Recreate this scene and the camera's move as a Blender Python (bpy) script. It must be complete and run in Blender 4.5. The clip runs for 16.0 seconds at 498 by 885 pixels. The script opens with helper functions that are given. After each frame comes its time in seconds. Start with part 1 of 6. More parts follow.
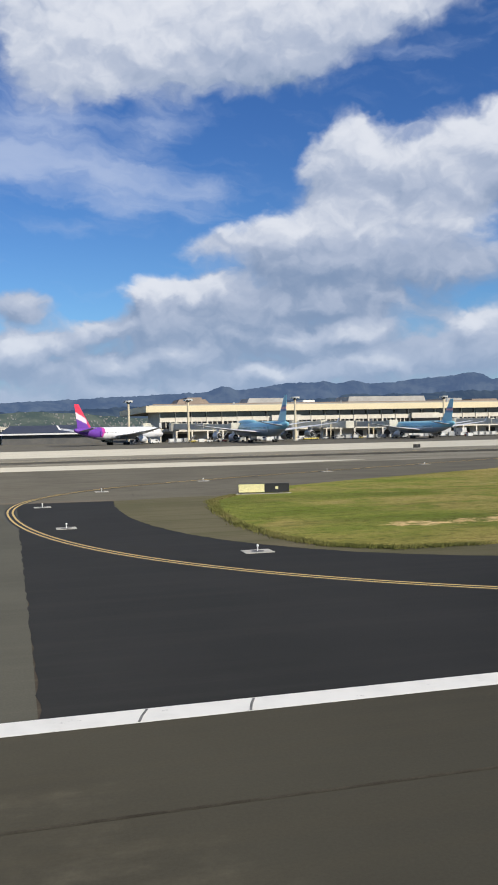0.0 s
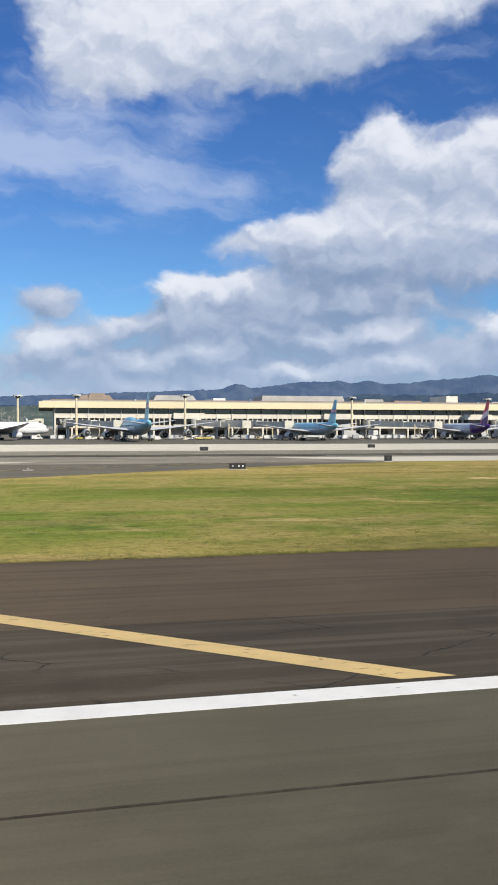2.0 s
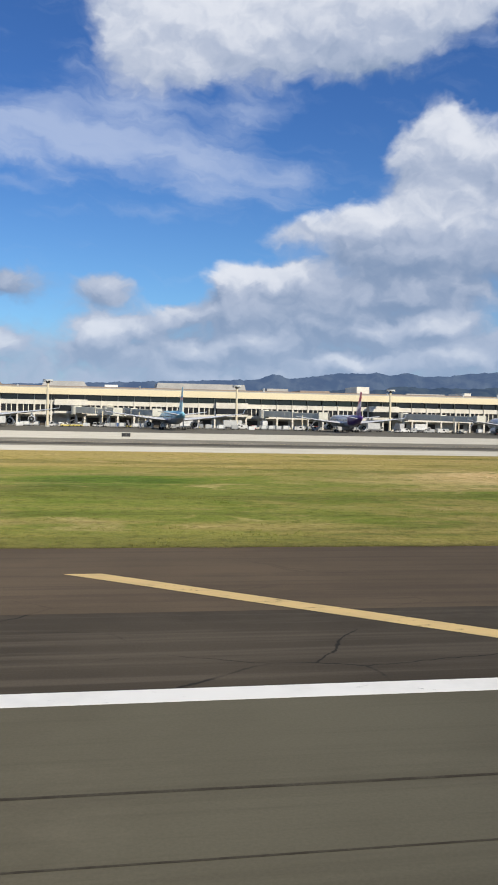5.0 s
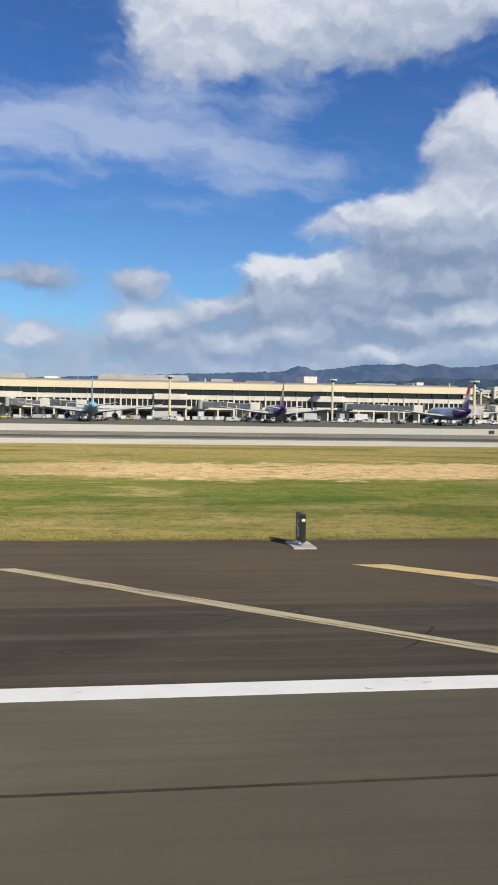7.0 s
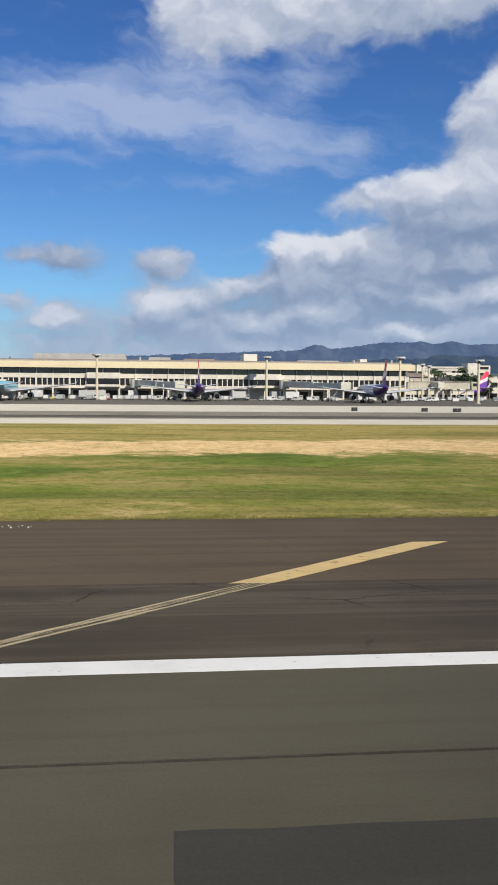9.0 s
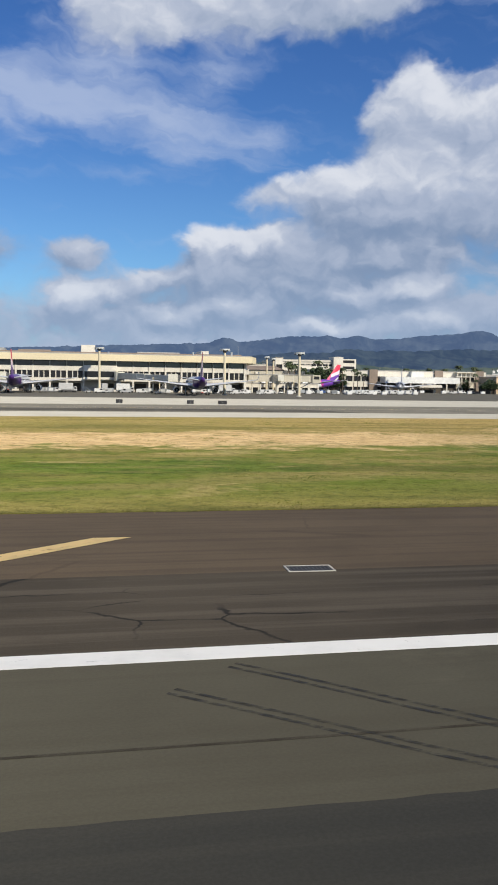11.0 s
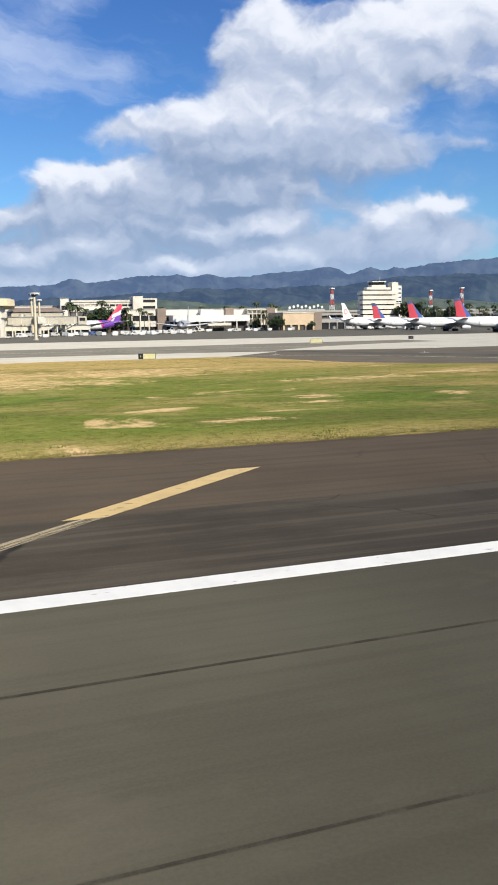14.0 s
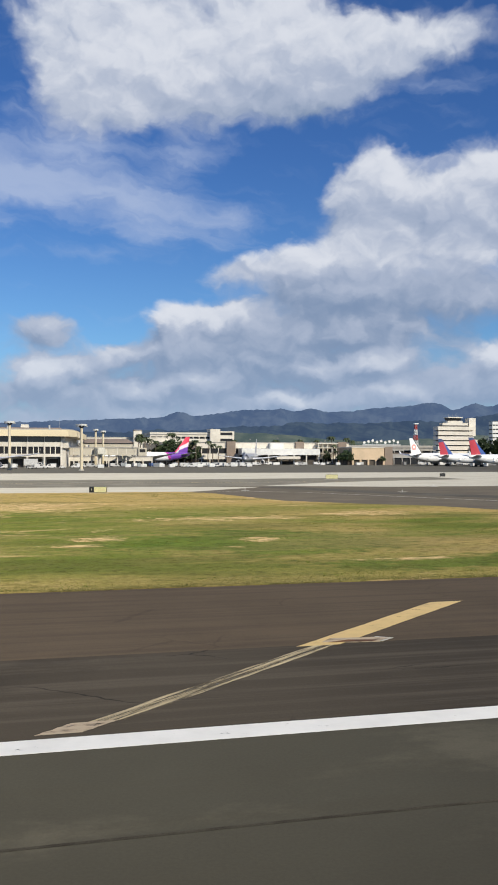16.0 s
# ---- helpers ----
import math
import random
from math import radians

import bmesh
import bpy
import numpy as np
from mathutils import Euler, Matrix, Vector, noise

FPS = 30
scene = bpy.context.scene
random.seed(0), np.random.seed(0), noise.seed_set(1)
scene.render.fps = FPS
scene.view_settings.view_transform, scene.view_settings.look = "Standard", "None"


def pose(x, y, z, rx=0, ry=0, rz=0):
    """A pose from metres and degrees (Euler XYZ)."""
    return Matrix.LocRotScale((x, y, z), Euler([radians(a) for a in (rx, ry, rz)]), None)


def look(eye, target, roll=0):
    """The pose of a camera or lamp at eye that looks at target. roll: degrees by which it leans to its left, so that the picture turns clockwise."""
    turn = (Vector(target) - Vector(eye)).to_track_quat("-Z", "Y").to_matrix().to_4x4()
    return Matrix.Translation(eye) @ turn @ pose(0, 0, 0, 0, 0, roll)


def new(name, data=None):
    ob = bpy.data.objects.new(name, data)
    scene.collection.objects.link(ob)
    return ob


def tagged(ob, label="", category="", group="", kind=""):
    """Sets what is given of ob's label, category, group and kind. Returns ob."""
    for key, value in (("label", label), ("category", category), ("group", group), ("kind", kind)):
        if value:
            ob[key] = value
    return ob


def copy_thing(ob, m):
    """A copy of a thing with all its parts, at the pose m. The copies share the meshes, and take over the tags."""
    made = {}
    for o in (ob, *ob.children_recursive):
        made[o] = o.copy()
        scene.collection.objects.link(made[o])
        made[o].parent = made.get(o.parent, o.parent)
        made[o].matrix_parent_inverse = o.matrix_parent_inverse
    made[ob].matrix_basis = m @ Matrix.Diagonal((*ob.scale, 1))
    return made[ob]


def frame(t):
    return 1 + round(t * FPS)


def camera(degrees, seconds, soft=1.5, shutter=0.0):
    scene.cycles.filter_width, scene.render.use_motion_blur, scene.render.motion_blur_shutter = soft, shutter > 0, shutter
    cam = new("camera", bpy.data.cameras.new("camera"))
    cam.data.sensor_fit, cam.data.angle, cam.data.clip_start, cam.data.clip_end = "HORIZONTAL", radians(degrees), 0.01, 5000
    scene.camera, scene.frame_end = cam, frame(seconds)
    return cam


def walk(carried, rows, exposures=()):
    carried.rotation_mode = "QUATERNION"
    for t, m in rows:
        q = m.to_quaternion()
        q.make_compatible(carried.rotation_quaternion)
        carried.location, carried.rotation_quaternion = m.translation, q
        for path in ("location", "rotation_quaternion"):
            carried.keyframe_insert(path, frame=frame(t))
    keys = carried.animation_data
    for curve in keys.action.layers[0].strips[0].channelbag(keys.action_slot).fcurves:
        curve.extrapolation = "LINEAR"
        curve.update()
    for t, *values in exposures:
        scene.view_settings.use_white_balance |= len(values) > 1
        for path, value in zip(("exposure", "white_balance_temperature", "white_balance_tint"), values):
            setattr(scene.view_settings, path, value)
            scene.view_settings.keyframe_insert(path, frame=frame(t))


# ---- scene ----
# ---------------------------------------------------------------- camera and its walk
cam = camera(31.82, 16.0, soft=1.8)

ROWS = [(0, 0.04, 0.15, 6.30, -15.07, -0.94, 1.17), (0.5, 16.93, 0.14, 6.29, -14.54, -0.61, 0.89),
        (1, 33.32, 0.13, 6.27, -14.08, -0.82, 0.26), (1.5, 49.21, 0.11, 6.26, -13.94, -1.06, -0.18),
        (2, 64.63, 0.07, 6.24, -13.47, -1.06, -0.10), (2.5, 79.62, 0.04, 6.21, -12.99, -1.26, -0.21),
        (3, 94.26, 0.03, 6.22, -12.07, -1.60, -0.60), (3.5, 108.58, 0.02, 6.22, -11.29, -1.94, -0.79),
        (4, 122.59, 0.00, 6.22, -10.95, -1.78, -0.97), (4.5, 136.20, 0.00, 6.25, -10.64, -1.69, -1.14),
        (7, 197.43, 0.23, 6.26, -7.84, -2.25, -0.86), (7.5, 209.12, 0.21, 6.27, -8.00, -2.64, -0.93),
        (8, 220.65, 0.16, 6.25, -7.98, -3.10, -0.76), (8.5, 231.95, 0.12, 6.24, -7.05, -3.61, -0.50),
        (9, 242.93, 0.09, 6.23, -6.21, -3.62, -0.45), (9.2, 247.20, 0.08, 6.23, -6.65, -3.22, -0.40),
        (11.3, 288.40, -0.11, 6.24, -13.50, -4.60, -0.10), (11.5, 292.04, -0.12, 6.24, -15.11, -6.15, 0.33),
        (12, 300.83, -0.15, 6.23, -20.52, -6.93, -0.38), (12.5, 309.31, -0.15, 6.23, -22.16, -7.23, -1.11),
        (13, 317.51, -0.15, 6.21, -21.20, -6.95, -0.23), (13.5, 325.36, -0.19, 6.23, -20.45, -6.32, 0.95),
        (14, 332.75, -0.19, 6.23, -20.79, -7.91, 0.81), (14.5, 339.74, -0.18, 6.22, -18.60, -6.98, 0.19),
        (15, 346.39, -0.16, 6.24, -15.73, -3.04, 1.24), (15.5, 352.76, -0.13, 6.25, -14.65, -0.43, 0.62),
        (16, 358.84, -0.10, 6.28, -13.80, 0.82, -0.11)]
walk(cam, [(t, pose(x, y, z, 90 + pitch, roll, yaw)) for t, x, y, z, yaw, pitch, roll in ROWS],
     exposures=((0, -0.03), (0.9, 0.0), (1.6, 0.08), (3.5, 0.03), (7, -0.06), (9.2, -0.10), (11.4, -0.08), (12.4, 0.16), (14.6, 0.22), (15.4, -0.08), (16, -0.10)))

# ---------------------------------------------------------------- world, sun
SUN_EL, SUN_AZ = 34.0, 152.0          # degrees; azimuth clockwise from the +y axis


class Graph:
    """Short-hand for node trees."""

    def __init__(self, tree):
        self.tree, self.nodes, self.links = tree, tree.nodes, tree.links

    def put(self, socket, value):
        if isinstance(value, bpy.types.NodeSocket):
            self.links.new(value, socket)
        elif value is not None:
            socket.default_value = value

    def math(self, op, a, b=None, c=None, clamp=False):
        n = self.nodes.new("ShaderNodeMath")
        n.operation, n.use_clamp = op, clamp
        for s, v in zip(n.inputs, (a, b, c)):
            self.put(s, v)
        return n.outputs[0]

    def mix(self, f, a, b, blend="MIX"):
        n = self.nodes.new("ShaderNodeMix")
        n.data_type, n.blend_type = "RGBA", blend
        self.put(n.inputs[0], f)
        self.put(n.inputs[6], (*a, 1) if isinstance(a, tuple) and len(a) == 3 else a)
        self.put(n.inputs[7], (*b, 1) if isinstance(b, tuple) and len(b) == 3 else b)
        return n.outputs[2]

    def step(self, v, lo, hi):
        n = self.nodes.new("ShaderNodeMapRange")
        n.interpolation_type = "SMOOTHSTEP"
        self.put(n.inputs[0], v)
        n.inputs[1].default_value, n.inputs[2].default_value = lo, hi
        return n.outputs[0]

    def noise(self, vec, scale, detail=4.0, rough=0.55, distort=0.0):
        n = self.nodes.new("ShaderNodeTexNoise")
        self.put(n.inputs["Vector"], vec)
        n.inputs["Scale"].default_value, n.inputs["Detail"].default_value = scale, detail
        n.inputs["Roughness"].default_value, n.inputs["Distortion"].default_value = rough, distort
        return n.outputs[0]

    def xyz(self, vec):
        n = self.nodes.new("ShaderNodeSeparateXYZ")
        self.put(n.inputs[0], vec)
        return n.outputs

    def vec(self, x, y, z):
        n = self.nodes.new("ShaderNodeCombineXYZ")
        for s, v in zip(n.inputs, (x, y, z)):
            self.put(s, v)
        return n.outputs[0]

    def stretch(self, vec, sx, sy, sz):
        n = self.nodes.new("ShaderNodeVectorMath")
        n.operation = "MULTIPLY"
        self.put(n.inputs[0], vec)
        n.inputs[1].default_value = (sx, sy, sz)
        return n.outputs[0]


world = bpy.data.worlds.new("sky")
scene.world = world
world.use_nodes = True
g = Graph(world.node_tree)
back = g.nodes["Background"]
sky = g.nodes.new("ShaderNodeTexSky")
sky.sky_type, sky.sun_disc = "NISHITA", False
sky.sun_elevation, sky.sun_rotation = radians(SUN_EL), radians(SUN_AZ)
sky.air_density, sky.dust_density, sky.ozone_density = 1.0, 0.3, 3.0
ray_dir = g.nodes.new("ShaderNodeTexCoord").outputs["Generated"]
dx, dy, dz = g.xyz(ray_dir)
azim = g.math("MULTIPLY", g.math("ARCTAN2", dx, dy), 57.2958)
elev = g.math("MULTIPLY", g.math("ARCSINE", dz), 57.2958)
# billowing: the coordinates are pushed about by noise before the cloud masses are laid out
flat = g.vec(g.math("MULTIPLY", azim, 0.1), g.math("MULTIPLY", elev, 0.13), 0.0)
warp_a, warp_b = g.noise(flat, 3.4, 4, 0.55), g.noise(flat, 3.1, 4, 0.55, 0.3)
az_w = g.math("ADD", azim, g.math("MULTIPLY", g.math("SUBTRACT", warp_a, 0.5), 3.4))
el_w = g.math("ADD", elev, g.math("MULTIPLY", g.math("SUBTRACT", warp_b, 0.5), 2.6))

blob = bpy.data.node_groups.new("cloud_mass", "ShaderNodeTree")
for nm in ("az", "el", "u", "v", "ru", "rv", "w", "b", "mass", "light"):
    blob.interface.new_socket(name=nm, in_out="INPUT", socket_type="NodeSocketFloat")
for nm in ("mass", "light"):
    blob.interface.new_socket(name=nm, in_out="OUTPUT", socket_type="NodeSocketFloat")
bg = Graph(blob)
bi, bo = bg.nodes.new("NodeGroupInput").outputs, bg.nodes.new("NodeGroupOutput").inputs
qa = bg.math("DIVIDE", bg.math("SUBTRACT", bi["az"], bi["u"]), bi["ru"])
qb = bg.math("DIVIDE", bg.math("SUBTRACT", bi["el"], bi["v"]), bi["rv"])
fall = bg.math("POWER", 2.718, bg.math("MULTIPLY", bg.math("ADD", bg.math("MULTIPLY", qa, qa), bg.math("MULTIPLY", qb, qb)), -1.0))
own = bg.math("MULTIPLY", fall, bi["w"])
bg.links.new(bg.math("ADD", bi["mass"], own), bo["mass"])
bg.links.new(bg.math("ADD", bi["light"], bg.math("MULTIPLY", own, bi["b"])), bo["light"])
MASS, ABOVE, VEIL = [None, None], [None, None], [None, None]
el_up, az_up = g.math("ADD", el_w, 1.1), g.math("ADD", az_w, 0.5)


def add_mass(chain, az, el, u, v, ru, rv, w, b):
    n = g.nodes.new("ShaderNodeGroup")
    n.node_tree = blob
    for k, val in zip(("az", "el", "u", "v", "ru", "rv", "w", "b"), (az, el, u, v, ru * 1.01, rv * 1.01, w, b)):
        g.put(n.inputs[k], val)
    if chain[0]:
        g.links.new(chain[0], n.inputs["mass"])
        g.links.new(chain[1], n.inputs["light"])
    chain[:] = n.outputs["mass"], n.outputs["light"]


def cloud(u, v, ru, rv, w, b):
    """One mass of cumulus: azimuth, elevation, half-sizes (degrees), density, brightness. Kept once for the place itself and once a little up-light of it."""
    add_mass(MASS, az_w, el_w, u, v, ru, rv, w, b)
    add_mass(ABOVE, az_up, el_up, u, v, ru, rv, w, b)


def veil(u, v, ru, rv, w):
    """One stretch of thin high cloud."""
    add_mass(VEIL, az_w, el_w, u, v, ru, rv, w, 1.0)


# the large cloud overhead
cloud(3.2, 22.6, 3.6, 3.0, 1.00, 1.00)
cloud(4.5, 26.5, 4.6, 3.0, 1.00, 1.00)
cloud(8.6, 23.4, 4.0, 2.6, 1.00, 0.98)
cloud(13.6, 23.2, 4.2, 2.4, 1.00, 0.78)
cloud(15.5, 26.2, 4.6, 2.4, 1.00, 1.00)
cloud(18.6, 22.3, 3.4, 1.5, 0.75, 0.62)
cloud(21.5, 24.6, 4.2, 1.9, 0.85, 0.85)
cloud(27.0, 25.4, 3.4, 1.4, 0.72, 0.85)
cloud(-0.6, 25.8, 2.4, 2.0, 0.20, 0.75)
cloud(7.0, 30.5, 12.0, 2.6, 0.90, 0.92)
# the tall cumulus beyond it and its shelf
cloud(22.2, 18.3, 1.9, 1.5, 0.95, 0.98)
cloud(20.6, 16.4, 2.4, 1.4, 0.90, 0.76)
cloud(24.6, 16.4, 2.6, 1.4, 0.85, 0.74)
cloud(29.6, 17.4, 3.8, 1.9, 1.05, 1.00)
cloud(33.6, 17.9, 3.2, 2.0, 1.00, 1.00)
cloud(37.8, 18.4, 3.4, 2.4, 1.00, 0.98)
cloud(30.0, 15.0, 5.0, 1.2, 0.90, 0.55)
cloud(37.6, 13.6, 1.9, 1.4, 0.70, 0.92)
cloud(34.4, 13.6, 1.3, 1.4, 0.50, 0.70)
# second tier
cloud(16.8, 12.5, 3.0, 1.4, 0.95, 0.92)
cloud(12.8, 11.7, 2.4, 0.8, 0.62, 0.72)
cloud(21.6, 13.0, 3.2, 1.7, 1.00, 1.00)
cloud(27.8, 13.0, 3.4, 1.7, 1.00, 1.00)
cloud(22.0, 10.2, 5.6, 1.5, 0.95, 0.46)
cloud(29.0, 10.4, 3.4, 1.3, 0.55, 0.52)
cloud(33.8, 10.4, 2.6, 0.7, 0.34, 0.60)
# third tier
cloud(8.8, 8.6, 2.1, 1.1, 0.95, 1.00)
cloud(12.6, 9.1, 2.4, 1.1, 0.95, 0.98)
cloud(9.0, 7.0, 3.6, 0.9, 0.80, 0.46)
cloud(15.6, 7.7, 4.2, 1.3, 0.90, 0.44)
cloud(5.6, 6.6, 2.0, 0.7, 0.55, 0.70)
cloud(-5.6, 8.3, 2.6, 1.15, 0.95, 0.36)
cloud(0.5, 7.9, 2.2, 1.15, 0.90, 0.50)
cloud(-8.6, 8.0, 1.6, 0.6, 0.50, 0.42)
# small bright heads near the horizon
cloud(0.2, 5.4, 1.6, 1.0, 1.00, 1.10)
cloud(3.2, 5.6, 1.2, 0.6, 0.60, 0.85)
cloud(-6.0, 4.5, 1.4, 0.55, 0.65, 0.90)
cloud(-8.9, 5.4, 1.4, 0.5, 0.45, 0.60)
cloud(10.6, 4.9, 2.2, 0.65, 0.75, 0.95)
cloud(6.6, 4.4, 1.8, 0.5, 0.60, 0.80)
cloud(22.6, 6.5, 1.9, 0.9, 0.90, 1.00)
cloud(18.6, 5.6, 2.2, 0.7, 0.70, 0.72)
cloud(29.4, 6.3, 1.9, 0.85, 0.95, 1.05)
cloud(33.2, 7.0, 1.7, 0.75, 0.95, 1.08)
cloud(31.4, 5.0, 4.0, 1.0, 0.85, 0.56)
cloud(17.2, 3.7, 2.4, 0.5, 0.70, 0.98)
cloud(23.6, 3.9, 2.6, 0.5, 0.70, 0.98)
cloud(14.0, 6.0, 4.0, 0.8, 0.55, 0.40)
cloud(20.4, 8.0, 3.0, 0.7, 0.50, 0.42)
# a low bank all along the horizon
cloud(10.0, 1.8, 34.0, 2.6, 0.85, 0.60)
cloud(10.0, 4.8, 24.0, 1.9, 0.50, 0.44)
# grey bodies that join the tiers
cloud(21.5, 14.6, 3.2, 1.2, 0.42, 0.62)
cloud(28.0, 14.4, 4.0, 1.0, 0.35, 0.60)
cloud(18.0, 10.2, 3.6, 1.1, 0.50, 0.46)
cloud(22.0, 8.4, 4.6, 1.0, 0.52, 0.42)
cloud(17.0, 6.4, 5.0, 0.9, 0.34, 0.44)
cloud(26.0, 7.4, 3.6, 1.1, 0.46, 0.46)
cloud(33.5, 9.0, 4.5, 1.4, 0.30, 0.55)
cloud(25.5, 4.8, 4.0, 0.9, 0.40, 0.55)

veil(-6.2, 17.2, 6.5, 2.0, 0.95)
veil(1.6, 17.0, 5.0, 1.8, 0.85)
veil(7.2, 15.6, 3.8, 1.5, 0.80)
veil(11.8, 14.6, 3.0, 1.3, 0.70)
veil(9.6, 19.2, 2.1, 1.6, 0.60)
veil(3.0, 19.6, 5.0, 1.2, 0.45)
veil(4.6, 13.0, 2.8, 0.6, 0.42)
veil(-5.5, 14.2, 4.0, 0.6, 0.38)
veil(-0.5, 21.5, 3.0, 2.6, 0.20)
veil(26.0, 22.8, 4.0, 1.2, 0.36)
veil(33.0, 11.5, 4.0, 1.6, 0.42)

# past the masses above, scattered cumulus all round
away = g.step(g.math("ABSOLUTE", g.math("SUBTRACT", azim, 14.0)), 28.0, 42.0)
loose = g.math("MULTIPLY", away, g.step(g.noise(ray_dir, 3.2, 3, 0.5), 0.42, 0.62))
mass = g.math("ADD", MASS[0], g.math("MULTIPLY", loose, 0.75))
light = g.math("ADD", MASS[1], g.math("MULTIPLY", loose, 0.6))


def billow(daz, del_):
    """Heaped relief of the clouds: rounded heads over finer, frayed noise, sampled a little way off."""
    uv = g.vec(g.math("MULTIPLY", g.math("ADD", az_w, daz), 0.1), g.math("MULTIPLY", g.math("ADD", el_w, del_), 0.135), 3.0)
    v = g.nodes.new("ShaderNodeTexVoronoi")
    v.feature, v.normalize = "SMOOTH_F1", True
    g.put(v.inputs["Vector"], uv)
    for k, val in (("Scale", 4.6), ("Detail", 2.0), ("Roughness", 0.5), ("Lacunarity", 2.2), ("Smoothness", 0.55)):
        v.inputs[k].default_value = val
    heads = g.math("SUBTRACT", 0.75, g.math("MULTIPLY", v.outputs["Distance"], 1.5))
    return g.math("ADD", g.math("MULTIPLY", heads, 0.42), g.math("MULTIPLY", g.noise(uv, 4.4, 5, 0.46, 0.1), 0.58))


here, upward = billow(0.0, 0.0), billow(0.35, 0.62)
dens = g.math("ADD", mass, g.math("MULTIPLY", g.math("SUBTRACT", here, 0.47), 0.95))
alpha = g.math("MULTIPLY", g.step(dens, 0.22, 0.80), 0.97)
tone = g.math("DIVIDE", light, g.math("ADD", mass, 0.02))
# tops that face the light are bright, undersides grey
tone = g.math("ADD", tone, g.math("MULTIPLY", g.math("SUBTRACT", mass, ABOVE[0]), 0.40))
tone = g.math("ADD", tone, g.math("MULTIPLY", g.math("SUBTRACT", here, upward), 0.95))
shade = g.step(tone, 0.05, 1.40)
cloud_col = g.mix(g.step(shade, 0.0, 0.55), (0.225, 0.310, 0.470), (0.450, 0.515, 0.655))
cloud_col = g.mix(g.step(shade, 0.45, 1.0), cloud_col, (0.78, 0.81, 0.88))
# air between: low clouds pale towards the blue of the horizon
low_air = g.math("SUBTRACT", 1.0, g.step(elev, 0.5, 9.0))
cloud_col = g.mix(g.math("MULTIPLY", low_air, 0.46), cloud_col, (0.39, 0.51, 0.71))
sky_col = g.mix(1.0, sky.outputs[0], g.mix(g.step(elev, 3.0, 22.0), (0.058, 0.086, 0.112), (0.038, 0.065, 0.106)), "MULTIPLY")
thread = g.noise(g.vec(g.math("MULTIPLY", az_w, 0.07), g.math("MULTIPLY", g.math("ADD", el_w, g.math("MULTIPLY", az_w, 0.12)), 0.30), 7.0), 3.0, 4, 0.5, 0.25)
thin = g.math("MULTIPLY", g.step(g.math("ADD", VEIL[0], g.math("MULTIPLY", g.math("SUBTRACT", thread, 0.5), 1.3)), 0.05, 1.20), 0.72)
sky_col = g.mix(thin, sky_col, (0.50, 0.59, 0.79))
g.links.new(g.mix(alpha, sky_col, cloud_col), back.inputs[0])
back.inputs[1].default_value = 1.0

sun = new("sun", bpy.data.lights.new("sun", "SUN"))
sun.data.energy, sun.data.angle, sun.data.color = 5.0, radians(0.53), (1.0, 0.925, 0.77)
s_dir = Vector((math.sin(radians(SUN_AZ)) * math.cos(radians(SUN_EL)), math.cos(radians(SUN_AZ)) * math.cos(radians(SUN_EL)), math.sin(radians(SUN_EL))))
sun.matrix_world = look(s_dir * 800, (0, 0, 0))
scene.view_settings.exposure = 0.0


# ---------------------------------------------------------------- materials
def surface(name, base, base2=None, scale=0.4, fine=8.0, rough=0.75, metal=0.0, bump=0.0, bump_scale=30.0,
            stain=None, stain_scale=0.05, stain_amt=0.5, aspect=(1, 1, 1), spec=0.5):
    """A procedural surface: two sizes of variation, an optional stain, fine relief. Returns the material."""
    m = bpy.data.materials.new(name)
    m.use_nodes = True
    k = Graph(m.node_tree)
    p = k.nodes["Principled BSDF"]
    co = k.stretch(k.nodes.new("ShaderNodeTexCoord").outputs["Object"], *aspect)
    base2 = base2 or tuple(c * 0.75 for c in base)
    col = k.mix(k.step(k.noise(co, scale, 5, 0.6), 0.35, 0.65), base, base2)
    col = k.mix(k.step(k.noise(co, fine, 3, 0.6), 0.3, 0.7), col, k.mix(0.22, col, (0.0, 0.0, 0.0)))
    if stain:
        col = k.mix(k.math("MULTIPLY", k.step(k.noise(co, stain_scale, 6, 0.65), 0.48, 0.62), stain_amt), col, stain)
    k.put(p.inputs["Base Color"], col)
    p.inputs["Roughness"].default_value, p.inputs["Metallic"].default_value = rough, metal
    p.inputs["Specular IOR Level"].default_value = spec
    if bump:
        bn = k.nodes.new("ShaderNodeBump")
        bn.inputs["Strength"].default_value = bump
        bn.inputs["Distance"].default_value = 0.02
        k.put(bn.inputs["Height"], k.noise(co, bump_scale, 4, 0.6))
        k.links.new(bn.outputs[0], p.inputs["Normal"])
    return m


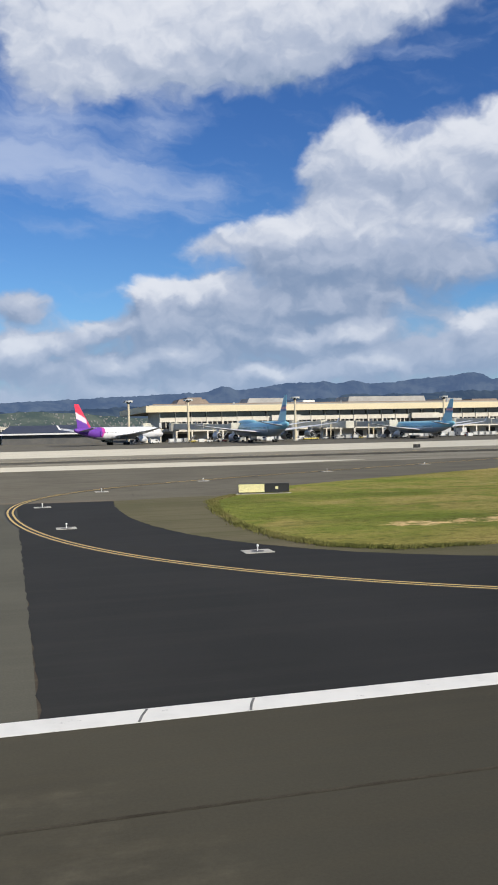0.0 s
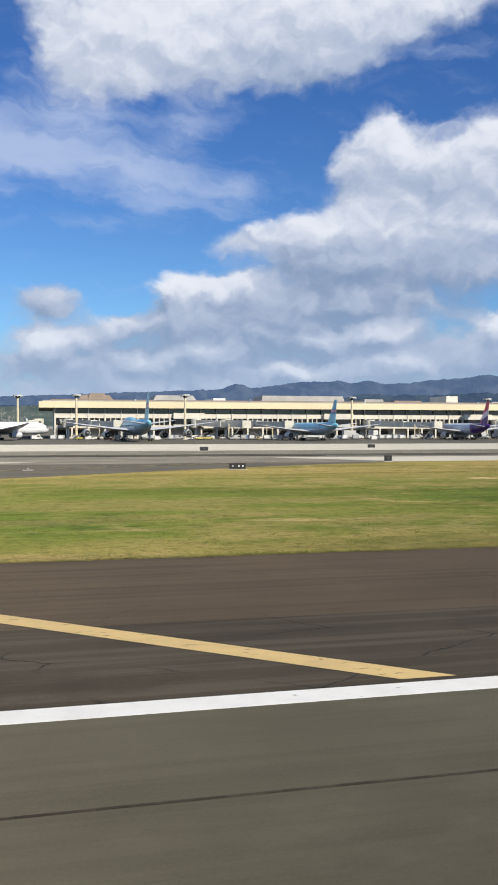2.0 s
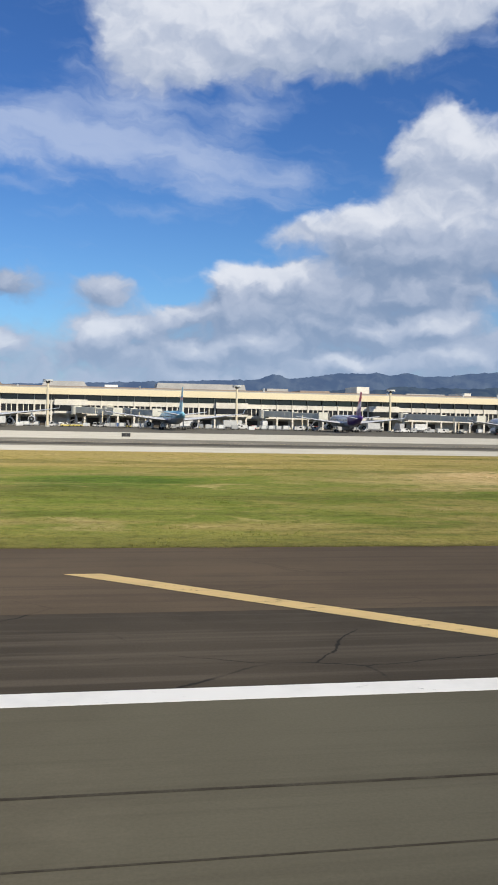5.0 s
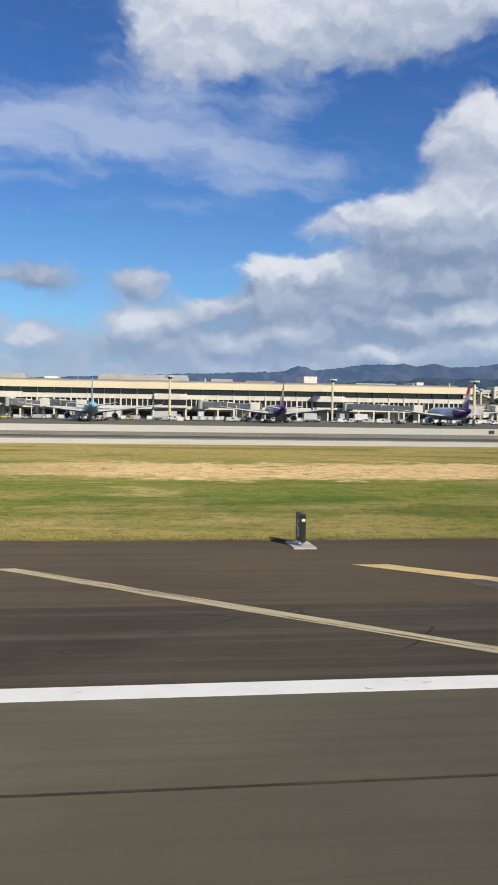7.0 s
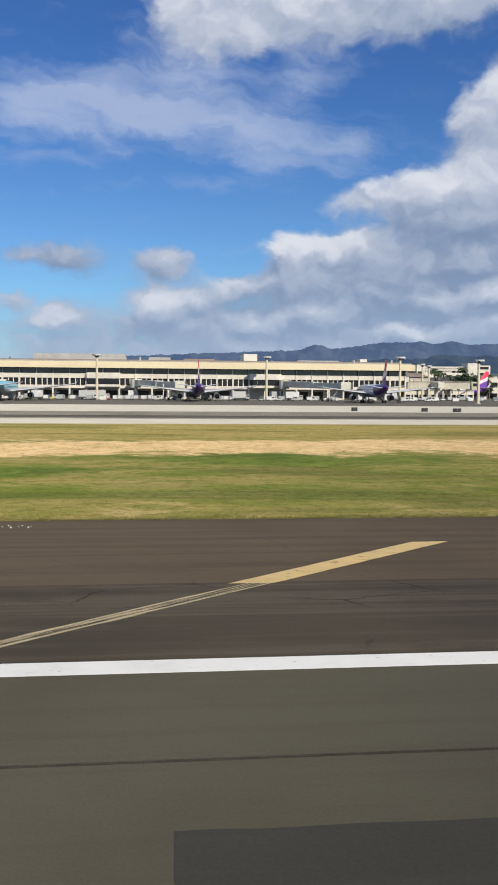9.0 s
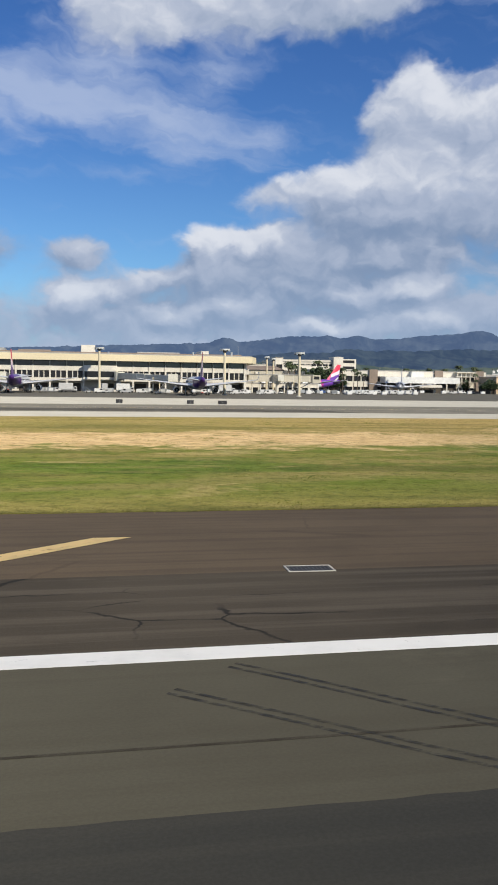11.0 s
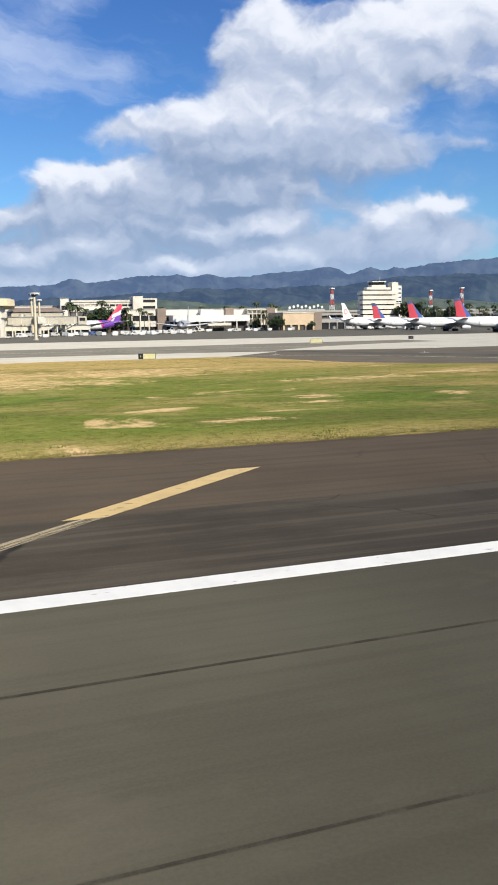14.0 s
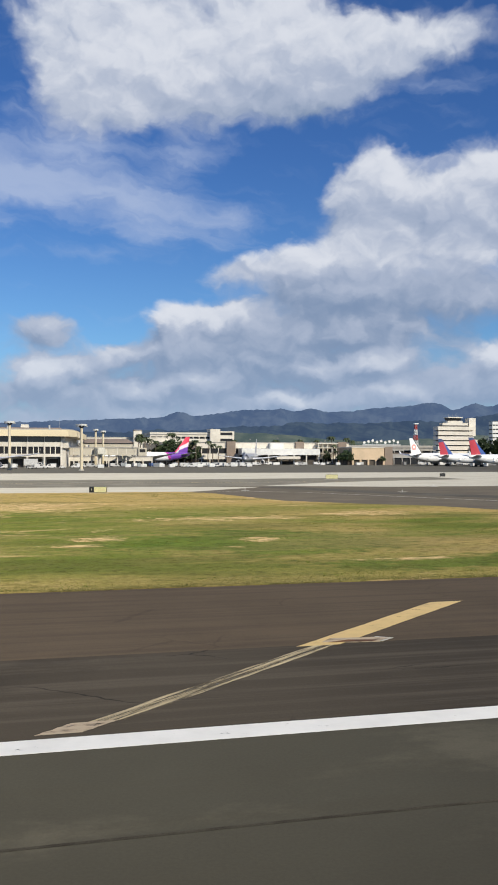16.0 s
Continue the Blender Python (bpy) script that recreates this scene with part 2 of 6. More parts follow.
def pavement(name, base, base2, streak, streak_amt, patch, patch_amt, rough=0.9, speck=0.3, cracks=0.0, zones=None):
    """Asphalt or concrete: patches, streaks along the traffic, aggregate and hairline cracks."""
    m = bpy.data.materials.new(name)
    m.use_nodes = True
    k = Graph(m.node_tree)
    p = k.nodes["Principled BSDF"]
    co = k.nodes.new("ShaderNodeTexCoord").outputs["Object"]
    base, base2, streak, patch = (tuple(v * 0.74 for v in c) for c in (base, base2, streak, patch))
    col = k.mix(k.step(k.noise(co, 0.12, 5, 0.6), 0.35, 0.68), base, base2)
    if zones:                                               # brightness differences along the runway, put into the colour as darker stretches
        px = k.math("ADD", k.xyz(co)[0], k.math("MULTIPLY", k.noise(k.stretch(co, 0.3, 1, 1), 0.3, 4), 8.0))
        obscured = k.math("SUBTRACT", 1.0, k.step(px, *zones[0]))
        obscured = k.math("MAXIMUM", obscured, k.math("MULTIPLY", k.step(px, *zones[1]), 0.8))
        obscured = k.math("MAXIMUM", obscured, k.math("MULTIPLY", k.math("MULTIPLY", k.step(px, *zones[2]), k.math("SUBTRACT", 1.0, k.step(px, *zones[3]))), 0.5))
        col = k.mix(k.math("MULTIPLY", obscured, 0.52), col, (0.020, 0.020, 0.019))
    col = k.mix(k.math("MULTIPLY", k.step(k.noise(k.stretch(co, 0.035, 1.3, 1), 1.0, 7, 0.68), 0.45, 0.62), streak_amt), col, streak)
    col = k.mix(k.math("MULTIPLY", k.step(k.noise(k.stretch(co, 0.3, 0.5, 1), 0.25, 6, 0.7), 0.52, 0.66), patch_amt), col, patch)
    grain = k.noise(co, 14.0, 4, 0.7)
    col = k.mix(k.math("MULTIPLY", k.step(grain, 0.3, 0.7), speck), col, k.mix(0.5, col, (0.0, 0.0, 0.0)))
    if cracks:
        v = k.nodes.new("ShaderNodeTexVoronoi")
        v.feature = "DISTANCE_TO_EDGE"
        k.put(v.inputs["Vector"], k.mix(0.12, k.stretch(co, 0.16, 0.3, 1), k.vec(k.noise(co, 0.9, 4), k.noise(co, 1.1, 4), 0.0)))
        v.inputs["Scale"].default_value = 1.0
        line = k.math("SUBTRACT", 1.0, k.step(v.outputs["Distance"], 0.002, 0.010))
        line = k.math("MULTIPLY", line, k.math("MULTIPLY", k.step(k.noise(co, 0.2, 4), 0.47, 0.6), cracks))
        col = k.mix(line, col, (0.012, 0.012, 0.012))
    k.put(p.inputs["Base Color"], col)
    p.inputs["Roughness"].default_value = rough
    p.inputs["Specular IOR Level"].default_value = 0.06
    p.inputs["Diffuse Roughness"].default_value = 1.0
    bn = k.nodes.new("ShaderNodeBump")
    bn.inputs["Strength"].default_value, bn.inputs["Distance"].default_value = 0.35, 0.01
    k.put(bn.inputs["Height"], grain)
    k.links.new(bn.outputs[0], p.inputs["Normal"])
    return m


def worn_paint(name, base, under, amount, lengthwise=0.15, rough=0.7, slant=None, body=1.0):
    """Road paint through which the pavement shows in streaks."""
    m = bpy.data.materials.new(name)
    m.use_nodes = True
    k = Graph(m.node_tree)
    p = k.nodes["Principled BSDF"]
    co = k.nodes.new("ShaderNodeTexCoord").outputs["Object"]
    if slant:                                               # streaks run along the stripe
        x, y, z = k.xyz(co)
        run, cross = Vector((slant, 1.0)).normalized(), Vector((1.0, -slant)).normalized()
        co = k.vec(k.math("ADD", k.math("MULTIPLY", x, run.x), k.math("MULTIPLY", y, run.y)), k.math("MULTIPLY", k.math("ADD", k.math("MULTIPLY", x, cross.x), k.math("MULTIPLY", y, cross.y)), 2.2), 0.0)
    wear = k.step(k.noise(k.stretch(co, lengthwise, 1.0, 1.0), 3.0, 8, 0.72), 0.62 - amount * 0.4, 0.74 - amount * 0.3)
    dirt = k.step(k.noise(co, 0.7, 6, 0.65), 0.4, 0.75)
    col = k.mix(k.math("MULTIPLY", dirt, 0.25), base, under)
    k.put(p.inputs["Base Color"], k.mix(k.math("MULTIPLY", wear, 0.5), col, under))
    flakes = k.step(k.noise(k.stretch(co, lengthwise * 2.5, 1.0, 1.0), 7.0, 6, 0.7), 0.42, 0.60)
    k.put(p.inputs["Alpha"], k.math("MULTIPLY", k.math("SUBTRACT", 1.0, k.math("MULTIPLY", wear, k.math("ADD", 0.55, k.math("MULTIPLY", flakes, 0.45)))), body))
    p.inputs["Roughness"].default_value = rough
    return m


def zoned(name, base, zones, rough=0.35, metal=0.0, edge=0.05, wobble=0.0):
    """Paint laid out in zones of the thing's own axes; a zone is (axis weights, threshold, colour), painted where the weighted sum passes the threshold."""
    m = bpy.data.materials.new(name)
    m.use_nodes = True
    k = Graph(m.node_tree)
    p = k.nodes["Principled BSDF"]
    co = k.nodes.new("ShaderNodeTexCoord").outputs["Object"]
    x, y, z = k.xyz(co)
    col = k.mix(k.step(k.noise(co, 0.5, 4), 0.3, 0.7), base, tuple(c * 0.93 for c in base))
    for (wx, wy, wz), limit, paint in zones:
        s = k.math("ADD", k.math("MULTIPLY", x, wx), k.math("ADD", k.math("MULTIPLY", y, wy), k.math("MULTIPLY", z, wz)))
        if wobble:
            s = k.math("ADD", s, k.math("MULTIPLY", k.math("SUBTRACT", k.noise(co, 0.35, 3), 0.5), wobble))
        col = k.mix(k.step(s, limit - edge, limit + edge), col, paint)
    k.put(p.inputs["Base Color"], col)
    p.inputs["Roughness"].default_value, p.inputs["Metallic"].default_value = rough, metal
    return m


def fleet_paint(name, fresh, grimy, metal=0.0):
    """Vehicle paint that is fresher on some vehicles and grimier on others."""
    m = surface(name, fresh, tuple(c * 0.88 for c in fresh), 0.6, 6, 0.4, metal, stain=grimy, stain_scale=0.8, stain_amt=0.35)
    k = Graph(m.node_tree)
    p = k.nodes["Principled BSDF"]
    col = p.inputs["Base Color"].links[0].from_socket
    age = k.step(k.nodes.new("ShaderNodeObjectInfo").outputs["Random"], 0.25, 1.0)
    k.put(p.inputs["Base Color"], k.mix(k.math("MULTIPLY", age, 0.85), col, grimy))
    return m


M = {}
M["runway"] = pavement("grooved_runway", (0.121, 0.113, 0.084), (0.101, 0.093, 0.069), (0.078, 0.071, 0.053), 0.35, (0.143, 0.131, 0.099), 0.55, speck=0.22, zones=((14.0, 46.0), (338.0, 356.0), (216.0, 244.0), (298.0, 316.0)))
M["shoulder_in"] = pavement("worn_asphalt", (0.074, 0.063, 0.049), (0.056, 0.048, 0.038), (0.112, 0.096, 0.076), 0.6, (0.042, 0.036, 0.029), 0.55, cracks=0.85)
M["shoulder_out"] = pavement("brown_asphalt", (0.116, 0.090, 0.064), (0.096, 0.075, 0.054), (0.070, 0.055, 0.043), 0.5, (0.124, 0.093, 0.064), 0.5, cracks=0.2)
M["black_asphalt"] = pavement("fresh_asphalt", (0.0300, 0.0310, 0.0315), (0.036, 0.0365, 0.037), (0.046, 0.045, 0.044), 0.3, (0.025, 0.0255, 0.026), 0.35, speck=0.2)
M["grey_asphalt"] = pavement("grey_asphalt", (0.150, 0.138, 0.110), (0.118, 0.108, 0.088), (0.200, 0.185, 0.148), 0.40, (0.100, 0.092, 0.076), 0.5, cracks=0.3)
M["apron"] = pavement("apron_asphalt", (0.165, 0.154, 0.130), (0.130, 0.122, 0.104), (0.088, 0.083, 0.072), 0.4, (0.175, 0.163, 0.137), 0.4)
M["taxi"] = pavement("taxiway_asphalt", (0.29, 0.268, 0.218), (0.215, 0.199, 0.164), (0.12, 0.112, 0.094), 0.6, (0.38, 0.352, 0.285), 0.5)
M["concrete"] = pavement("pale_concrete", (0.66, 0.62, 0.525), (0.58, 0.545, 0.46), (0.45, 0.425, 0.36), 0.40, (0.71, 0.67, 0.57), 0.4)
M["dark_patch"] = pavement("dark_patch", (0.047, 0.047, 0.043), (0.055, 0.054, 0.048), (0.068, 0.065, 0.056), 0.3, (0.040, 0.040, 0.036), 0.4)
M["seal"] = surface("bitumen_seal", (0.052, 0.045, 0.034), (0.080, 0.071, 0.053), 1.5, 20, 0.95, spec=0.03)
M["scuff"] = surface("rubber_scuff", (0.24, 0.235, 0.225), (0.15, 0.148, 0.142), 6, 30, 0.9, spec=0.1)
M["white_paint"] = worn_paint("white_marking", (0.80, 0.78, 0.72), (0.45, 0.44, 0.40), 0.03, 0.5)
M["yellow_paint"] = worn_paint("yellow_marking", (0.66, 0.47, 0.19), (0.24, 0.18, 0.10), 0.14, 0.4)
M["yellow_worn_a"] = worn_paint("worn_yellow_marking", (0.52, 0.43, 0.25), (0.075, 0.064, 0.050), 0.31, 0.06, slant=-1.157)
M["yellow_worn_b"] = worn_paint("worn_yellow_marking", (0.52, 0.42, 0.24), (0.070, 0.061, 0.047), 0.52, 0.06, slant=1.157)
M["yellow_faded"] = worn_paint("faded_yellow_marking", (0.46, 0.36, 0.24), (0.13, 0.11, 0.08), 0.3, 0.3)
M["ghost"] = worn_paint("ghost_marking", (0.150, 0.140, 0.120), (0.078, 0.067, 0.052), 0.45, 0.12, rough=0.95, body=0.62)
M["skid"] = worn_paint("faint_tyre_rubber", (0.022, 0.021, 0.019), (0.05, 0.05, 0.045), 0.55, 0.2, rough=0.9, body=0.75)
M["yellow_line"] = worn_paint("taxi_line_marking", (0.66, 0.46, 0.15), (0.35, 0.28, 0.15), 0.05, 0.5)
M["black_paint"] = surface("black_marking", (0.015, 0.015, 0.015), (0.022, 0.022, 0.022), 1, 9, 0.8)
M["rust"] = surface("rusty_stain", (0.20, 0.085, 0.025), (0.10, 0.045, 0.018), 1.5, 12, 0.9)
M["slab"] = surface("bleached_concrete_slab", (0.58, 0.55, 0.48), (0.45, 0.43, 0.38), 0.8, 12, 0.85, bump=0.2)
M["sign_black"] = surface("black_sign_panel", (0.018, 0.018, 0.019), (0.03, 0.03, 0.03), 1, 10, 0.4)
M["sign_yellow"] = surface("yellow_sign_panel", (0.85, 0.78, 0.40), (0.76, 0.70, 0.37), 1, 10, 0.5)
M["sign_white"] = surface("white_sign_figure", (0.80, 0.80, 0.78), (0.7, 0.7, 0.68), 1, 10, 0.5)
M["cream"] = surface("cream_fascia_panel", (0.80, 0.685, 0.455), (0.76, 0.65, 0.43), 0.04, 3.0, 0.7, stain=(0.62, 0.53, 0.35), stain_scale=0.08, stain_amt=0.10)
M["band_glass"] = surface("tinted_band_glass", (0.110, 0.100, 0.094), (0.080, 0.074, 0.071), 0.10, 1, 0.12, spec=0.7)
M["offwhite"] = surface("off_white_concrete", (0.78, 0.73, 0.63), (0.71, 0.66, 0.57), 0.15, 3, 0.8, stain=(0.48, 0.44, 0.37), stain_scale=0.1, stain_amt=0.35)
M["tan"] = surface("tan_stucco", (0.72, 0.55, 0.37), (0.64, 0.49, 0.33), 0.12, 3, 0.85, stain=(0.38, 0.3, 0.2), stain_scale=0.1, stain_amt=0.3)
M["brown_roof"] = surface("brown_roof_cladding", (0.30, 0.23, 0.18), (0.24, 0.19, 0.15), 0.15, 3, 0.8)
M["grey_roof"] = surface("grey_roofing", (0.42, 0.40, 0.37), (0.34, 0.33, 0.31), 0.12, 3, 0.8)
M["dark_grey"] = surface("dark_grey_cladding", (0.13, 0.125, 0.12), (0.10, 0.10, 0.10), 0.2, 3, 0.7)
M["glass"] = surface("dark_window_glass", (0.018, 0.020, 0.024), (0.030, 0.029, 0.029), 0.3, 2, 0.3, spec=0.3)
# dark colour that carries the shade inside recesses and openings
M["shade"] = surface("recess_shade_colour", (0.10, 0.085, 0.07), (0.07, 0.06, 0.05), 0.2, 2, 0.9)
M["steel"] = surface("galvanised_steel", (0.45, 0.45, 0.44), (0.38, 0.38, 0.38), 0.6, 6, 0.5, 0.4)
M["bridge"] = surface("grey_green_bridge_cladding", (0.70, 0.67, 0.57), (0.61, 0.585, 0.49), 0.3, 4, 0.6)
M["mast"] = surface("cream_mast_paint", (0.74, 0.64, 0.44), (0.66, 0.58, 0.42), 0.3, 4, 0.6)
M["lamp"] = surface("white_floodlight_ring", (0.80, 0.80, 0.76), (0.7, 0.7, 0.68), 0.5, 5, 0.5)
M["white_body"] = fleet_paint("white_vehicle_paint", (0.78, 0.77, 0.74), (0.34, 0.34, 0.33))
M["yellow_body"] = surface("yellow_vehicle_paint", (0.72, 0.58, 0.12), (0.62, 0.50, 0.12), 0.6, 6, 0.4)
M["red_body"] = surface("red_vehicle_paint", (0.55, 0.10, 0.08), (0.45, 0.09, 0.07), 0.6, 6, 0.4)
M["blue_body"] = surface("blue_vehicle_paint", (0.08, 0.14, 0.32), (0.07, 0.12, 0.28), 0.6, 6, 0.4)
M["alu"] = fleet_paint("dull_aluminium", (0.60, 0.61, 0.60), (0.20, 0.21, 0.22), 0.4)
M["rubber"] = surface("tyre_rubber", (0.02, 0.02, 0.02), (0.03, 0.03, 0.03), 1, 10, 0.85)
M["trunk"] = surface("grey_brown_bark", (0.18, 0.14, 0.10), (0.13, 0.10, 0.08), 0.8, 6, 0.9)
M["leaf"] = surface("dark_tropical_leaf", (0.045, 0.075, 0.022), (0.03, 0.052, 0.018), 0.4, 3, 0.6)
M["palm_leaf"] = surface("palm_frond", (0.065, 0.085, 0.03), (0.045, 0.065, 0.025), 0.4, 3, 0.6)
M["house"] = surface("pale_house_wall", (0.27, 0.27, 0.26), (0.18, 0.18, 0.18), 0.05, 1, 0.8)
M["link_wall"] = surface("pale_cream_gallery_wall", (0.58, 0.53, 0.43), (0.50, 0.46, 0.37), 0.2, 3, 0.8, stain=(0.45, 0.41, 0.33), stain_scale=0.12, stain_amt=0.3)
M["rubbered"] = pavement("rubber_stained_asphalt", (0.085, 0.079, 0.068), (0.125, 0.116, 0.098), (0.19, 0.175, 0.145), 0.6, (0.065, 0.061, 0.053), 0.5)


BARE = ((30, 51.3, 3.0, 0.9), (35.5, 53.0, 3.2, 0.8), (355, 107, 13, 8.5), (351.5, 51.6, 3.0, 0.9), (363.6, 65.2, 2.2, 1.8), (338, 92, 16, 8), (398, 118, 9, 7), (377, 84, 7, 2.2), (361.5, 60.6, 1.6, 0.7), (375, 63, 1.2, 1.4),
        (118, 96, 5, 2.2), (140, 62, 2.2, 1.2), (128, 45.5, 7, 0.8), (395, 89, 3.5, 3.0), (381.7, 48.9, 2.8, 0.7), (24.7, 51.0, 2.0, 1.3))
LUSH = ((255, 75, 12, 8), (232, 65, 7, 4.5), (332, 75, 14, 8), (374, 61, 12, 9), (60, 58, 14, 7), (110, 72, 16, 9), (150, 82, 10, 8), (205, 60, 12, 5), (390, 47, 14, 4), (290, 62, 14, 5))


def grass_material():
    """Mown turf: lush, yellowing and dry patches, bare soil in a long strip and in blotches."""
    m = bpy.data.materials.new("mown_grass")
    m.use_nodes = True
    k = Graph(m.node_tree)
    p = k.nodes["Principled BSDF"]
    co = k.nodes.new("ShaderNodeTexCoord").outputs["Object"]
    x, y, z = k.xyz(co)
    co = k.vec(x, y, 0.0)
    rough_a = k.math("SUBTRACT", k.noise(co, 0.11, 7, 0.68), 0.5)
    rough_b = k.math("SUBTRACT", k.noise(k.stretch(co, 1, 1.3, 1), 0.6, 6, 0.74), 0.5)

    def patches(spots, ragged):
        best = None
        for u, v, ru, rv in spots:
            a, b = k.math("DIVIDE", k.math("SUBTRACT", x, u), ru), k.math("DIVIDE", k.math("SUBTRACT", y, v), rv)
            d = k.math("ADD", k.math("MULTIPLY", a, a), k.math("MULTIPLY", b, b))
            best = d if best is None else k.math("MINIMUM", best, d)
        best = k.math("ADD", k.math("SQRT", best), k.math("MULTIPLY", k.math("ADD", rough_a, rough_b), ragged))
        return k.math("SUBTRACT", 1.0, k.step(best, 0.7, 1.15))

    big = k.noise(k.stretch(co, 0.035, 0.05, 1), 1.0, 6, 0.62, 0.5)
    mid = k.noise(k.stretch(co, 0.14, 0.2, 1), 1.0, 6, 0.68, 0.5)
    col = k.mix(k.step(big, 0.40, 0.60), (0.205, 0.232, 0.048), (0.320, 0.275, 0.090))
    col = k.mix(k.math("MULTIPLY", k.step(mid, 0.42, 0.62), 0.85), col, (0.140, 0.190, 0.028))
    col = k.mix(k.math("MULTIPLY", k.step(k.noise(k.stretch(co, 0.08, 0.13, 1), 1.0, 7, 0.7, 0.8), 0.56, 0.68), 0.6), col, (0.42, 0.345, 0.145))
    # drier along both margins and towards the far side
    dry = k.math("MAXIMUM", k.math("MULTIPLY", k.math("SUBTRACT", 1.0, k.step(y, 41.5, 50.0)), 0.55), k.step(y, 90.0, 114.0))
    dry = k.math("MAXIMUM", dry, k.math("MULTIPLY", k.step(x, 352.0, 405.0), k.step(big, 0.42, 0.58)))
    dry = k.math("MULTIPLY", dry, k.step(mid, 0.15, 0.52))
    col = k.mix(k.math("MULTIPLY", dry, k.math("ADD", 0.6, k.math("MULTIPLY", k.step(x, 280.0, 340.0), 0.3))), col, (0.500, 0.365, 0.135))
    col = k.mix(k.math("MULTIPLY", patches(LUSH, 1.9), 0.8), col, k.mix(k.step(mid, 0.4, 0.6), (0.130, 0.205, 0.028), (0.070, 0.125, 0.020)))
    # worn and rank bands across the whole field
    band = k.noise(k.stretch(co, 0.022, 0.11, 1), 1.0, 6, 0.64, 0.7)
    col = k.mix(k.math("MULTIPLY", k.step(band, 0.50, 0.62), 0.55), col, (0.105, 0.120, 0.030))
    col = k.mix(k.math("MULTIPLY", k.math("SUBTRACT", 1.0, k.step(band, 0.36, 0.47)), 0.5), col, (0.330, 0.265, 0.105))
    # the long strip of bare soil
    edge = k.math("MULTIPLY", k.math("ADD", rough_a, k.math("MULTIPLY", rough_b, 0.5)), 34.0)
    off = k.math("ABSOLUTE", k.math("SUBTRACT", k.math("ADD", y, edge), k.math("ADD", 87.0, k.math("MULTIPLY", k.step(x, 215.0, 260.0), 5.0))))
    along = k.math("MULTIPLY", k.step(x, 165.0, 205.0), k.math("SUBTRACT", 1.0, k.step(x, 315.0, 352.0)))
    soil = k.math("MULTIPLY", k.math("SUBTRACT", 1.0, k.step(off, 7.5, 13.5)), along)
    blot = k.step(k.noise(k.stretch(co, 0.06, 0.1, 1), 1.0, 7, 0.66, 0.8), 0.60, 0.66)
    blot = k.math("MULTIPLY", blot, k.math("ADD", 0.3, k.math("MULTIPLY", k.step(x, 300.0, 350.0), 0.5)))
    bare = k.math("MAXIMUM", k.math("MAXIMUM", k.math("MULTIPLY", soil, 0.95), blot), k.math("MULTIPLY", patches(BARE, 4.2), k.step(k.noise(k.stretch(co, 0.7, 1.3, 1), 0.8, 7, 0.78), 0.42, 0.56)))
    earth = k.mix(k.step(k.noise(co, 0.3, 6, 0.72), 0.35, 0.65), (0.84, 0.62, 0.32), (0.64, 0.45, 0.21))
    col = k.mix(bare, col, earth)
    # stray clumps and their gaps
    col = k.mix(k.math("MULTIPLY", k.step(k.noise(co, 1.1, 6, 0.75), 0.48, 0.62), 0.72), col, k.mix(0.6, col, (0.05, 0.055, 0.01)))
    col = k.mix(k.math("MULTIPLY", k.step(k.noise(co, 4.0, 5, 0.75), 0.38, 0.66), 0.5), col, k.mix(0.55, col, (0.0, 0.0, 0.0)))
    col = k.mix(1.0, col, (0.90, 0.88, 0.92, 1.0), "MULTIPLY")
    k.put(p.inputs["Base Color"], col)
    p.inputs["Roughness"].default_value, p.inputs["Specular IOR Level"].default_value = 0.9, 0.05
    p.inputs["Diffuse Roughness"].default_value = 1.0
    bn = k.nodes.new("ShaderNodeBump")
    bn.inputs["Strength"].default_value, bn.inputs["Distance"].default_value = 1.0, 0.25
    k.put(bn.inputs["Height"], k.noise(co, 1.3, 7, 0.72))
    k.links.new(bn.outputs[0], p.inputs["Normal"])
    return m


M["grass"] = grass_material()
M["blade"] = surface("grass_blades", (0.185, 0.210, 0.040), (0.255, 0.235, 0.062), 0.05, 1.5, 0.8, spec=0.1, stain=(0.075, 0.115, 0.018), stain_scale=0.12, stain_amt=0.6)
M["dry_blade"] = surface("dry_grass_blades", (0.205, 0.180, 0.070), (0.150, 0.150, 0.045), 0.08, 1.5, 0.8, spec=0.1, stain=(0.09, 0.105, 0.025), stain_scale=0.15, stain_amt=0.5)
M["far_land"] = surface("scrub_land", (0.085, 0.100, 0.045), (0.14, 0.125, 0.07), 0.006, 0.05, 0.95)
M["slate"] = surface("dark_blue_roofing", (0.045, 0.055, 0.085), (0.06, 0.07, 0.10), 0.3, 3, 0.6)
M["old_strip"] = pavement("old_green_grey_asphalt", (0.108, 0.106, 0.088), (0.090, 0.088, 0.074), (0.125, 0.120, 0.098), 0.3, (0.080, 0.080, 0.068), 0.5)
M["verge"] = pavement("bare_weedy_verge", (0.150, 0.135, 0.085), (0.118, 0.108, 0.066), (0.095, 0.096, 0.045), 0.6, (0.175, 0.150, 0.100), 0.55, speck=0.5)
M["fillet"] = pavement("brown_grey_asphalt", (0.185, 0.158, 0.122), (0.150, 0.128, 0.100), (0.110, 0.094, 0.075), 0.5, (0.22, 0.19, 0.148), 0.45)


# ---------------------------------------------------------------- building helpers
def bx(bm, x0, x1, y0, y1, z0, z1):
    """Adds a box."""
    bmesh.ops.create_cube(bm, size=1, matrix=Matrix.LocRotScale(((x0 + x1) / 2, (y0 + y1) / 2, (z0 + z1) / 2), None, (x1 - x0, y1 - y0, z1 - z0)))
    return bm


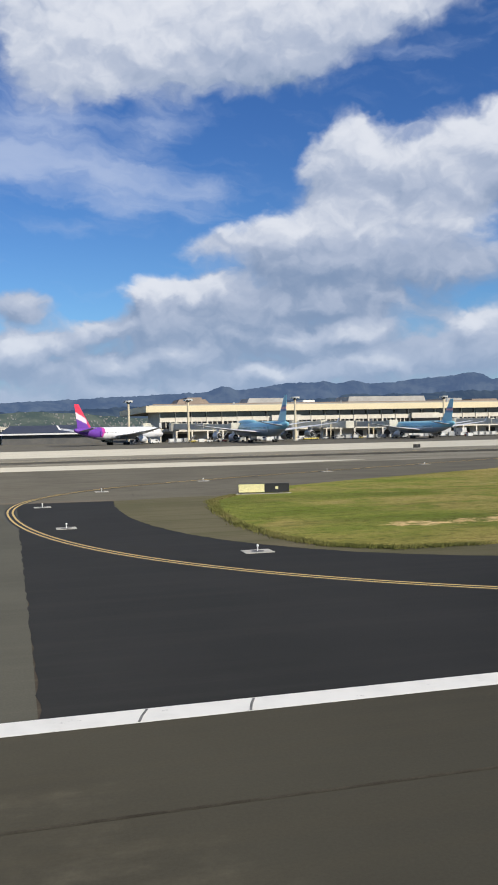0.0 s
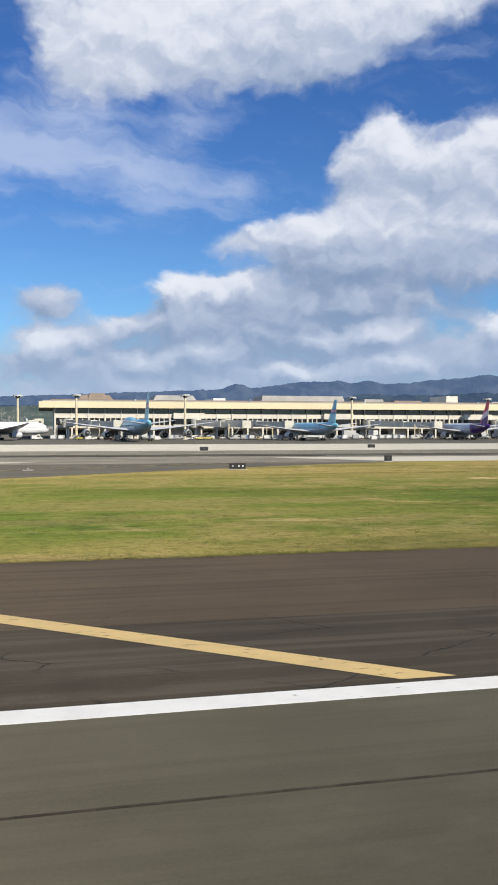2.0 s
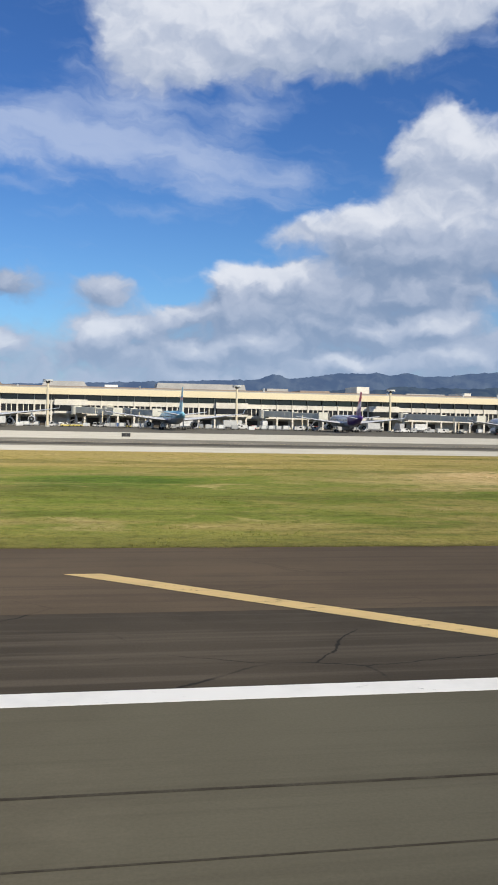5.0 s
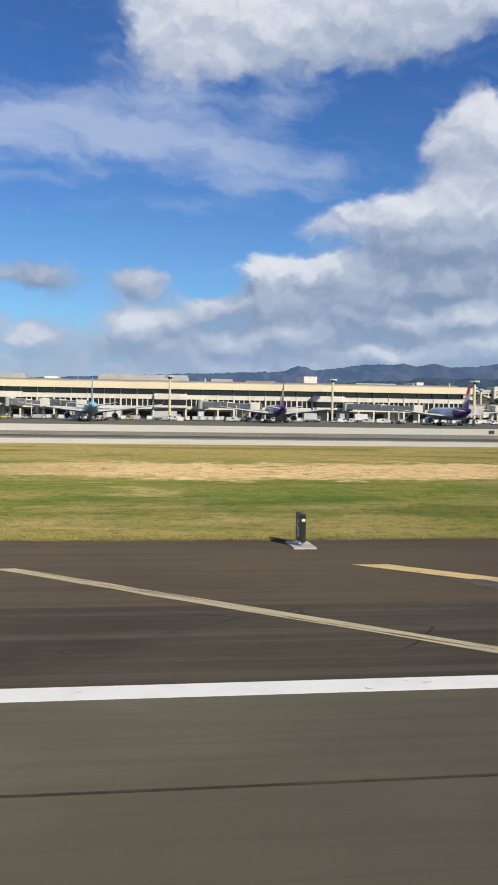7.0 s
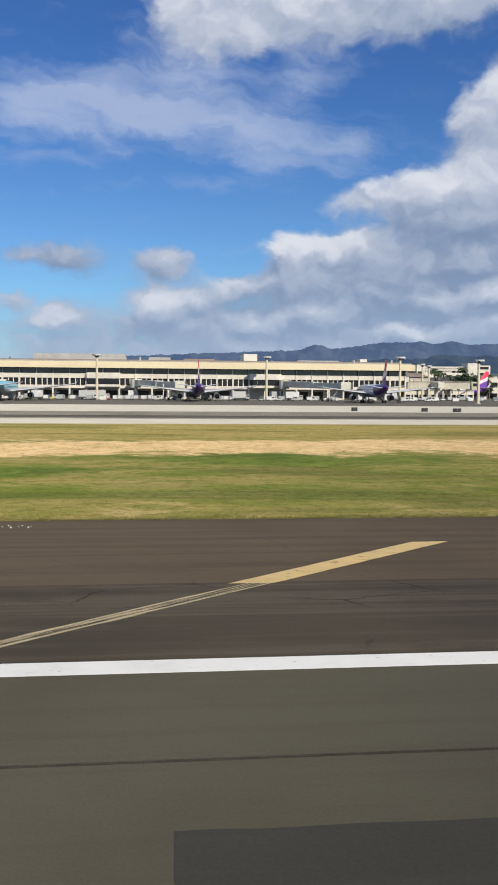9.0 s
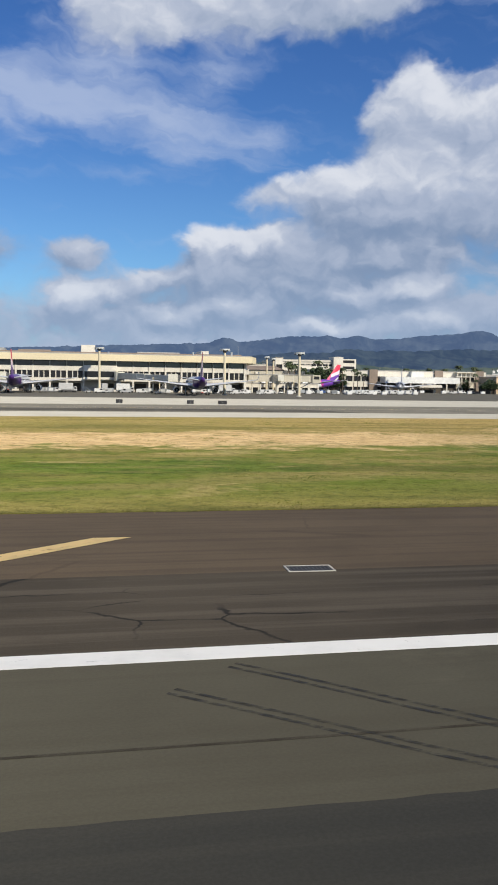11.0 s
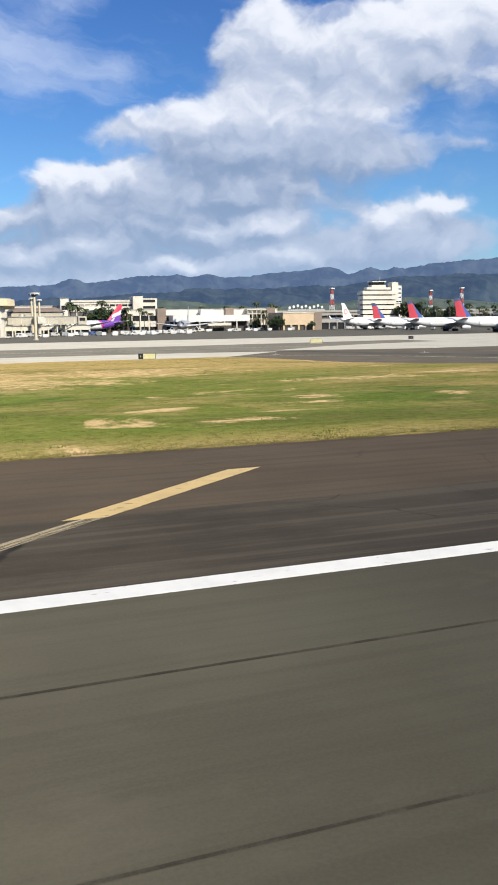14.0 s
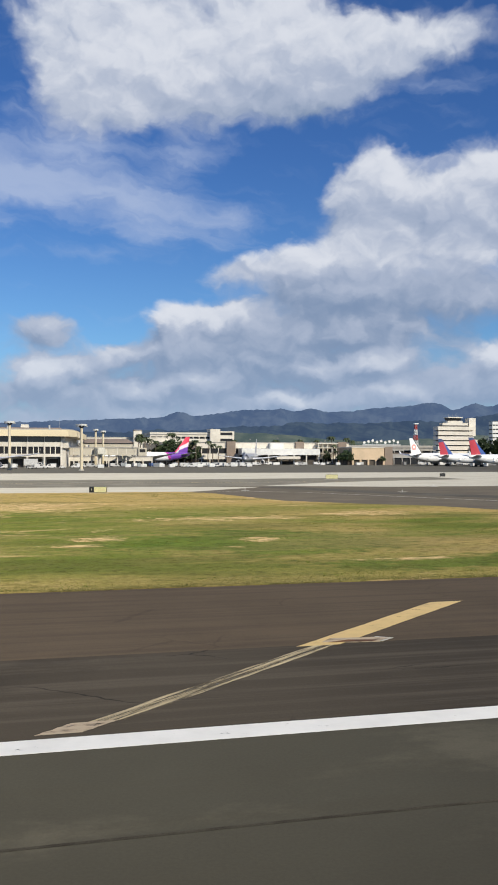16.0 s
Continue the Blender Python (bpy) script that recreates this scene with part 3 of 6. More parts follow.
def box(x0, x1, y0, y1, z0, z1, bevel=0.0):
    bm = bx(bmesh.new(), x0, x1, y0, y1, z0, z1)
    if bevel:
        bmesh.ops.bevel(bm, geom=bm.edges[:], offset=bevel, segments=2, affect="EDGES")
    return bm


def tube(bm, p0, p1, r0, r1, n=10):
    """Adds a closed, tapered tube from p0 to p1."""
    a, b = Vector(p0), Vector(p1)
    q = (b - a).to_track_quat("Z", "Y").to_matrix()
    rings = []
    for c, r in ((a, r0), (b, r1)):
        rings.append([bm.verts.new(c + q @ Vector((r * math.cos(2 * math.pi * i / n), r * math.sin(2 * math.pi * i / n), 0))) for i in range(n)])
    for i in range(n):
        bm.faces.new((rings[0][i], rings[0][(i + 1) % n], rings[1][(i + 1) % n], rings[1][i]))
    bm.faces.new(rings[0][::-1])
    bm.faces.new(rings[1])
    return bm


def prism(bm, outline, z0, z1):
    """Adds an upright prism over a plan outline (counter-clockwise)."""
    lo = [bm.verts.new((x, y, z0)) for x, y in outline]
    hi = [bm.verts.new((x, y, z1)) for x, y in outline]
    n = len(outline)
    for i in range(n):
        bm.faces.new((lo[i], lo[(i + 1) % n], hi[(i + 1) % n], hi[i]))
    bm.faces.new(hi)
    bm.faces.new(lo[::-1])
    return bm


def loft(bm, rings, cap=True):
    """Skins closed rings of equal length."""
    vs = [[bm.verts.new(p) for p in ring] for ring in rings]
    n = len(vs[0])
    for a, b in zip(vs, vs[1:]):
        for i in range(n):
            bm.faces.new((a[i], a[(i + 1) % n], b[(i + 1) % n], b[i]))
    if cap:
        bm.faces.new(vs[0][::-1])
        bm.faces.new(vs[-1])
    bmesh.ops.recalc_face_normals(bm, faces=bm.faces[:])
    return bm


def mesh_of(name, bm, material, smooth=False):
    me = bpy.data.meshes.new(name)
    bm.to_mesh(me)
    bm.free()
    me.materials.append(material)
    if smooth:
        me.polygons.foreach_set("use_smooth", [True] * len(me.polygons))
        me.set_sharp_from_angle(angle=radians(40))
    return me


def part(name, bm, material, parent, label="", smooth=False):
    """Links a bmesh as one mesh under a thing or a part."""
    ob = new(name, mesh_of(name, bm, material, smooth))
    ob.parent = parent
    if label:
        tagged(ob, label)
    return ob


def share(name, me, parent, m):
    """Another object on the same mesh."""
    ob = new(name, me)
    ob.parent = parent
    ob.matrix_basis = m
    return ob


def thing(name, label, category, group="", at=None):
    ob = new(name)
    if at is not None:
        ob.matrix_basis = at
    return tagged(ob, label, category, group)


def ground_piece(name, bm, material, label, category="ground"):
    ob = new(name, mesh_of(name, bm, material))
    return tagged(ob, label, category, kind="structure")


def bezier(p0, p1, p2, p3, n):
    for i in range(n + 1):
        t = i / n
        s = 1 - t
        yield (s ** 3 * p0[0] + 3 * s * s * t * p1[0] + 3 * s * t * t * p2[0] + t ** 3 * p3[0],
               s ** 3 * p0[1] + 3 * s * s * t * p1[1] + 3 * s * t * t * p2[1] + t ** 3 * p3[1])


def ribbon(line, off0, off1, z):
    """A flat strip along a plan line, between two offsets to its left."""
    bm = bmesh.new()
    prev = None
    pts = list(line)
    for i, (x, y) in enumerate(pts):
        a, b = pts[max(i - 1, 0)], pts[min(i + 1, len(pts) - 1)]
        d = Vector((b[0] - a[0], b[1] - a[1])).normalized()
        n = Vector((-d.y, d.x))
        cur = [bm.verts.new((x + n.x * o, y + n.y * o, z)) for o in (off0, off1)]
        if prev:
            bm.faces.new((prev[0], cur[0], cur[1], prev[1]))
        prev = cur
    bmesh.ops.recalc_face_normals(bm, faces=bm.faces[:])
    if bm.faces and bm.faces[:][0].normal.z < 0:
        bmesh.ops.reverse_faces(bm, faces=bm.faces[:])
    return bm


def sheet(outline, z, thick=0.05, jitter=0.0, seed=1):
    """A thin slab over a plan outline, its margin made ragged by jitter."""
    rng = random.Random(seed)
    pts = []
    n = len(outline)
    for i in range(n):
        (ax, ay), (bx_, by) = outline[i], outline[(i + 1) % n]
        k = max(1, int(math.hypot(bx_ - ax, by - ay) / 0.6)) if jitter else 1
        for j in range(k):
            pts.append((ax + (bx_ - ax) * j / k + rng.uniform(-jitter, jitter), ay + (by - ay) * j / k + rng.uniform(-jitter, jitter)))
    bm = prism(bmesh.new(), pts, z - thick, z)
    bm.normal_update()
    bmesh.ops.triangulate(bm, faces=[f for f in bm.faces if len(f.verts) > 4], ngon_method="EAR_CLIP")
    return bm


# ---------------------------------------------------------------- ground
ground_piece("ground", sheet([(-9000, -6000), (9000, -6000), (9000, 4990), (-9000, 4990)], -0.10), M["far_land"], "scrubby open land reaching to the hills")
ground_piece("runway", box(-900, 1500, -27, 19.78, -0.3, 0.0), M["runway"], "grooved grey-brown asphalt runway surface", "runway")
ground_piece("shoulder_inner", box(-900, 1500, 19.78, 27.6, -0.3, -0.004), M["shoulder_in"], "dark worn asphalt shoulder with streaks and cracks", "runway shoulder")
ground_piece("shoulder_outer", box(-900, 1500, 27.6, 60, -0.3, -0.008), M["shoulder_out"], "brownish asphalt shoulder beside the runway", "runway shoulder")
ground_piece("taxiway_connector", box(-900, 170, 60, 146, -0.3, -0.012), M["grey_asphalt"], "grey asphalt connecting taxiway", "taxiway")
ground_piece("taxiway_east", box(384, 1500, 60, 172, -0.3, -0.012), M["fillet"], "brownish-grey asphalt taxiway fillet", "taxiway")
ground_piece("taxiway_strip", box(-900, 1500, 146, 300, -0.3, -0.016), M["taxi"], "grey asphalt taxiway with rubber streaks", "taxiway")
ground_piece("concrete_edge_east", sheet([(128, 147), (168, 146.2), (384, 146.2), (402, 166), (386, 170), (110, 170)], 0.006), M["concrete"], "pale concrete taxiway shoulder", "taxiway shoulder")
ground_piece("concrete_edge_west", sheet([(-900, 146.2), (44, 146.2), (64, 153), (30, 165), (-900, 169)], 0.006), M["concrete"], "pale concrete taxiway shoulder", "taxiway shoulder")
ground_piece("concrete_band", sheet([(-900, 221), (395, 221), (470, 233), (470, 299.5), (-900, 299.5)], 0.008), M["concrete"], "pale concrete taxiway pavement band", "taxiway")
ground_piece("concrete_band_east", sheet([(470, 162), (1500, 160), (1500, 299.5), (470, 299.5)], 0.008), M["concrete"], "pale concrete taxiway pavement band", "taxiway")
ground_piece("concrete_corner", sheet([(404, 172), (428, 163), (470, 162), (470, 210), (446, 202), (426, 192)], 0.008), M["concrete"], "pale concrete junction slab", "taxiway")
ground_piece("rubber_band_east", ribbon([(404, 168), (411, 150), (418, 135), (428, 119), (439, 103), (456, 84), (480, 64)], -4, 3.5, 0.0), M["rubbered"], "dark rubber-stained curve of the taxiway", "taxiway")
ground_piece("fillet_line", ribbon([(382.5, 150), (389, 148), (396, 146), (403, 141), (409, 131), (418, 115), (428, 99), (444, 80)], -0.2, 0.2, 0.006), M["slab"], "thin pale painted taxiway edge line", "road marking")
ground_piece("rubber_streak", sheet([(-80, 178), (150, 179), (343, 174), (336, 188), (200, 190), (-80, 189)], -0.004, 0.01, 0.9, 12), M["rubbered"], "dark rubber-stained band along the taxiway", "taxiway")
ground_piece("apron", box(-1200, 1700, 300, 900, -0.3, 0.0), M["apron"], "dark grey asphalt parking apron", "apron")

# taxiway exit of fresh black asphalt, beside an older grey strip
edge = list(bezier((8.5, 79), (6.2, 56), (10.5, 41.5), (24, 36.3), 14)) + list(bezier((24, 36.3), (32, 31), (38, 29.8), (46.3, 29.3), 8))[1:]
ground_piece("exit_taxiway", sheet([(0.45, 19.79), (47.8, 19.79), (46.5, 24)] + edge[::-1] + [(0.1, 80.4)], 0.004, 0.05, 0.06, 4), M["black_asphalt"], "fresh black asphalt runway exit", "taxiway")
ground_piece("old_strip", box(-300, 0.40, 19.79, 80.4, -0.2, 0.0), M["old_strip"], "older grey asphalt strip beside the exit", "taxiway")
ground_piece("overlay_end", sheet([(-8, 80.45), (8.8, 79.2), (8.6, 80.9), (-8, 82.4)], 0.008, 0.03, 0.16, 9), M["fillet"], "rough brown seam where two asphalts meet", "taxiway")

verge = edge[:15] + [(30, 35.0), (30, 41.5), (19, 42.4), (16.2, 44.5), (15, 49), (14.6, 56), (15.4, 66), (17.2, 75), (20.5, 80.5), (14.5, 80.6)]
ground_piece("bare_verge", sheet(verge, 0.001, 0.03, 0.10, 14), M["verge"], "bare olive-brown weedy verge between asphalt and grass", "verge")

# grass field
far_edge = [(19.8, 79.6), (27.6, 89.2), (39, 96.0), (64.7, 109), (84, 122), (105, 134), (130, 146.3)]
field = [(23.5, 40.9), (60, 41.2), (421, 40.9), (421, 52), (418, 70), (412, 88), (407, 99.5), (400.5, 105), (392, 115), (387, 140), (382, 146.1)] + far_edge[::-1] + [(16.5, 74.5), (14.9, 65.6), (14.1, 55.4), (14.6, 48.0), (15.9, 43.6), (18.8, 41.2)]
ground_piece("grass_field", sheet(field, 0.04, 0.2, 0.04, 2), M["grass"], "mown green and dry grass field", "grass")


def blades(name, label, xs, ys, hs, ws, material, seed, lean=0.07):
    """Single blades as triangles, each on its own spot."""
    rng = np.random.default_rng(seed)
    n = len(xs)
    an = rng.uniform(0, np.pi, n)
    dx_, dy_ = np.cos(an) * ws, np.sin(an) * ws
    lx, ly = rng.normal(0, lean, n), rng.normal(0.02, lean, n)
    v = np.empty((n, 3, 3))
    v[:, 0] = np.stack([xs - dx_, ys - dy_, np.full(n, 0.03)], 1)
    v[:, 1] = np.stack([xs + dx_, ys + dy_, np.full(n, 0.03)], 1)
    v[:, 2] = np.stack([xs + lx, ys + ly, 0.05 + hs], 1)
    me = bpy.data.meshes.new(name)
    me.from_pydata(v.reshape(-1, 3).tolist(), [], np.arange(3 * n).reshape(-1, 3).tolist())
    me.materials.append(material)
    tagged(new(name, me), label, "grass", kind="stuff")


def grass_tufts():
    """Blades along the near margin, and clumps of taller grass over the field."""
    rng = np.random.default_rng(5)
    n = 60000
    xs = rng.uniform(24, 420, n)
    ys = 40.85 + 0.25 * np.sin(xs * 0.9) * np.sin(xs * 0.23 + 1) + rng.exponential(0.5, n)
    blades("grass_margin", "ragged short grass along the field margin", xs, ys, rng.uniform(0.02, 0.075, n), rng.uniform(0.010, 0.028, n), M["dry_blade"], 6)
    # the rounded western end
    n, ring = 9000, np.array(field[-7:] + field[:1])
    at, k_ = rng.random(n), rng.integers(0, 7, n)
    xs, ys = (ring[k_, j] + (ring[k_ + 1, j] - ring[k_, j]) * at + rng.normal(0, 0.25, n) for j in (0, 1))
    blades("grass_margin", "ragged short grass along the rounded field end", xs, ys, rng.uniform(0.04, 0.16, n), rng.uniform(0.02, 0.06, n), M["dry_blade"], 9)
    # clumps: a centre, a spread, a number of blades
    cx, cy, cn = [], [], []
    while len(cx) < 3000:
        x, y = rng.uniform(26, 414), 42 + 98 * rng.random() ** 1.3
        if x < 40 + (y - 41) * 0.2 or (x < 130 and y > 90 + (x - 22) * 0.52) or x > 420 - (y - 41) * 0.38:
            continue
        if noise.noise((x * 0.05, y * 0.07, 3.0)) + 0.5 * noise.noise((x * 0.25, y * 0.3, 8.0)) < rng.uniform(-0.25, 0.5):
            continue
        cx.append(x)
        cy.append(y)
        cn.append(int(rng.integers(14, 50)))
    cn = np.array(cn)
    sp = np.repeat(rng.uniform(0.15, 0.75, len(cn)), cn)
    tall = np.repeat(rng.uniform(0.03, 0.10, len(cn)), cn)
    n = int(cn.sum())
    xs = np.repeat(np.array(cx), cn) + rng.normal(0, 1, n) * sp * 1.5
    ys = np.repeat(np.array(cy), cn) + rng.normal(0, 1, n) * sp
    blades("grass_tufts", "taller green clumps standing in the mown field", xs, ys, tall * rng.uniform(0.4, 1.0, n), rng.uniform(0.012, 0.045, n), M["blade"], 7, 0.05)


grass_tufts()

ground_piece("duct_strip", sheet([(42.5, 36.2), (43.3, 35.9), (45.0, 34.6), (44.6, 33.9), (43.3, 34.5)], 0.002, 0.02, 0.03, 8), M["fillet"], "pale greenish duct strip beside the sign", "pavement")

# dark runway patch and sealed joints
ground_piece("runway_patch", sheet([(243.2, 12.0), (243.8, -26), (319.6, -26), (319.65, 9.2), (319.6, 11.9)], 0.004, 0.02, 0.03, 6), M["dark_patch"], "darker asphalt patch in the runway", "runway")


def wavy(y, x0, x1, amp, seed):
    for i in range(int((x1 - x0) / 3) + 1):
        x = x0 + 3 * i
        yield x, y + amp * noise.noise((x * 0.13, seed, 0.0))


for y, half, x0, x1 in ((14.35, 0.05, -60, 480), (8.9, 0.04, 319.5, 480), (12.05, 0.03, 112, 184), (12.4, 0.022, 319.7, 331), (3.6, 0.05, -60, 480)):
    ground_piece("joint_seal", ribbon(wavy(y, x0, x1, 0.05, y), -half, half, 0.008), M["seal"], "dark bitumen seal along a pavement joint", "joint")
for a, b in (((352.4, 20.0), (351.0, 27.4)), ((114.4, 20.2), (113.9, 26))):
    n = 9
    pts = [(a[0] + (b[0] - a[0]) * i / n + 0.12 * noise.noise((i * 0.7, a[0], 0)), a[1] + (b[1] - a[1]) * i / n + 0.1 * noise.noise((i * 0.7, a[1], 4))) for i in range(n + 1)]
    ground_piece("crack_seal", ribbon(pts, -0.016, 0.016, 0.010), M["seal"], "dark irregular crack in the asphalt", "crack")

# curved pairs of tyre marks across the patch
for line in (((284.9, 17.0), (287.0, 15.2), (288.9, 13.5), (290.6, 12.1), (292.1, 10.8), (293.9, 9.4), (296.4, 7.6)), ((286.4, 18.4), (287.6, 17.3), (289.2, 15.7), (290.8, 14.2), (292.3, 13.2), (293.9, 11.8), (296.0, 9.8))):
    for o in (-0.14, 0.14):
        ground_piece("skid_mark", ribbon(line, o - 0.06, o + 0.06, 0.011), M["skid"], "dark faint curved tyre mark", "tyre mark")

# ---------------------------------------------------------------- markings
ground_piece("edge_line", sheet([(-300, 18.88), (700, 18.88), (700, 19.775), (-300, 19.775)], 0.007, 0.02), M["white_paint"], "broad white painted runway edge line", "road marking")
for x in (2.5, 5.0, 327.6, 328.2):
    ground_piece("tyre_scuff", ribbon([(x, 18.9), (x + 0.12, 19.3), (x + 0.3, 19.74)], -0.03, 0.03, 0.012), M["scuff"], "faint grey tyre scuff across the edge line", "tyre mark")


LAYER = [0.006]


def chevron(tip, lean, fresh_from, fresh, low=20.05):
    """A slanting shoulder marking from its outer tip at y 34.4 to the edge line."""
    y1, y0 = 34.4, low
    LAYER[0] = 0.006 if LAYER[0] > 0.012 else LAYER[0] + 0.004
    WORN = M["yellow_worn_a"] if lean > 0 else M["yellow_worn_b"]
    fresh = fresh or WORN
    k = 16.6 / 14.35 * lean
    w = 1.5 * lean

    def quad(ya, yb, z):
        f = lambda y: tip + (y1 - y) * k
        return [(f(ya), ya), (f(yb), yb), (f(yb) - w, yb), (f(ya) - w, ya)], z

    inner = ((fresh_from, y0 + 0.75, WORN), (y0 + 0.75, y0, M["yellow_faded"])) if lean < 0 and tip > 230 else ((fresh_from, y0, WORN),)
    for ya, yb, mat in ((y1, fresh_from, fresh),) + inner:
        if ya - yb < 0.3:
            continue
        q, z = quad(ya, yb, LAYER[0])
        bm = bmesh.new()
        n = 14
        shrunk = mat is WORN
        lo, hi, rag = ((0.18, 0.84, 0.13) if lean > 0 else (0.36, 0.95, 0.13)) if shrunk else (0.1, 0.82, 0.06) if mat is M["yellow_faded"] else (0.0, 1.0, 0.04)
        rows = [[bm.verts.new(((q[0][0] + (q[1][0] - q[0][0]) * i / n) - w * (hi if s else lo) + rag * noise.noise((i * 1.3, tip, s)), ya + (yb - ya) * i / n, z)) for s in (0, 1)] for i in range(n + 1)]
        for a, b in zip(rows, rows[1:]):
            bm.faces.new((a[0], b[0], b[1], a[1]))
        bmesh.ops.recalc_face_normals(bm, faces=bm.faces[:])
        if bm.faces[:][0].normal.z < 0:
            bmesh.ops.reverse_faces(bm, faces=bm.faces[:])
        worn = mat is WORN
        tagged(ground_piece("shoulder_chevron", bm, mat, "worn pale streaks of a slanting shoulder marking" if worn else "slanting yellow painted shoulder marking", "road marking"), group="shoulder chevrons")


for k in range(4):
    chevron(58.2 + 30.48 * k, 1, 20.05, M["yellow_paint"])
chevron(180.1, 1, 22.9, M["yellow_paint"], 22.9)
chevron(193.4, 1, 34.3, None)
chevron(207.9, 1, 31.2, M["yellow_paint"], 27.6)
chevron(222.9, -1, 34.3, None)
for k in range(1, 7):
    chevron(222.9 + 30.48 * k, -1, 27.4, M["yellow_paint"])

# a broken, rust-stained slab in the last marking
plate = thing("broken_slab", "cracked yellow-painted slab with rusty rim in the asphalt", "slab", "", pose(369.4, 27.95, 0))
part("slab", sheet([(-1.15, -0.12), (0.9, -0.42), (1.35, -0.05), (0.75, 0.28), (-0.7, 0.36)], 0.024, 0.03, 0.03, 31), M["yellow_faded"], plate)
part("rust_stain", sheet([(-0.95, -0.2), (0.55, -0.42), (0.8, -0.22), (-0.2, 0.02)], 0.029, 0.004, 0.04, 32), M["rust"], plate, "dark rust-brown stain")
part("rim", sheet([(0.85, -0.46), (1.42, -0.06), (0.9, 0.30), (0.86, 0.25), (1.34, -0.05), (0.8, -0.40)], 0.034, 0.012, 0.0, 33), M["slab"], plate, "thin pale broken rim")

# ghosts of older markings
for a, b in (((208.3, 33.8), (215.6, 21.6)), ((222.2, 33.7), (217.0, 23.2))):
    ground_piece("old_marking", ribbon([(a[0] + (b[0] - a[0]) * i / 8, a[1] + (b[1] - a[1]) * i / 8) for i in range(9)], -0.45, 0.45, 0.003), M["ghost"], "faint grey ghost of an old marking", "road marking")

# lead-off line: a pair of yellow stripes on a black ground
lead = list(bezier((43.8, 19.9), (20.0, 23.85), (0.45, 36.1), (-0.4, 71), 40)) + list(bezier((-0.4, 71), (-0.6, 87), (8, 98), (22.6, 106.3), 20))[1:] + [(42.7, 117.6), (83, 139), (110, 152)]
ground_piece("lead_off_border", ribbon(lead, -0.42, 0.42, 0.009), M["black_paint"], "black border under the taxi line", "road marking")
for o in (-0.27, 0.12):
    ground_piece("lead_off_line", ribbon(lead, o, o + 0.16, 0.014), M["yellow_line"], "double yellow painted taxi line, curving", "road marking")
ground_piece("taxi_centre_line", ribbon([(-300, 196), (200, 196), (900, 196)], -0.15, 0.15, 0.0), M["yellow_line"], "yellow taxiway centre line", "road marking")

# survey marks and a repaired core hole on the patch
mark = bmesh.new()
for a, b in (((297.5, 13.62), (298.15, 13.5)), ((297.5, 13.62), (297.65, 13.3)), ((299.8, 13.7), (300.0, 13.6)), ((300.0, 13.6), (300.15, 13.3)), ((297.5, 11.5), (297.62, 11.05)), ((297.62, 11.05), (297.8, 11.0)),
             ((297.75, 11.6), (297.95, 11.3)), ((298.9, 12.3), (299.25, 12.0)), ((298.85, 12.0), (299.2, 12.35)), ((299.1, 12.6), (299.35, 12.4)), ((299.15, 13.25), (299.4, 13.0)), ((299.2, 12.9), (299.45, 12.75))):
    d = Vector((b[0] - a[0], b[1] - a[1])).normalized() * 0.016
    bm_v = [mark.verts.new((p[0] + s * -d.y, p[1] + s * d.x, 0.012)) for p, s in ((a, 1), (a, -1), (b, -1), (b, 1))]
    mark.faces.new(bm_v)
bmesh.ops.recalc_face_normals(mark, faces=mark.faces[:])
ground_piece("survey_marks", mark, M["white_paint"], "white sprayed survey strokes on the runway", "road marking")
hole = bmesh.new()
bmesh.ops.create_circle(hole, cap_ends=True, radius=0.22, segments=18, matrix=Matrix.Translation((297.9, 12.25, 0.013)))
ground_piece("core_patch", hole, M["seal"], "dark round patched core hole", "patch")


# ---------------------------------------------------------------- airfield lights and signs
def light_slab(x, y, w, d, pole=0.28, turn=0.0):
    t = thing("edge_light", "small airfield edge light on a pale concrete slab", "airfield light", "airfield edge lights", pose(x, y, 0, 0, 0, turn))
    part("slab", box(-w / 2, w / 2, -d / 2, d / 2, -0.02, 0.03, 0.008), M["slab"], t)
    pit = bmesh.new()
    bmesh.ops.create_circle(pit, cap_ends=True, radius=min(w, d) * 0.3, segments=16, matrix=Matrix.Translation((0, 0, 0.034)))
    part("base_can", pit, M["dark_grey"], t)
    part("stem", tube(bmesh.new(), (0, 0, 0.03), (0, 0, pole), 0.035, 0.03), M["sign_white"], t)
    bm = bmesh.new()
    bmesh.ops.create_uvsphere(bm, u_segments=10, v_segments=6, radius=0.07, matrix=Matrix.Translation((0, 0, pole + 0.03)))
    part("lens", bm, M["lamp"], t, "clear glass lens", True)


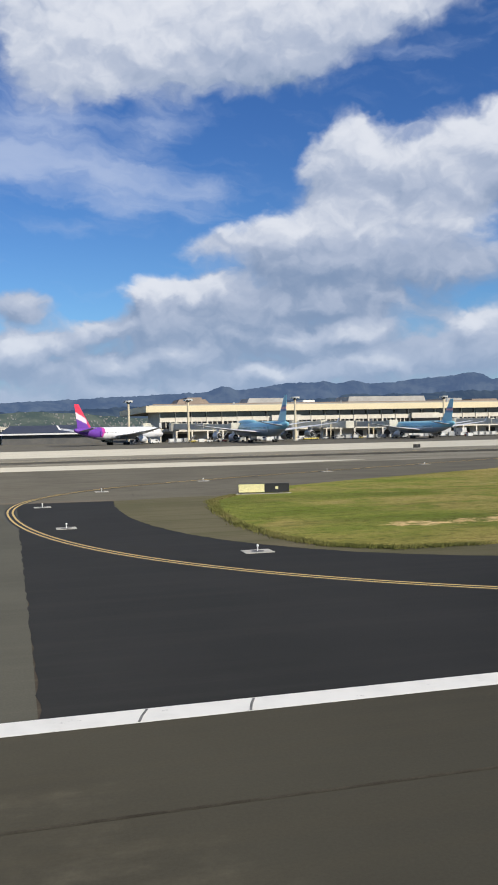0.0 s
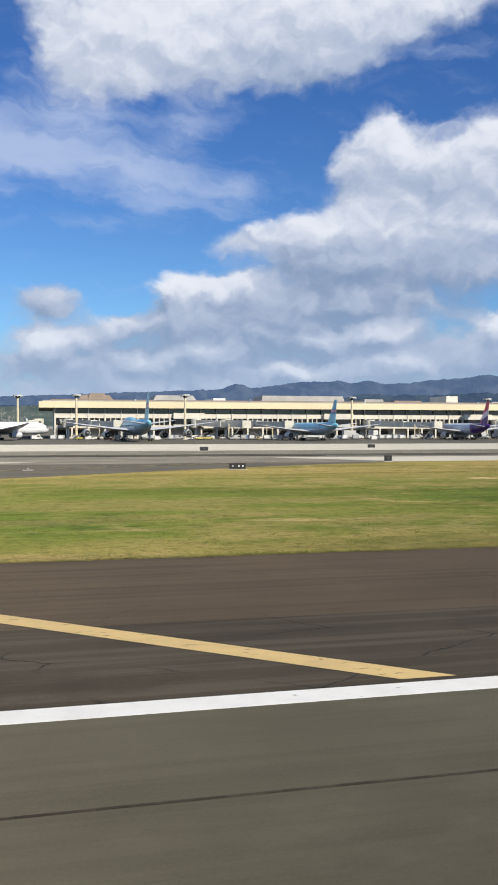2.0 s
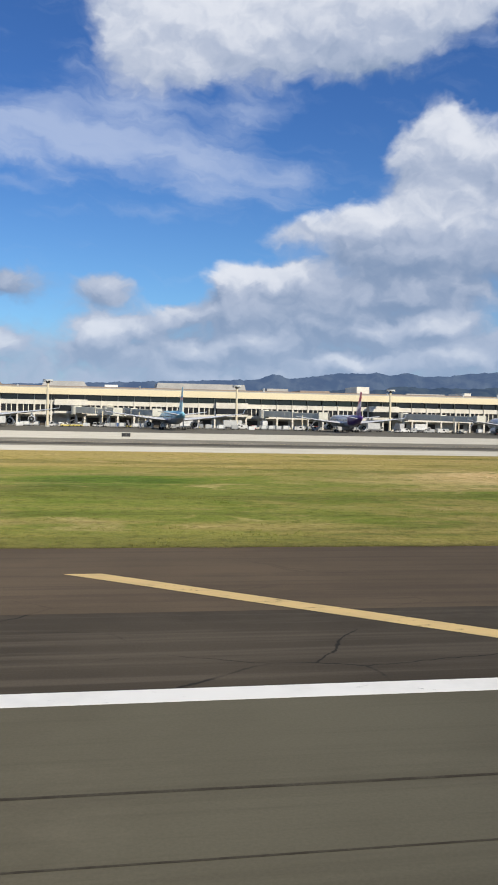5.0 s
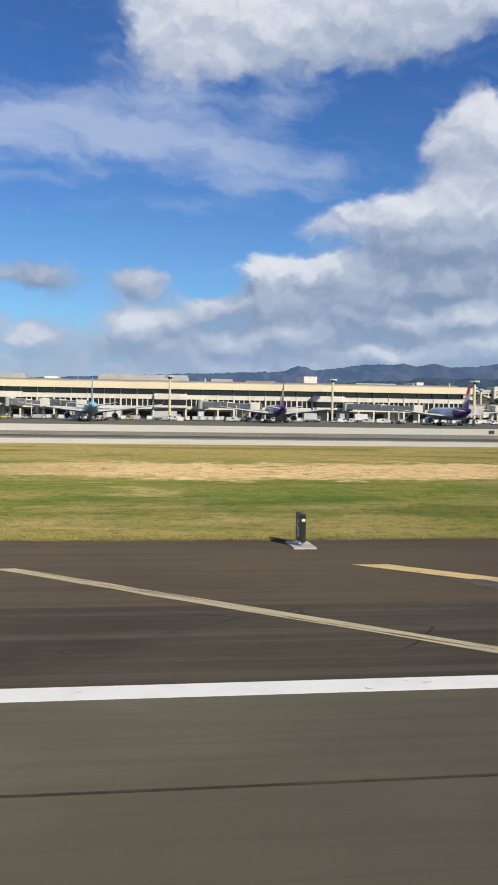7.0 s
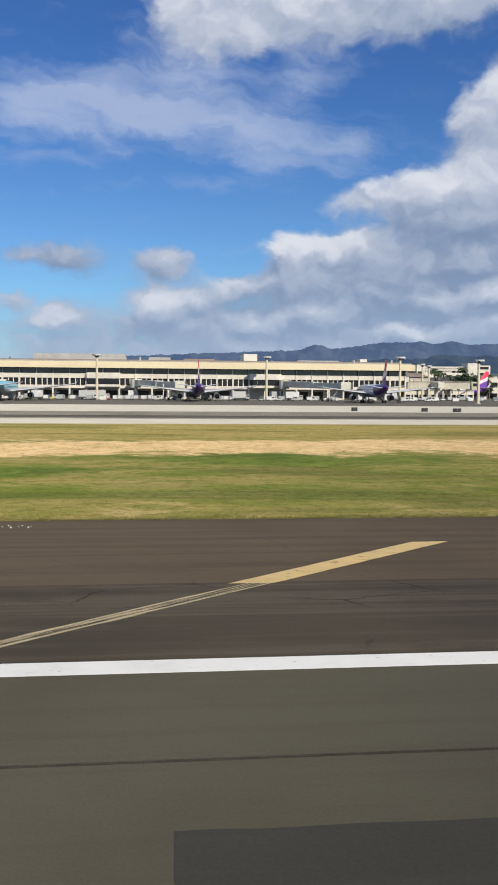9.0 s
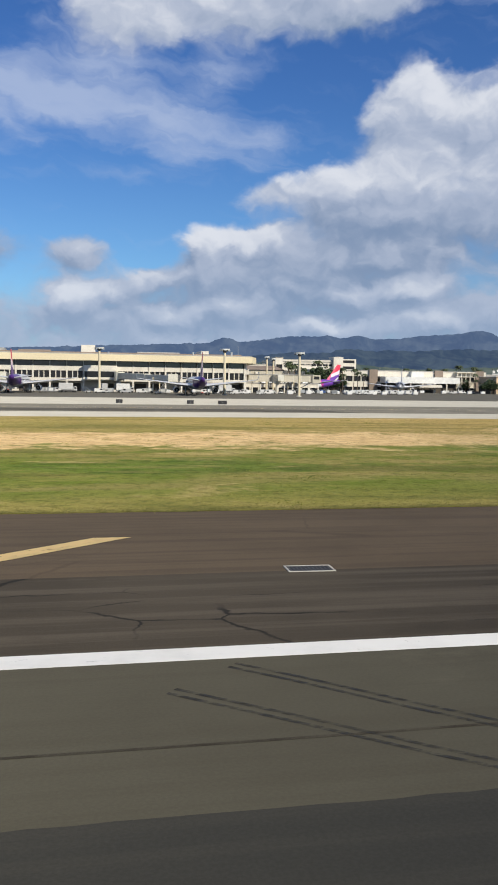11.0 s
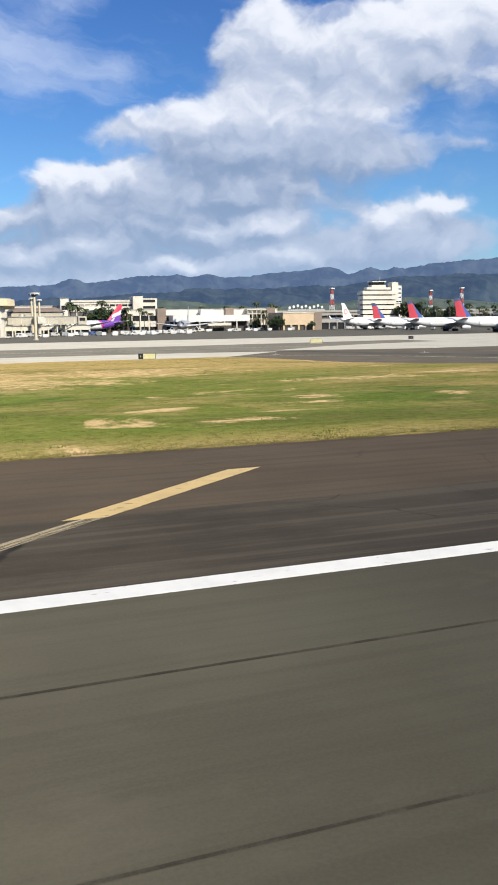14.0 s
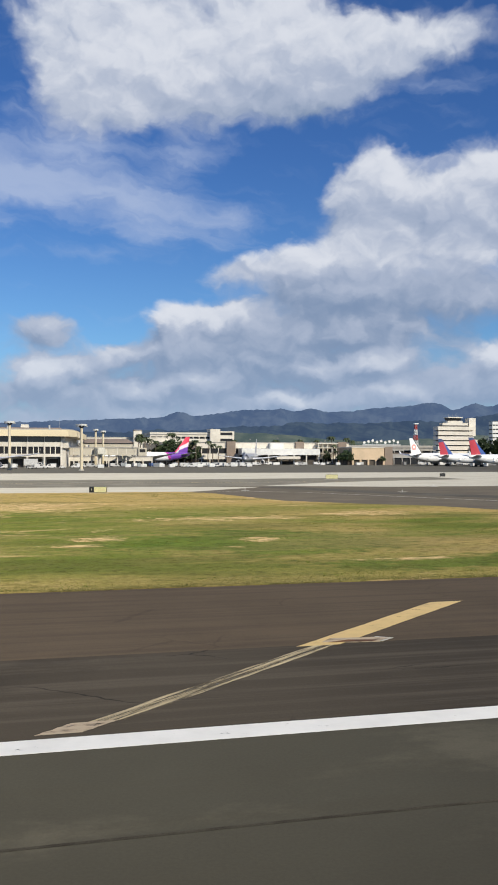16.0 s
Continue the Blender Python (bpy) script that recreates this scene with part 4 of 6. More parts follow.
for x, y, w, d in ((11.9, 43.0, 1.5, 1.2), (3.2, 58.2, 1.3, 1.2), (2.2, 75.3, 1.4, 1.1), (27.2, 33.0, 1.5, 1.2), (8.7, 91.8, 1.4, 1.1), (22.1, 104, 1.4, 1.1), (45.6, 30.7, 1.3, 1.1), (104.95, 30.3, 1.25, 1.35), (225.3, 30.4, 1.0, 1.0),
                   (42.5, 116, 1.4, 1.2), (63, 127, 1.4, 1.2), (395, 150, 1.3, 1.2), (420, 139, 1.4, 1.2), (437, 162, 1.4, 1.2)):
    light_slab(x, y, w, d)
for x, y in ((45.3, 33.7), (45.4, 32.1), (224.4, 31.1)):
    t = thing("access_slab", "pale concrete access cover set in asphalt", "manhole cover", "", pose(x, y, 0))
    part("frame", box(-0.65, 0.65, -0.55, 0.55, -0.02, 0.02, 0.006), M["slab"], t)
    part("cover", box(-0.45, 0.45, -0.35, 0.35, 0.02, 0.026), M["grey_roof"], t)


drain = thing("drain_grating", "long dark drain grating with thin pale rim in asphalt", "drain", "", pose(290.8, 27.8, 0, 0, 0, -2))
for xa, xb, ya, yb in ((-0.80, 0.80, -0.46, -0.40), (-0.80, 0.80, 0.40, 0.46), (-0.80, -0.74, -0.40, 0.40), (0.74, 0.80, -0.40, 0.40)):
    part("rim", box(xa, xb, ya, yb, -0.02, 0.02), M["slab"], drain, "pale concrete rim")
# flush black slab under the bars stands in for the pit's shade
part("pit", box(-0.74, 0.74, -0.40, 0.40, -0.02, 0.004), M["rubber"], drain)
for i in range(11):
    part("bar", box(-0.69 + 0.135 * i, -0.66 + 0.135 * i, -0.40, 0.40, 0.005, 0.015), M["dark_grey"], drain)


def distance_sign(x, y, figure, top=1.5):
    t = thing("distance_sign", "black upright runway distance sign on a concrete slab", "runway sign", "runway distance signs", pose(x, y, 0))
    part("slab", box(-0.5, 0.56, -1.05, 1.0, -0.02, 0.05, 0.01), M["slab"], t)
    part("case", box(-0.12, 0.12, -0.6, 0.6, 0.22, top, 0.03), M["sign_black"], t)
    for s in (-0.45, 0.45):
        part("leg", box(-0.05, 0.05, s - 0.05, s + 0.05, 0.05, 0.22), M["steel"], t)
    part("junction_box", box(-0.08, 0.08, -0.625, -0.602, top - 0.32, top - 0.2), M["sign_white"], t, "small white plate")
    if figure:
        cu = bpy.data.curves.new("figure", "FONT")
        cu.body, cu.size, cu.align_x, cu.extrude = figure, 1.25, "CENTER", 0.002
        tmp = bpy.data.objects.new("tmp", cu)
        me = bpy.data.meshes.new_from_object(tmp)
        bpy.data.objects.remove(tmp)
        me.materials.clear()
        me.materials.append(M["sign_white"])
        fig = new("figure", me)
        fig.parent = t
        fig.matrix_basis = pose(-0.128, 0, 0.40, 90, 0, -90)


distance_sign(42.4, 37.6, "", 1.02)
distance_sign(205.3, 39.4, "6")


def taxi_sign(x, y, w, h, segments, turn=0.0, label="low airfield guidance sign"):
    """A low boxed sign; segments are (share of the width, material, bar material, bars)."""
    t = thing("guidance_sign", label, "airfield sign", "airfield guidance signs", pose(x, y, 0, 0, 0, turn))
    part("footing", box(-w / 2 - 0.2, w / 2 + 0.2, -0.35, 0.35, -0.05, 0.06, 0.01), M["slab"], t)
    part("case", box(-w / 2, w / 2, -0.14, 0.14, 0.16, 0.16 + h, 0.02), M["sign_black"], t)
    u = -w / 2 + 0.03
    for share_, mat, bar, count in segments:
        s = share_ * (w - 0.06)
        panel = part("panel", box(u + 0.02, u + s - 0.02, -0.155, -0.142, 0.2, 0.12 + h), mat, t)
        for i in range(count if bar is not K_ else 0):
            c = u + s * (i + 0.7) / (count + 0.4)
            part("bar", box(c - s * 0.06, c + s * 0.06, -0.162, -0.157, 0.16 + h * 0.34, 0.16 + h * 0.66), bar, panel)
        u += s
    for s in (-w * 0.35, w * 0.35):
        part("leg", box(s - 0.05, s + 0.05, -0.05, 0.05, 0.05, 0.16), M["steel"], t)


Y_, K_, W_ = M["sign_yellow"], M["sign_black"], M["sign_white"]
taxi_sign(22.9, 80.2, 4.9, 0.85, ((0.52, Y_, K_, 3), (0.48, K_, Y_, 1)), -9, "yellow and black low airfield guidance sign on grass")
taxi_sign(92.2, 122.2, 2.4, 0.8, ((0.4, K_, W_, 1), (0.6, K_, W_, 2)), 0, "black framed airfield guidance sign with pale bars")
taxi_sign(368.9, 143.4, 2.9, 0.95, ((0.27, K_, Y_, 1), (0.73, Y_, K_, 2)), -20, "black and yellow airfield guidance sign beside taxiway")
taxi_sign(433.9, 215.3, 3.2, 1.1, ((1.0, Y_, K_, 2),), -25, "plain yellow airfield guidance sign beside taxiway")
for x, y, w in ((104.6, 215.3, 2.2), (124.9, 145.4, 1.5), (157.9, 237.5, 2.4), (296, 228.2, 1.7), (314, 224.4, 1.8), (322, 222, 2.4), (474, 233, 1.8)):
    taxi_sign(x, y, w, 0.95, ((1.0, K_, M["dark_grey"], 1),), 12, "dark back of an airfield guidance sign")
litter = bmesh.new()
for i in range(7):
    bmesh.ops.create_icosphere(litter, subdivisions=1, radius=0.022 + 0.012 * (i % 3), matrix=Matrix.Translation((236.3 + 0.22 * i + 0.1 * math.sin(i * 3), 39.2 + 0.3 * math.sin(i * 2.1), 0.02)))
ground_piece("litter", litter, M["sign_white"], "small pale scraps lying on the shoulder", "debris")


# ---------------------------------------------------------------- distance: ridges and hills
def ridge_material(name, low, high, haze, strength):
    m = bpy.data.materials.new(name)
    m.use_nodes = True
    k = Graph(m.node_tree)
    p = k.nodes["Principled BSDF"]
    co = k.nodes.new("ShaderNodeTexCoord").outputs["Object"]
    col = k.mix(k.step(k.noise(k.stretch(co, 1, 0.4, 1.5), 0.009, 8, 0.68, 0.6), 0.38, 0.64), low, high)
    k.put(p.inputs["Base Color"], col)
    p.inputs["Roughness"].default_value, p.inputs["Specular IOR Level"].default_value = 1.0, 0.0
    # a blue glow in the material stands in for haze in the air
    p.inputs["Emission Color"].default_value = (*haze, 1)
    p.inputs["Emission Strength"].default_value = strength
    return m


HUB, FARTHEST = (190.0, 0.0), 4760.0


def hump(a, c, w, h):
    return h * math.exp(-((a - c) / w) ** 2)


def ridge(name, radius, depth, height, seed, material, label, detail=0.3):
    """A range of hills on an arc about the airfield: its crest's elevation by azimuth, gullied flanks falling towards the viewer."""
    rows, a0, a1, step = 22, -32.0, 62.0, 0.11
    n = int((a1 - a0) / step)
    verts = []
    for j in range(rows + 1):
        v = j / rows
        for i in range(n + 1):
            a = a0 + step * i
            gully = noise.fractal((a * 0.42, v * 1.5 + seed, seed), 0.85, 2.1, 6)
            top = math.tan(radians(max(height(a), 0.3))) * (radius + depth) + 6.2
            h = top * v ** 0.85 * (1 + detail * gully * (1 - v) * 2.4)
            r = radius + depth * v
            aa = radians(a + 0.5 * (1 - v) * noise.noise((a * 0.4, v * 3, seed)))
            verts.append((HUB[0] + r * math.sin(aa), HUB[1] + r * math.cos(aa), max(h, -1)))
    faces = [(j * (n + 1) + i, j * (n + 1) + i + 1, (j + 1) * (n + 1) + i + 1, (j + 1) * (n + 1) + i) for j in range(rows) for i in range(n)]
    me = bpy.data.meshes.new(name)
    me.from_pydata(verts, [], faces)
    me.materials.append(material)
    me.polygons.foreach_set("use_smooth", [True] * len(me.polygons))
    return tagged(new(name, me), label, "mountains", kind="structure")


def crest(a):
    e = 1.93 + 0.042 * (max(a, -20) + 2) - 0.03 * max(a - 40, 0)
    e += hump(a, 15.7, 2.2, 0.26) + hump(a, 11.2, 0.75, 0.30) + hump(a, 12.1, 0.4, -0.08) + hump(a, 17.85, 0.42, 0.15) + hump(a, 19.8, 0.6, 0.17)
    e += hump(a, 20.9, 0.5, -0.10) + hump(a, 22.2, 0.9, -0.12) + hump(a, 27.2, 0.9, 0.17) + hump(a, 28.8, 0.55, -0.30) + hump(a, 31.4, 2.2, -0.26)
    e += hump(a, 30.2, 0.4, 0.13) + hump(a, 31.65, 0.35, 0.12)
    return e + 0.03 * noise.noise((a * 1.1, 3.1, 0)) + 0.05 * noise.noise((a * 2.2, 8.4, 0)) + 0.045 * noise.noise((a * 4.2, 2.9, 0)) + 0.03 * noise.noise((a * 8.1, 1.7, 0)) + 0.015 * noise.noise((a * 15.0, 5.5, 0))


def middle(a):
    e = 1.25 + hump(a, 20, 8, 0.75) + hump(a, 36, 9, 1.45) + hump(a, 5, 6, 0.25)
    return e + 0.16 * noise.noise((a * 0.55, 9.3, 0)) + 0.10 * noise.noise((a * 1.5, 6.1, 0)) + 0.06 * noise.noise((a * 4.5, 4.4, 0)) + 0.03 * noise.noise((a * 10.0, 7.7, 0))


def foothill(a):
    e = 0.55 + hump(a, 17, 6, 0.85) + hump(a, 33, 7, 0.75) + hump(a, -3, 7, 0.75)
    return e + 0.10 * noise.noise((a * 0.6, 5.2, 0)) + 0.05 * noise.noise((a * 1.9, 2.2, 0))


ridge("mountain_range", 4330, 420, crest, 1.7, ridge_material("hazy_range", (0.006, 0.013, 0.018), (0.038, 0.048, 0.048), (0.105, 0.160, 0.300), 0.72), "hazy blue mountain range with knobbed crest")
ridge("middle_ridge", 3550, 420, middle, 6.2, ridge_material("hazed_ridge", (0.004, 0.010, 0.012), (0.032, 0.043, 0.037), (0.080, 0.125, 0.235), 0.56), "hazy dark blue-green ridge below the mountains")
ridge("foothills", 2550, 450, foothill, 3.3, ridge_material("hazed_green_slope", (0.022, 0.036, 0.022), (0.082, 0.092, 0.056), (0.115, 0.155, 0.19), 0.50), "green hazy foothills dotted with houses", 0.2)


def hillside_houses():
    """Scattered far settlement on the slopes, too small to pick apart."""
    rng = random.Random(8)
    bm = bmesh.new()
    for i in range(620):
        a = rng.uniform(-14, 9) if i < 520 else rng.uniform(9, 42)
        v = rng.uniform(0.15, 0.95)
        r = 2550 + 450 * v
        z = (math.tan(radians(foothill(a))) * 3000 + 6.2) * v ** 0.85
        x, y = HUB[0] + r * math.sin(radians(a)), r * math.cos(radians(a))
        s = rng.uniform(1.0, 2.6)
        bx(bm, x - s, x + s, y - s - 4, y, z - 3, z + rng.uniform(1.5, 3.0))
    tagged(new("hillside_houses", mesh_of("hillside_houses", bm, M["house"])), "tiny pale houses scattered over the far slopes", "houses", kind="stuff")


hillside_houses()


# ---------------------------------------------------------------- main terminal
BAY, X0, BAYS, FACE = 8.1, 72.0, 37, 440.0


def terminal():
    x1 = X0 + BAY * BAYS
    t = thing("terminal_building", "long cream concrete airport terminal with dark glass band", "terminal building")
    # ground storey, set back; dark panels stand in for the shade of service openings
    part("ground_wall", box(X0 + 2, x1 - 2, FACE + 5, FACE + 40, 0, 5.4), M["offwhite"], t, "off-white ground storey wall")
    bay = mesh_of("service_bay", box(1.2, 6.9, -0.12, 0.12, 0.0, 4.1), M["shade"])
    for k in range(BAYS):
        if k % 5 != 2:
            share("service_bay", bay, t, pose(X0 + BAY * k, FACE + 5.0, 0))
    part("floor_slab", box(X0 - 0.5, x1 + 0.5, FACE - 0.6, FACE + 40, 5.2, 6.7), M["offwhite"], t, "off-white spandrel band")
    part("upper_spandrel", box(X0 - 0.3, x1 + 0.3, FACE - 0.3, FACE + 40, 10.2, 12.5), M["offwhite"], t, "off-white spandrel band")
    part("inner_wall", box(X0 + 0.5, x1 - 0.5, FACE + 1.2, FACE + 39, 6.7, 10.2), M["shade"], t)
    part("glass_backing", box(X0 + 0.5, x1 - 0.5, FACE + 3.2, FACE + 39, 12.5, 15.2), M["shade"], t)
    # the deep fascia, folded back at its eastern end
    roof = bmesh.new()
    prism(roof, [(64.2, FACE - 4), (375, FACE - 4), (379.5, FACE + 8), (390, FACE + 108), (64.2, FACE + 108)], 15.2, 18.35)
    part("fascia", roof, M["cream"], t, "deep cream roof fascia")
    top = bmesh.new()
    prism(top, [(66, FACE - 2.5), (374, FACE - 2.5), (378, FACE + 9), (388, FACE + 106), (66, FACE + 106)], 18.35, 18.9)
    part("roof_deck", top, M["grey_roof"], t, "grey roof deck")
    part("soffit", box(66, 373, FACE - 3.6, FACE + 3, 15.05, 15.2), M["dark_grey"], t)
    # columns, panes, windows
    col = mesh_of("column", box(-0.42, 0.42, -0.5, 0.4, 0, 12.5, 0.04), M["offwhite"])
    post = mesh_of("mullion_post", box(-0.16, 0.16, -0.15, 0.25, 12.5, 15.15), M["offwhite"])
    pane = mesh_of("upper_pane", box(0.16, BAY - 0.16, -0.04, 0.04, 12.6, 15.1), M["band_glass"])
    win = mesh_of("window", box(0, 2.02, -0.04, 0.04, 6.95, 10.0), M["glass"])
    mull = mesh_of("mullion", box(-0.2, 0.2, -0.22, 0.2, 6.7, 10.2), M["offwhite"])
    for k in range(BAYS + 1):
        x = X0 + BAY * k
        share("column", col, t, pose(x, FACE - 0.2, 0))
        share("mullion_post", post, t, pose(x, FACE + 1.3, 0))
        if k == BAYS:
            break
        share("upper_pane", pane, t, pose(x, FACE + 2.4, 0))
        small = (k % 10 in (7, 8, 9, 0))
        for j in range(3):
            share("window", win, t, pose(x + 0.62 + j * 2.42, FACE + 0.45, 0 if not small else 0.35, 0, 0, 0) @ Matrix.Diagonal((1, 1, 1, 1)))
            if j:
                share("mullion", mull, t, pose(x + 0.42 + j * 2.42, FACE + 0.3, 0))
    # projecting pale galleries over the gates
    for xa, xb in ((130.3, 146.2), (210, 226.4), (290.6, 307)):
        part("gallery", box(xa, xb, FACE - 2.6, FACE - 0.3, 10.0, 12.9, 0.08), M["offwhite"], t, "projecting off-white gallery")
        part("gallery_window", box(xa + 0.5, xb - 0.5, FACE - 2.66, FACE - 2.6, 7.2, 9.9), M["glass"], t)
        part("gallery_sill", box(xa, xb, FACE - 2.7, FACE - 0.3, 6.0, 7.1), M["offwhite"], t)
    # east end block, stepped
    part("east_block", prism(bmesh.new(), [(x1, FACE + 1), (374, FACE + 6), (384, FACE + 105), (x1, FACE + 105)], 0, 15.15), M["offwhite"], t)
    part("east_ledge", prism(bmesh.new(), [(x1 + 0.3, FACE - 0.4), (375.2, FACE + 5), (385.4, FACE + 105), (x1 + 0.3, FACE + 105)], 9.6, 12.4), M["offwhite"], t)
    # end walls
    part("west_wall", box(X0 - 0.4, X0, FACE + 0.4, FACE + 40, 0, 15.2), M["offwhite"], t)
    # plant rooms on the roof
    for xa, xb, z1, mat, slope in ((83, 103, 22.4, "brown_roof", 3.0), (88.5, 99, 23.3, "brown_roof", 1.5), (122, 146.5, 22.6, "grey_roof", 2.4), (181, 229, 22.9, "grey_roof", 1.0), (240, 252, 21.4, "grey_roof", 0.4),
                                   (289.8, 297, 23.6, "offwhite", 0.1), (154.5, 161.5, 21.2, "lamp", 0.2), (258, 275, 20.8, "brown_roof", 0.5), (318, 341, 20.6, "grey_roof", 0.5), (352, 356, 21.6, "offwhite", 0.1)):
        bm = bmesh.new()
        y0, y1 = FACE + 18, FACE + 40
        loft(bm, [[(xa, y0, 18.8), (xb, y0, 18.8), (xb, y1, 18.8), (xa, y1, 18.8)], [(xa + slope, y0 + slope, z1), (xb - slope, y0 + slope, z1), (xb - slope, y1 - slope, z1), (xa + slope, y1 - slope, z1)]])
        part("plant_room", bm, M[mat], t, "rooftop plant room")
    part("parapet", box(70, 372, FACE + 10, FACE + 10.3, 18.9, 19.8), M["brown_roof"], t, "low brown roof parapet")
    for i, x in enumerate((112, 172, 236, 303, 346, 366)):
        part("roof_vent", tube(bmesh.new(), (x, FACE + 6, 18.9), (x, FACE + 6, 20.0 + (i % 3) * 0.5), 0.5, 0.5), M["alu"], t)
    part("aerial", tube(bmesh.new(), (371, FACE + 14, 18.9), (371, FACE + 14, 24.5), 0.09, 0.05, 6), M["steel"], t)


terminal()


# ---------------------------------------------------------------- floodlight masts
def mast(x, y, h, ring=2.0):
    t = thing("floodlight_mast", "tall cream concrete floodlight mast with white lamp ring", "floodlight mast", "apron floodlight masts", pose(x, y, 0))
    part("shaft", tube(bmesh.new(), (0, 0, 0), (0, 0, h - 0.6), 0.62, 0.50, 12), M["mast"], t, "", True)
    part("footing", tube(bmesh.new(), (0, 0, 0), (0, 0, 0.5), 1.1, 1.0, 12), M["slab"], t)
    bm = tube(bmesh.new(), (0, 0, h - 0.65), (0, 0, h - 0.05), ring, ring * 1.08, 20)
    part("lamp_ring", bm, M["lamp"], t, "white round lamp ring")
    part("collar", tube(bmesh.new(), (0, 0, h - 1.6), (0, 0, h - 0.66), 0.7, 1.2, 12), M["dark_grey"], t)
    for i in range(8):
        a = math.pi * i / 4
        part("lamp_head", box(math.cos(a) * ring - 0.25, math.cos(a) * ring + 0.25, math.sin(a) * ring - 0.25, math.sin(a) * ring + 0.25, h - 1.05, h - 0.66, 0.04), M["alu"], t)


for x, y, h in ((54.5, 428.5, 21), (81.2, 413.4, 21), (129.2, 395, 20.8), (216.6, 413.5, 21.1), (297.9, 426, 21.4), (348.9, 370, 19.9), (376.9, 351, 18.4), (390.5, 471, 20.0), (394.5, 472, 19.2)):
    mast(x, y, h, 1.3 if x > 385 else 2.1)


# ---------------------------------------------------------------- boarding bridges
def boarding_bridge(xa, ya, xb, yb, group="boarding bridges"):
    """A covered bridge from the terminal at a to the aircraft door at b."""
    t = thing("boarding_bridge", "grey-green corrugated passenger boarding bridge on steel legs", "boarding bridge", group)
    a, b = Vector((xa, ya, 6.4)), Vector((xb, yb, 5.6))
    d = (b - a).normalized()
    n = Vector((-d.y, d.x, 0)).normalized()
    for k, (s0, s1, w, hh) in enumerate(((0.0, 0.55, 1.75, 3.0), (0.45, 1.0, 1.5, 2.7))):
        p, q = a.lerp(b, s0), a.lerp(b, s1)
        bm = bmesh.new()
        loft(bm, [[c + n * w, c - n * w, c - n * w + Vector((0, 0, hh)), c + n * w + Vector((0, 0, hh))] for c in (p, q)])
        part("tunnel", bm, M["bridge"], t)
        for j in range(6):
            c = p.lerp(q, (j + 0.5) / 6)
            rib = bmesh.new()
            loft(rib, [[c + d * e + n * (w + 0.03), c + d * e - n * (w + 0.03), c + d * e - n * (w + 0.03) + Vector((0, 0, hh + 0.03)), c + d * e + n * (w + 0.03) + Vector((0, 0, hh + 0.03))] for e in (-0.12, 0.12)])
            part("rib", rib, M["bridge"], t)
    part("rotunda", tube(bmesh.new(), (xa, ya, 5.6), (xa, ya, 9.8), 2.6, 2.6, 16), M["bridge"], t)
    part("rotunda_column", tube(bmesh.new(), (xa, ya, 0), (xa, ya, 5.6), 0.8, 0.8, 12), M["offwhite"], t)
    part("link", box(xa - 1.6, xa + 1.6, ya, FACE + 1, 6.5, 9.6) if ya < FACE else box(xa - 1.6, xa + 1.6, FACE, ya + 1, 6.5, 9.6), M["bridge"], t)
    part("cab", box(xb - 2.2, xb + 2.2, yb - 2.2, yb + 2.2, 5.3, 8.9, 0.15), M["bridge"], t)
    part("cab_hood", box(xb + 1.9, xb + 3.4, yb - 1.9, yb + 1.9, 5.5, 8.6, 0.3), M["dark_grey"], t)
    c = a.lerp(b, 0.72)
    for s in (-1, 1):
        p = c + n * s * 1.7
        part("lift_leg", box(p.x - 0.22, p.x + 0.22, p.y - 0.22, p.y + 0.22, 0.6, 7.4), M["mast"], t)
        w = bmesh.new()
        tube(w, (p.x - 0.6, p.y - 0.2, 0.6), (p.x - 0.6, p.y + 0.2, 0.6), 0.6, 0.6, 14)
        part("wheel", w, M["rubber"], t)
    st = bmesh.new()
    for i in range(14):
        bx(st, xb - 3.2 - 0.28 * i - 0.3, xb - 3.2 - 0.28 * i, yb - 1.2, yb - 0.2, 5.3 - 0.37 * (i + 1) - 0.05, 5.3 - 0.37 * (i + 1))
    for s in (-1.25, -0.15):
        tube(st, (xb - 3.1, yb + s, 5.4), (xb - 7.3, yb + s, 0.1), 0.08, 0.08, 6)
    part("service_stair", st, M["steel"], t, "open steel service stair")


# ---------------------------------------------------------------- aircraft
HW = (0.80, 0.80, 0.82)
PURPLE, MAGENTA, CRIMSON = (0.16, 0.055, 0.36), (0.50, 0.05, 0.33), (0.62, 0.035, 0.08)
SKYBLUE, SILVER = (0.24, 0.54, 0.66), (0.46, 0.50, 0.53)


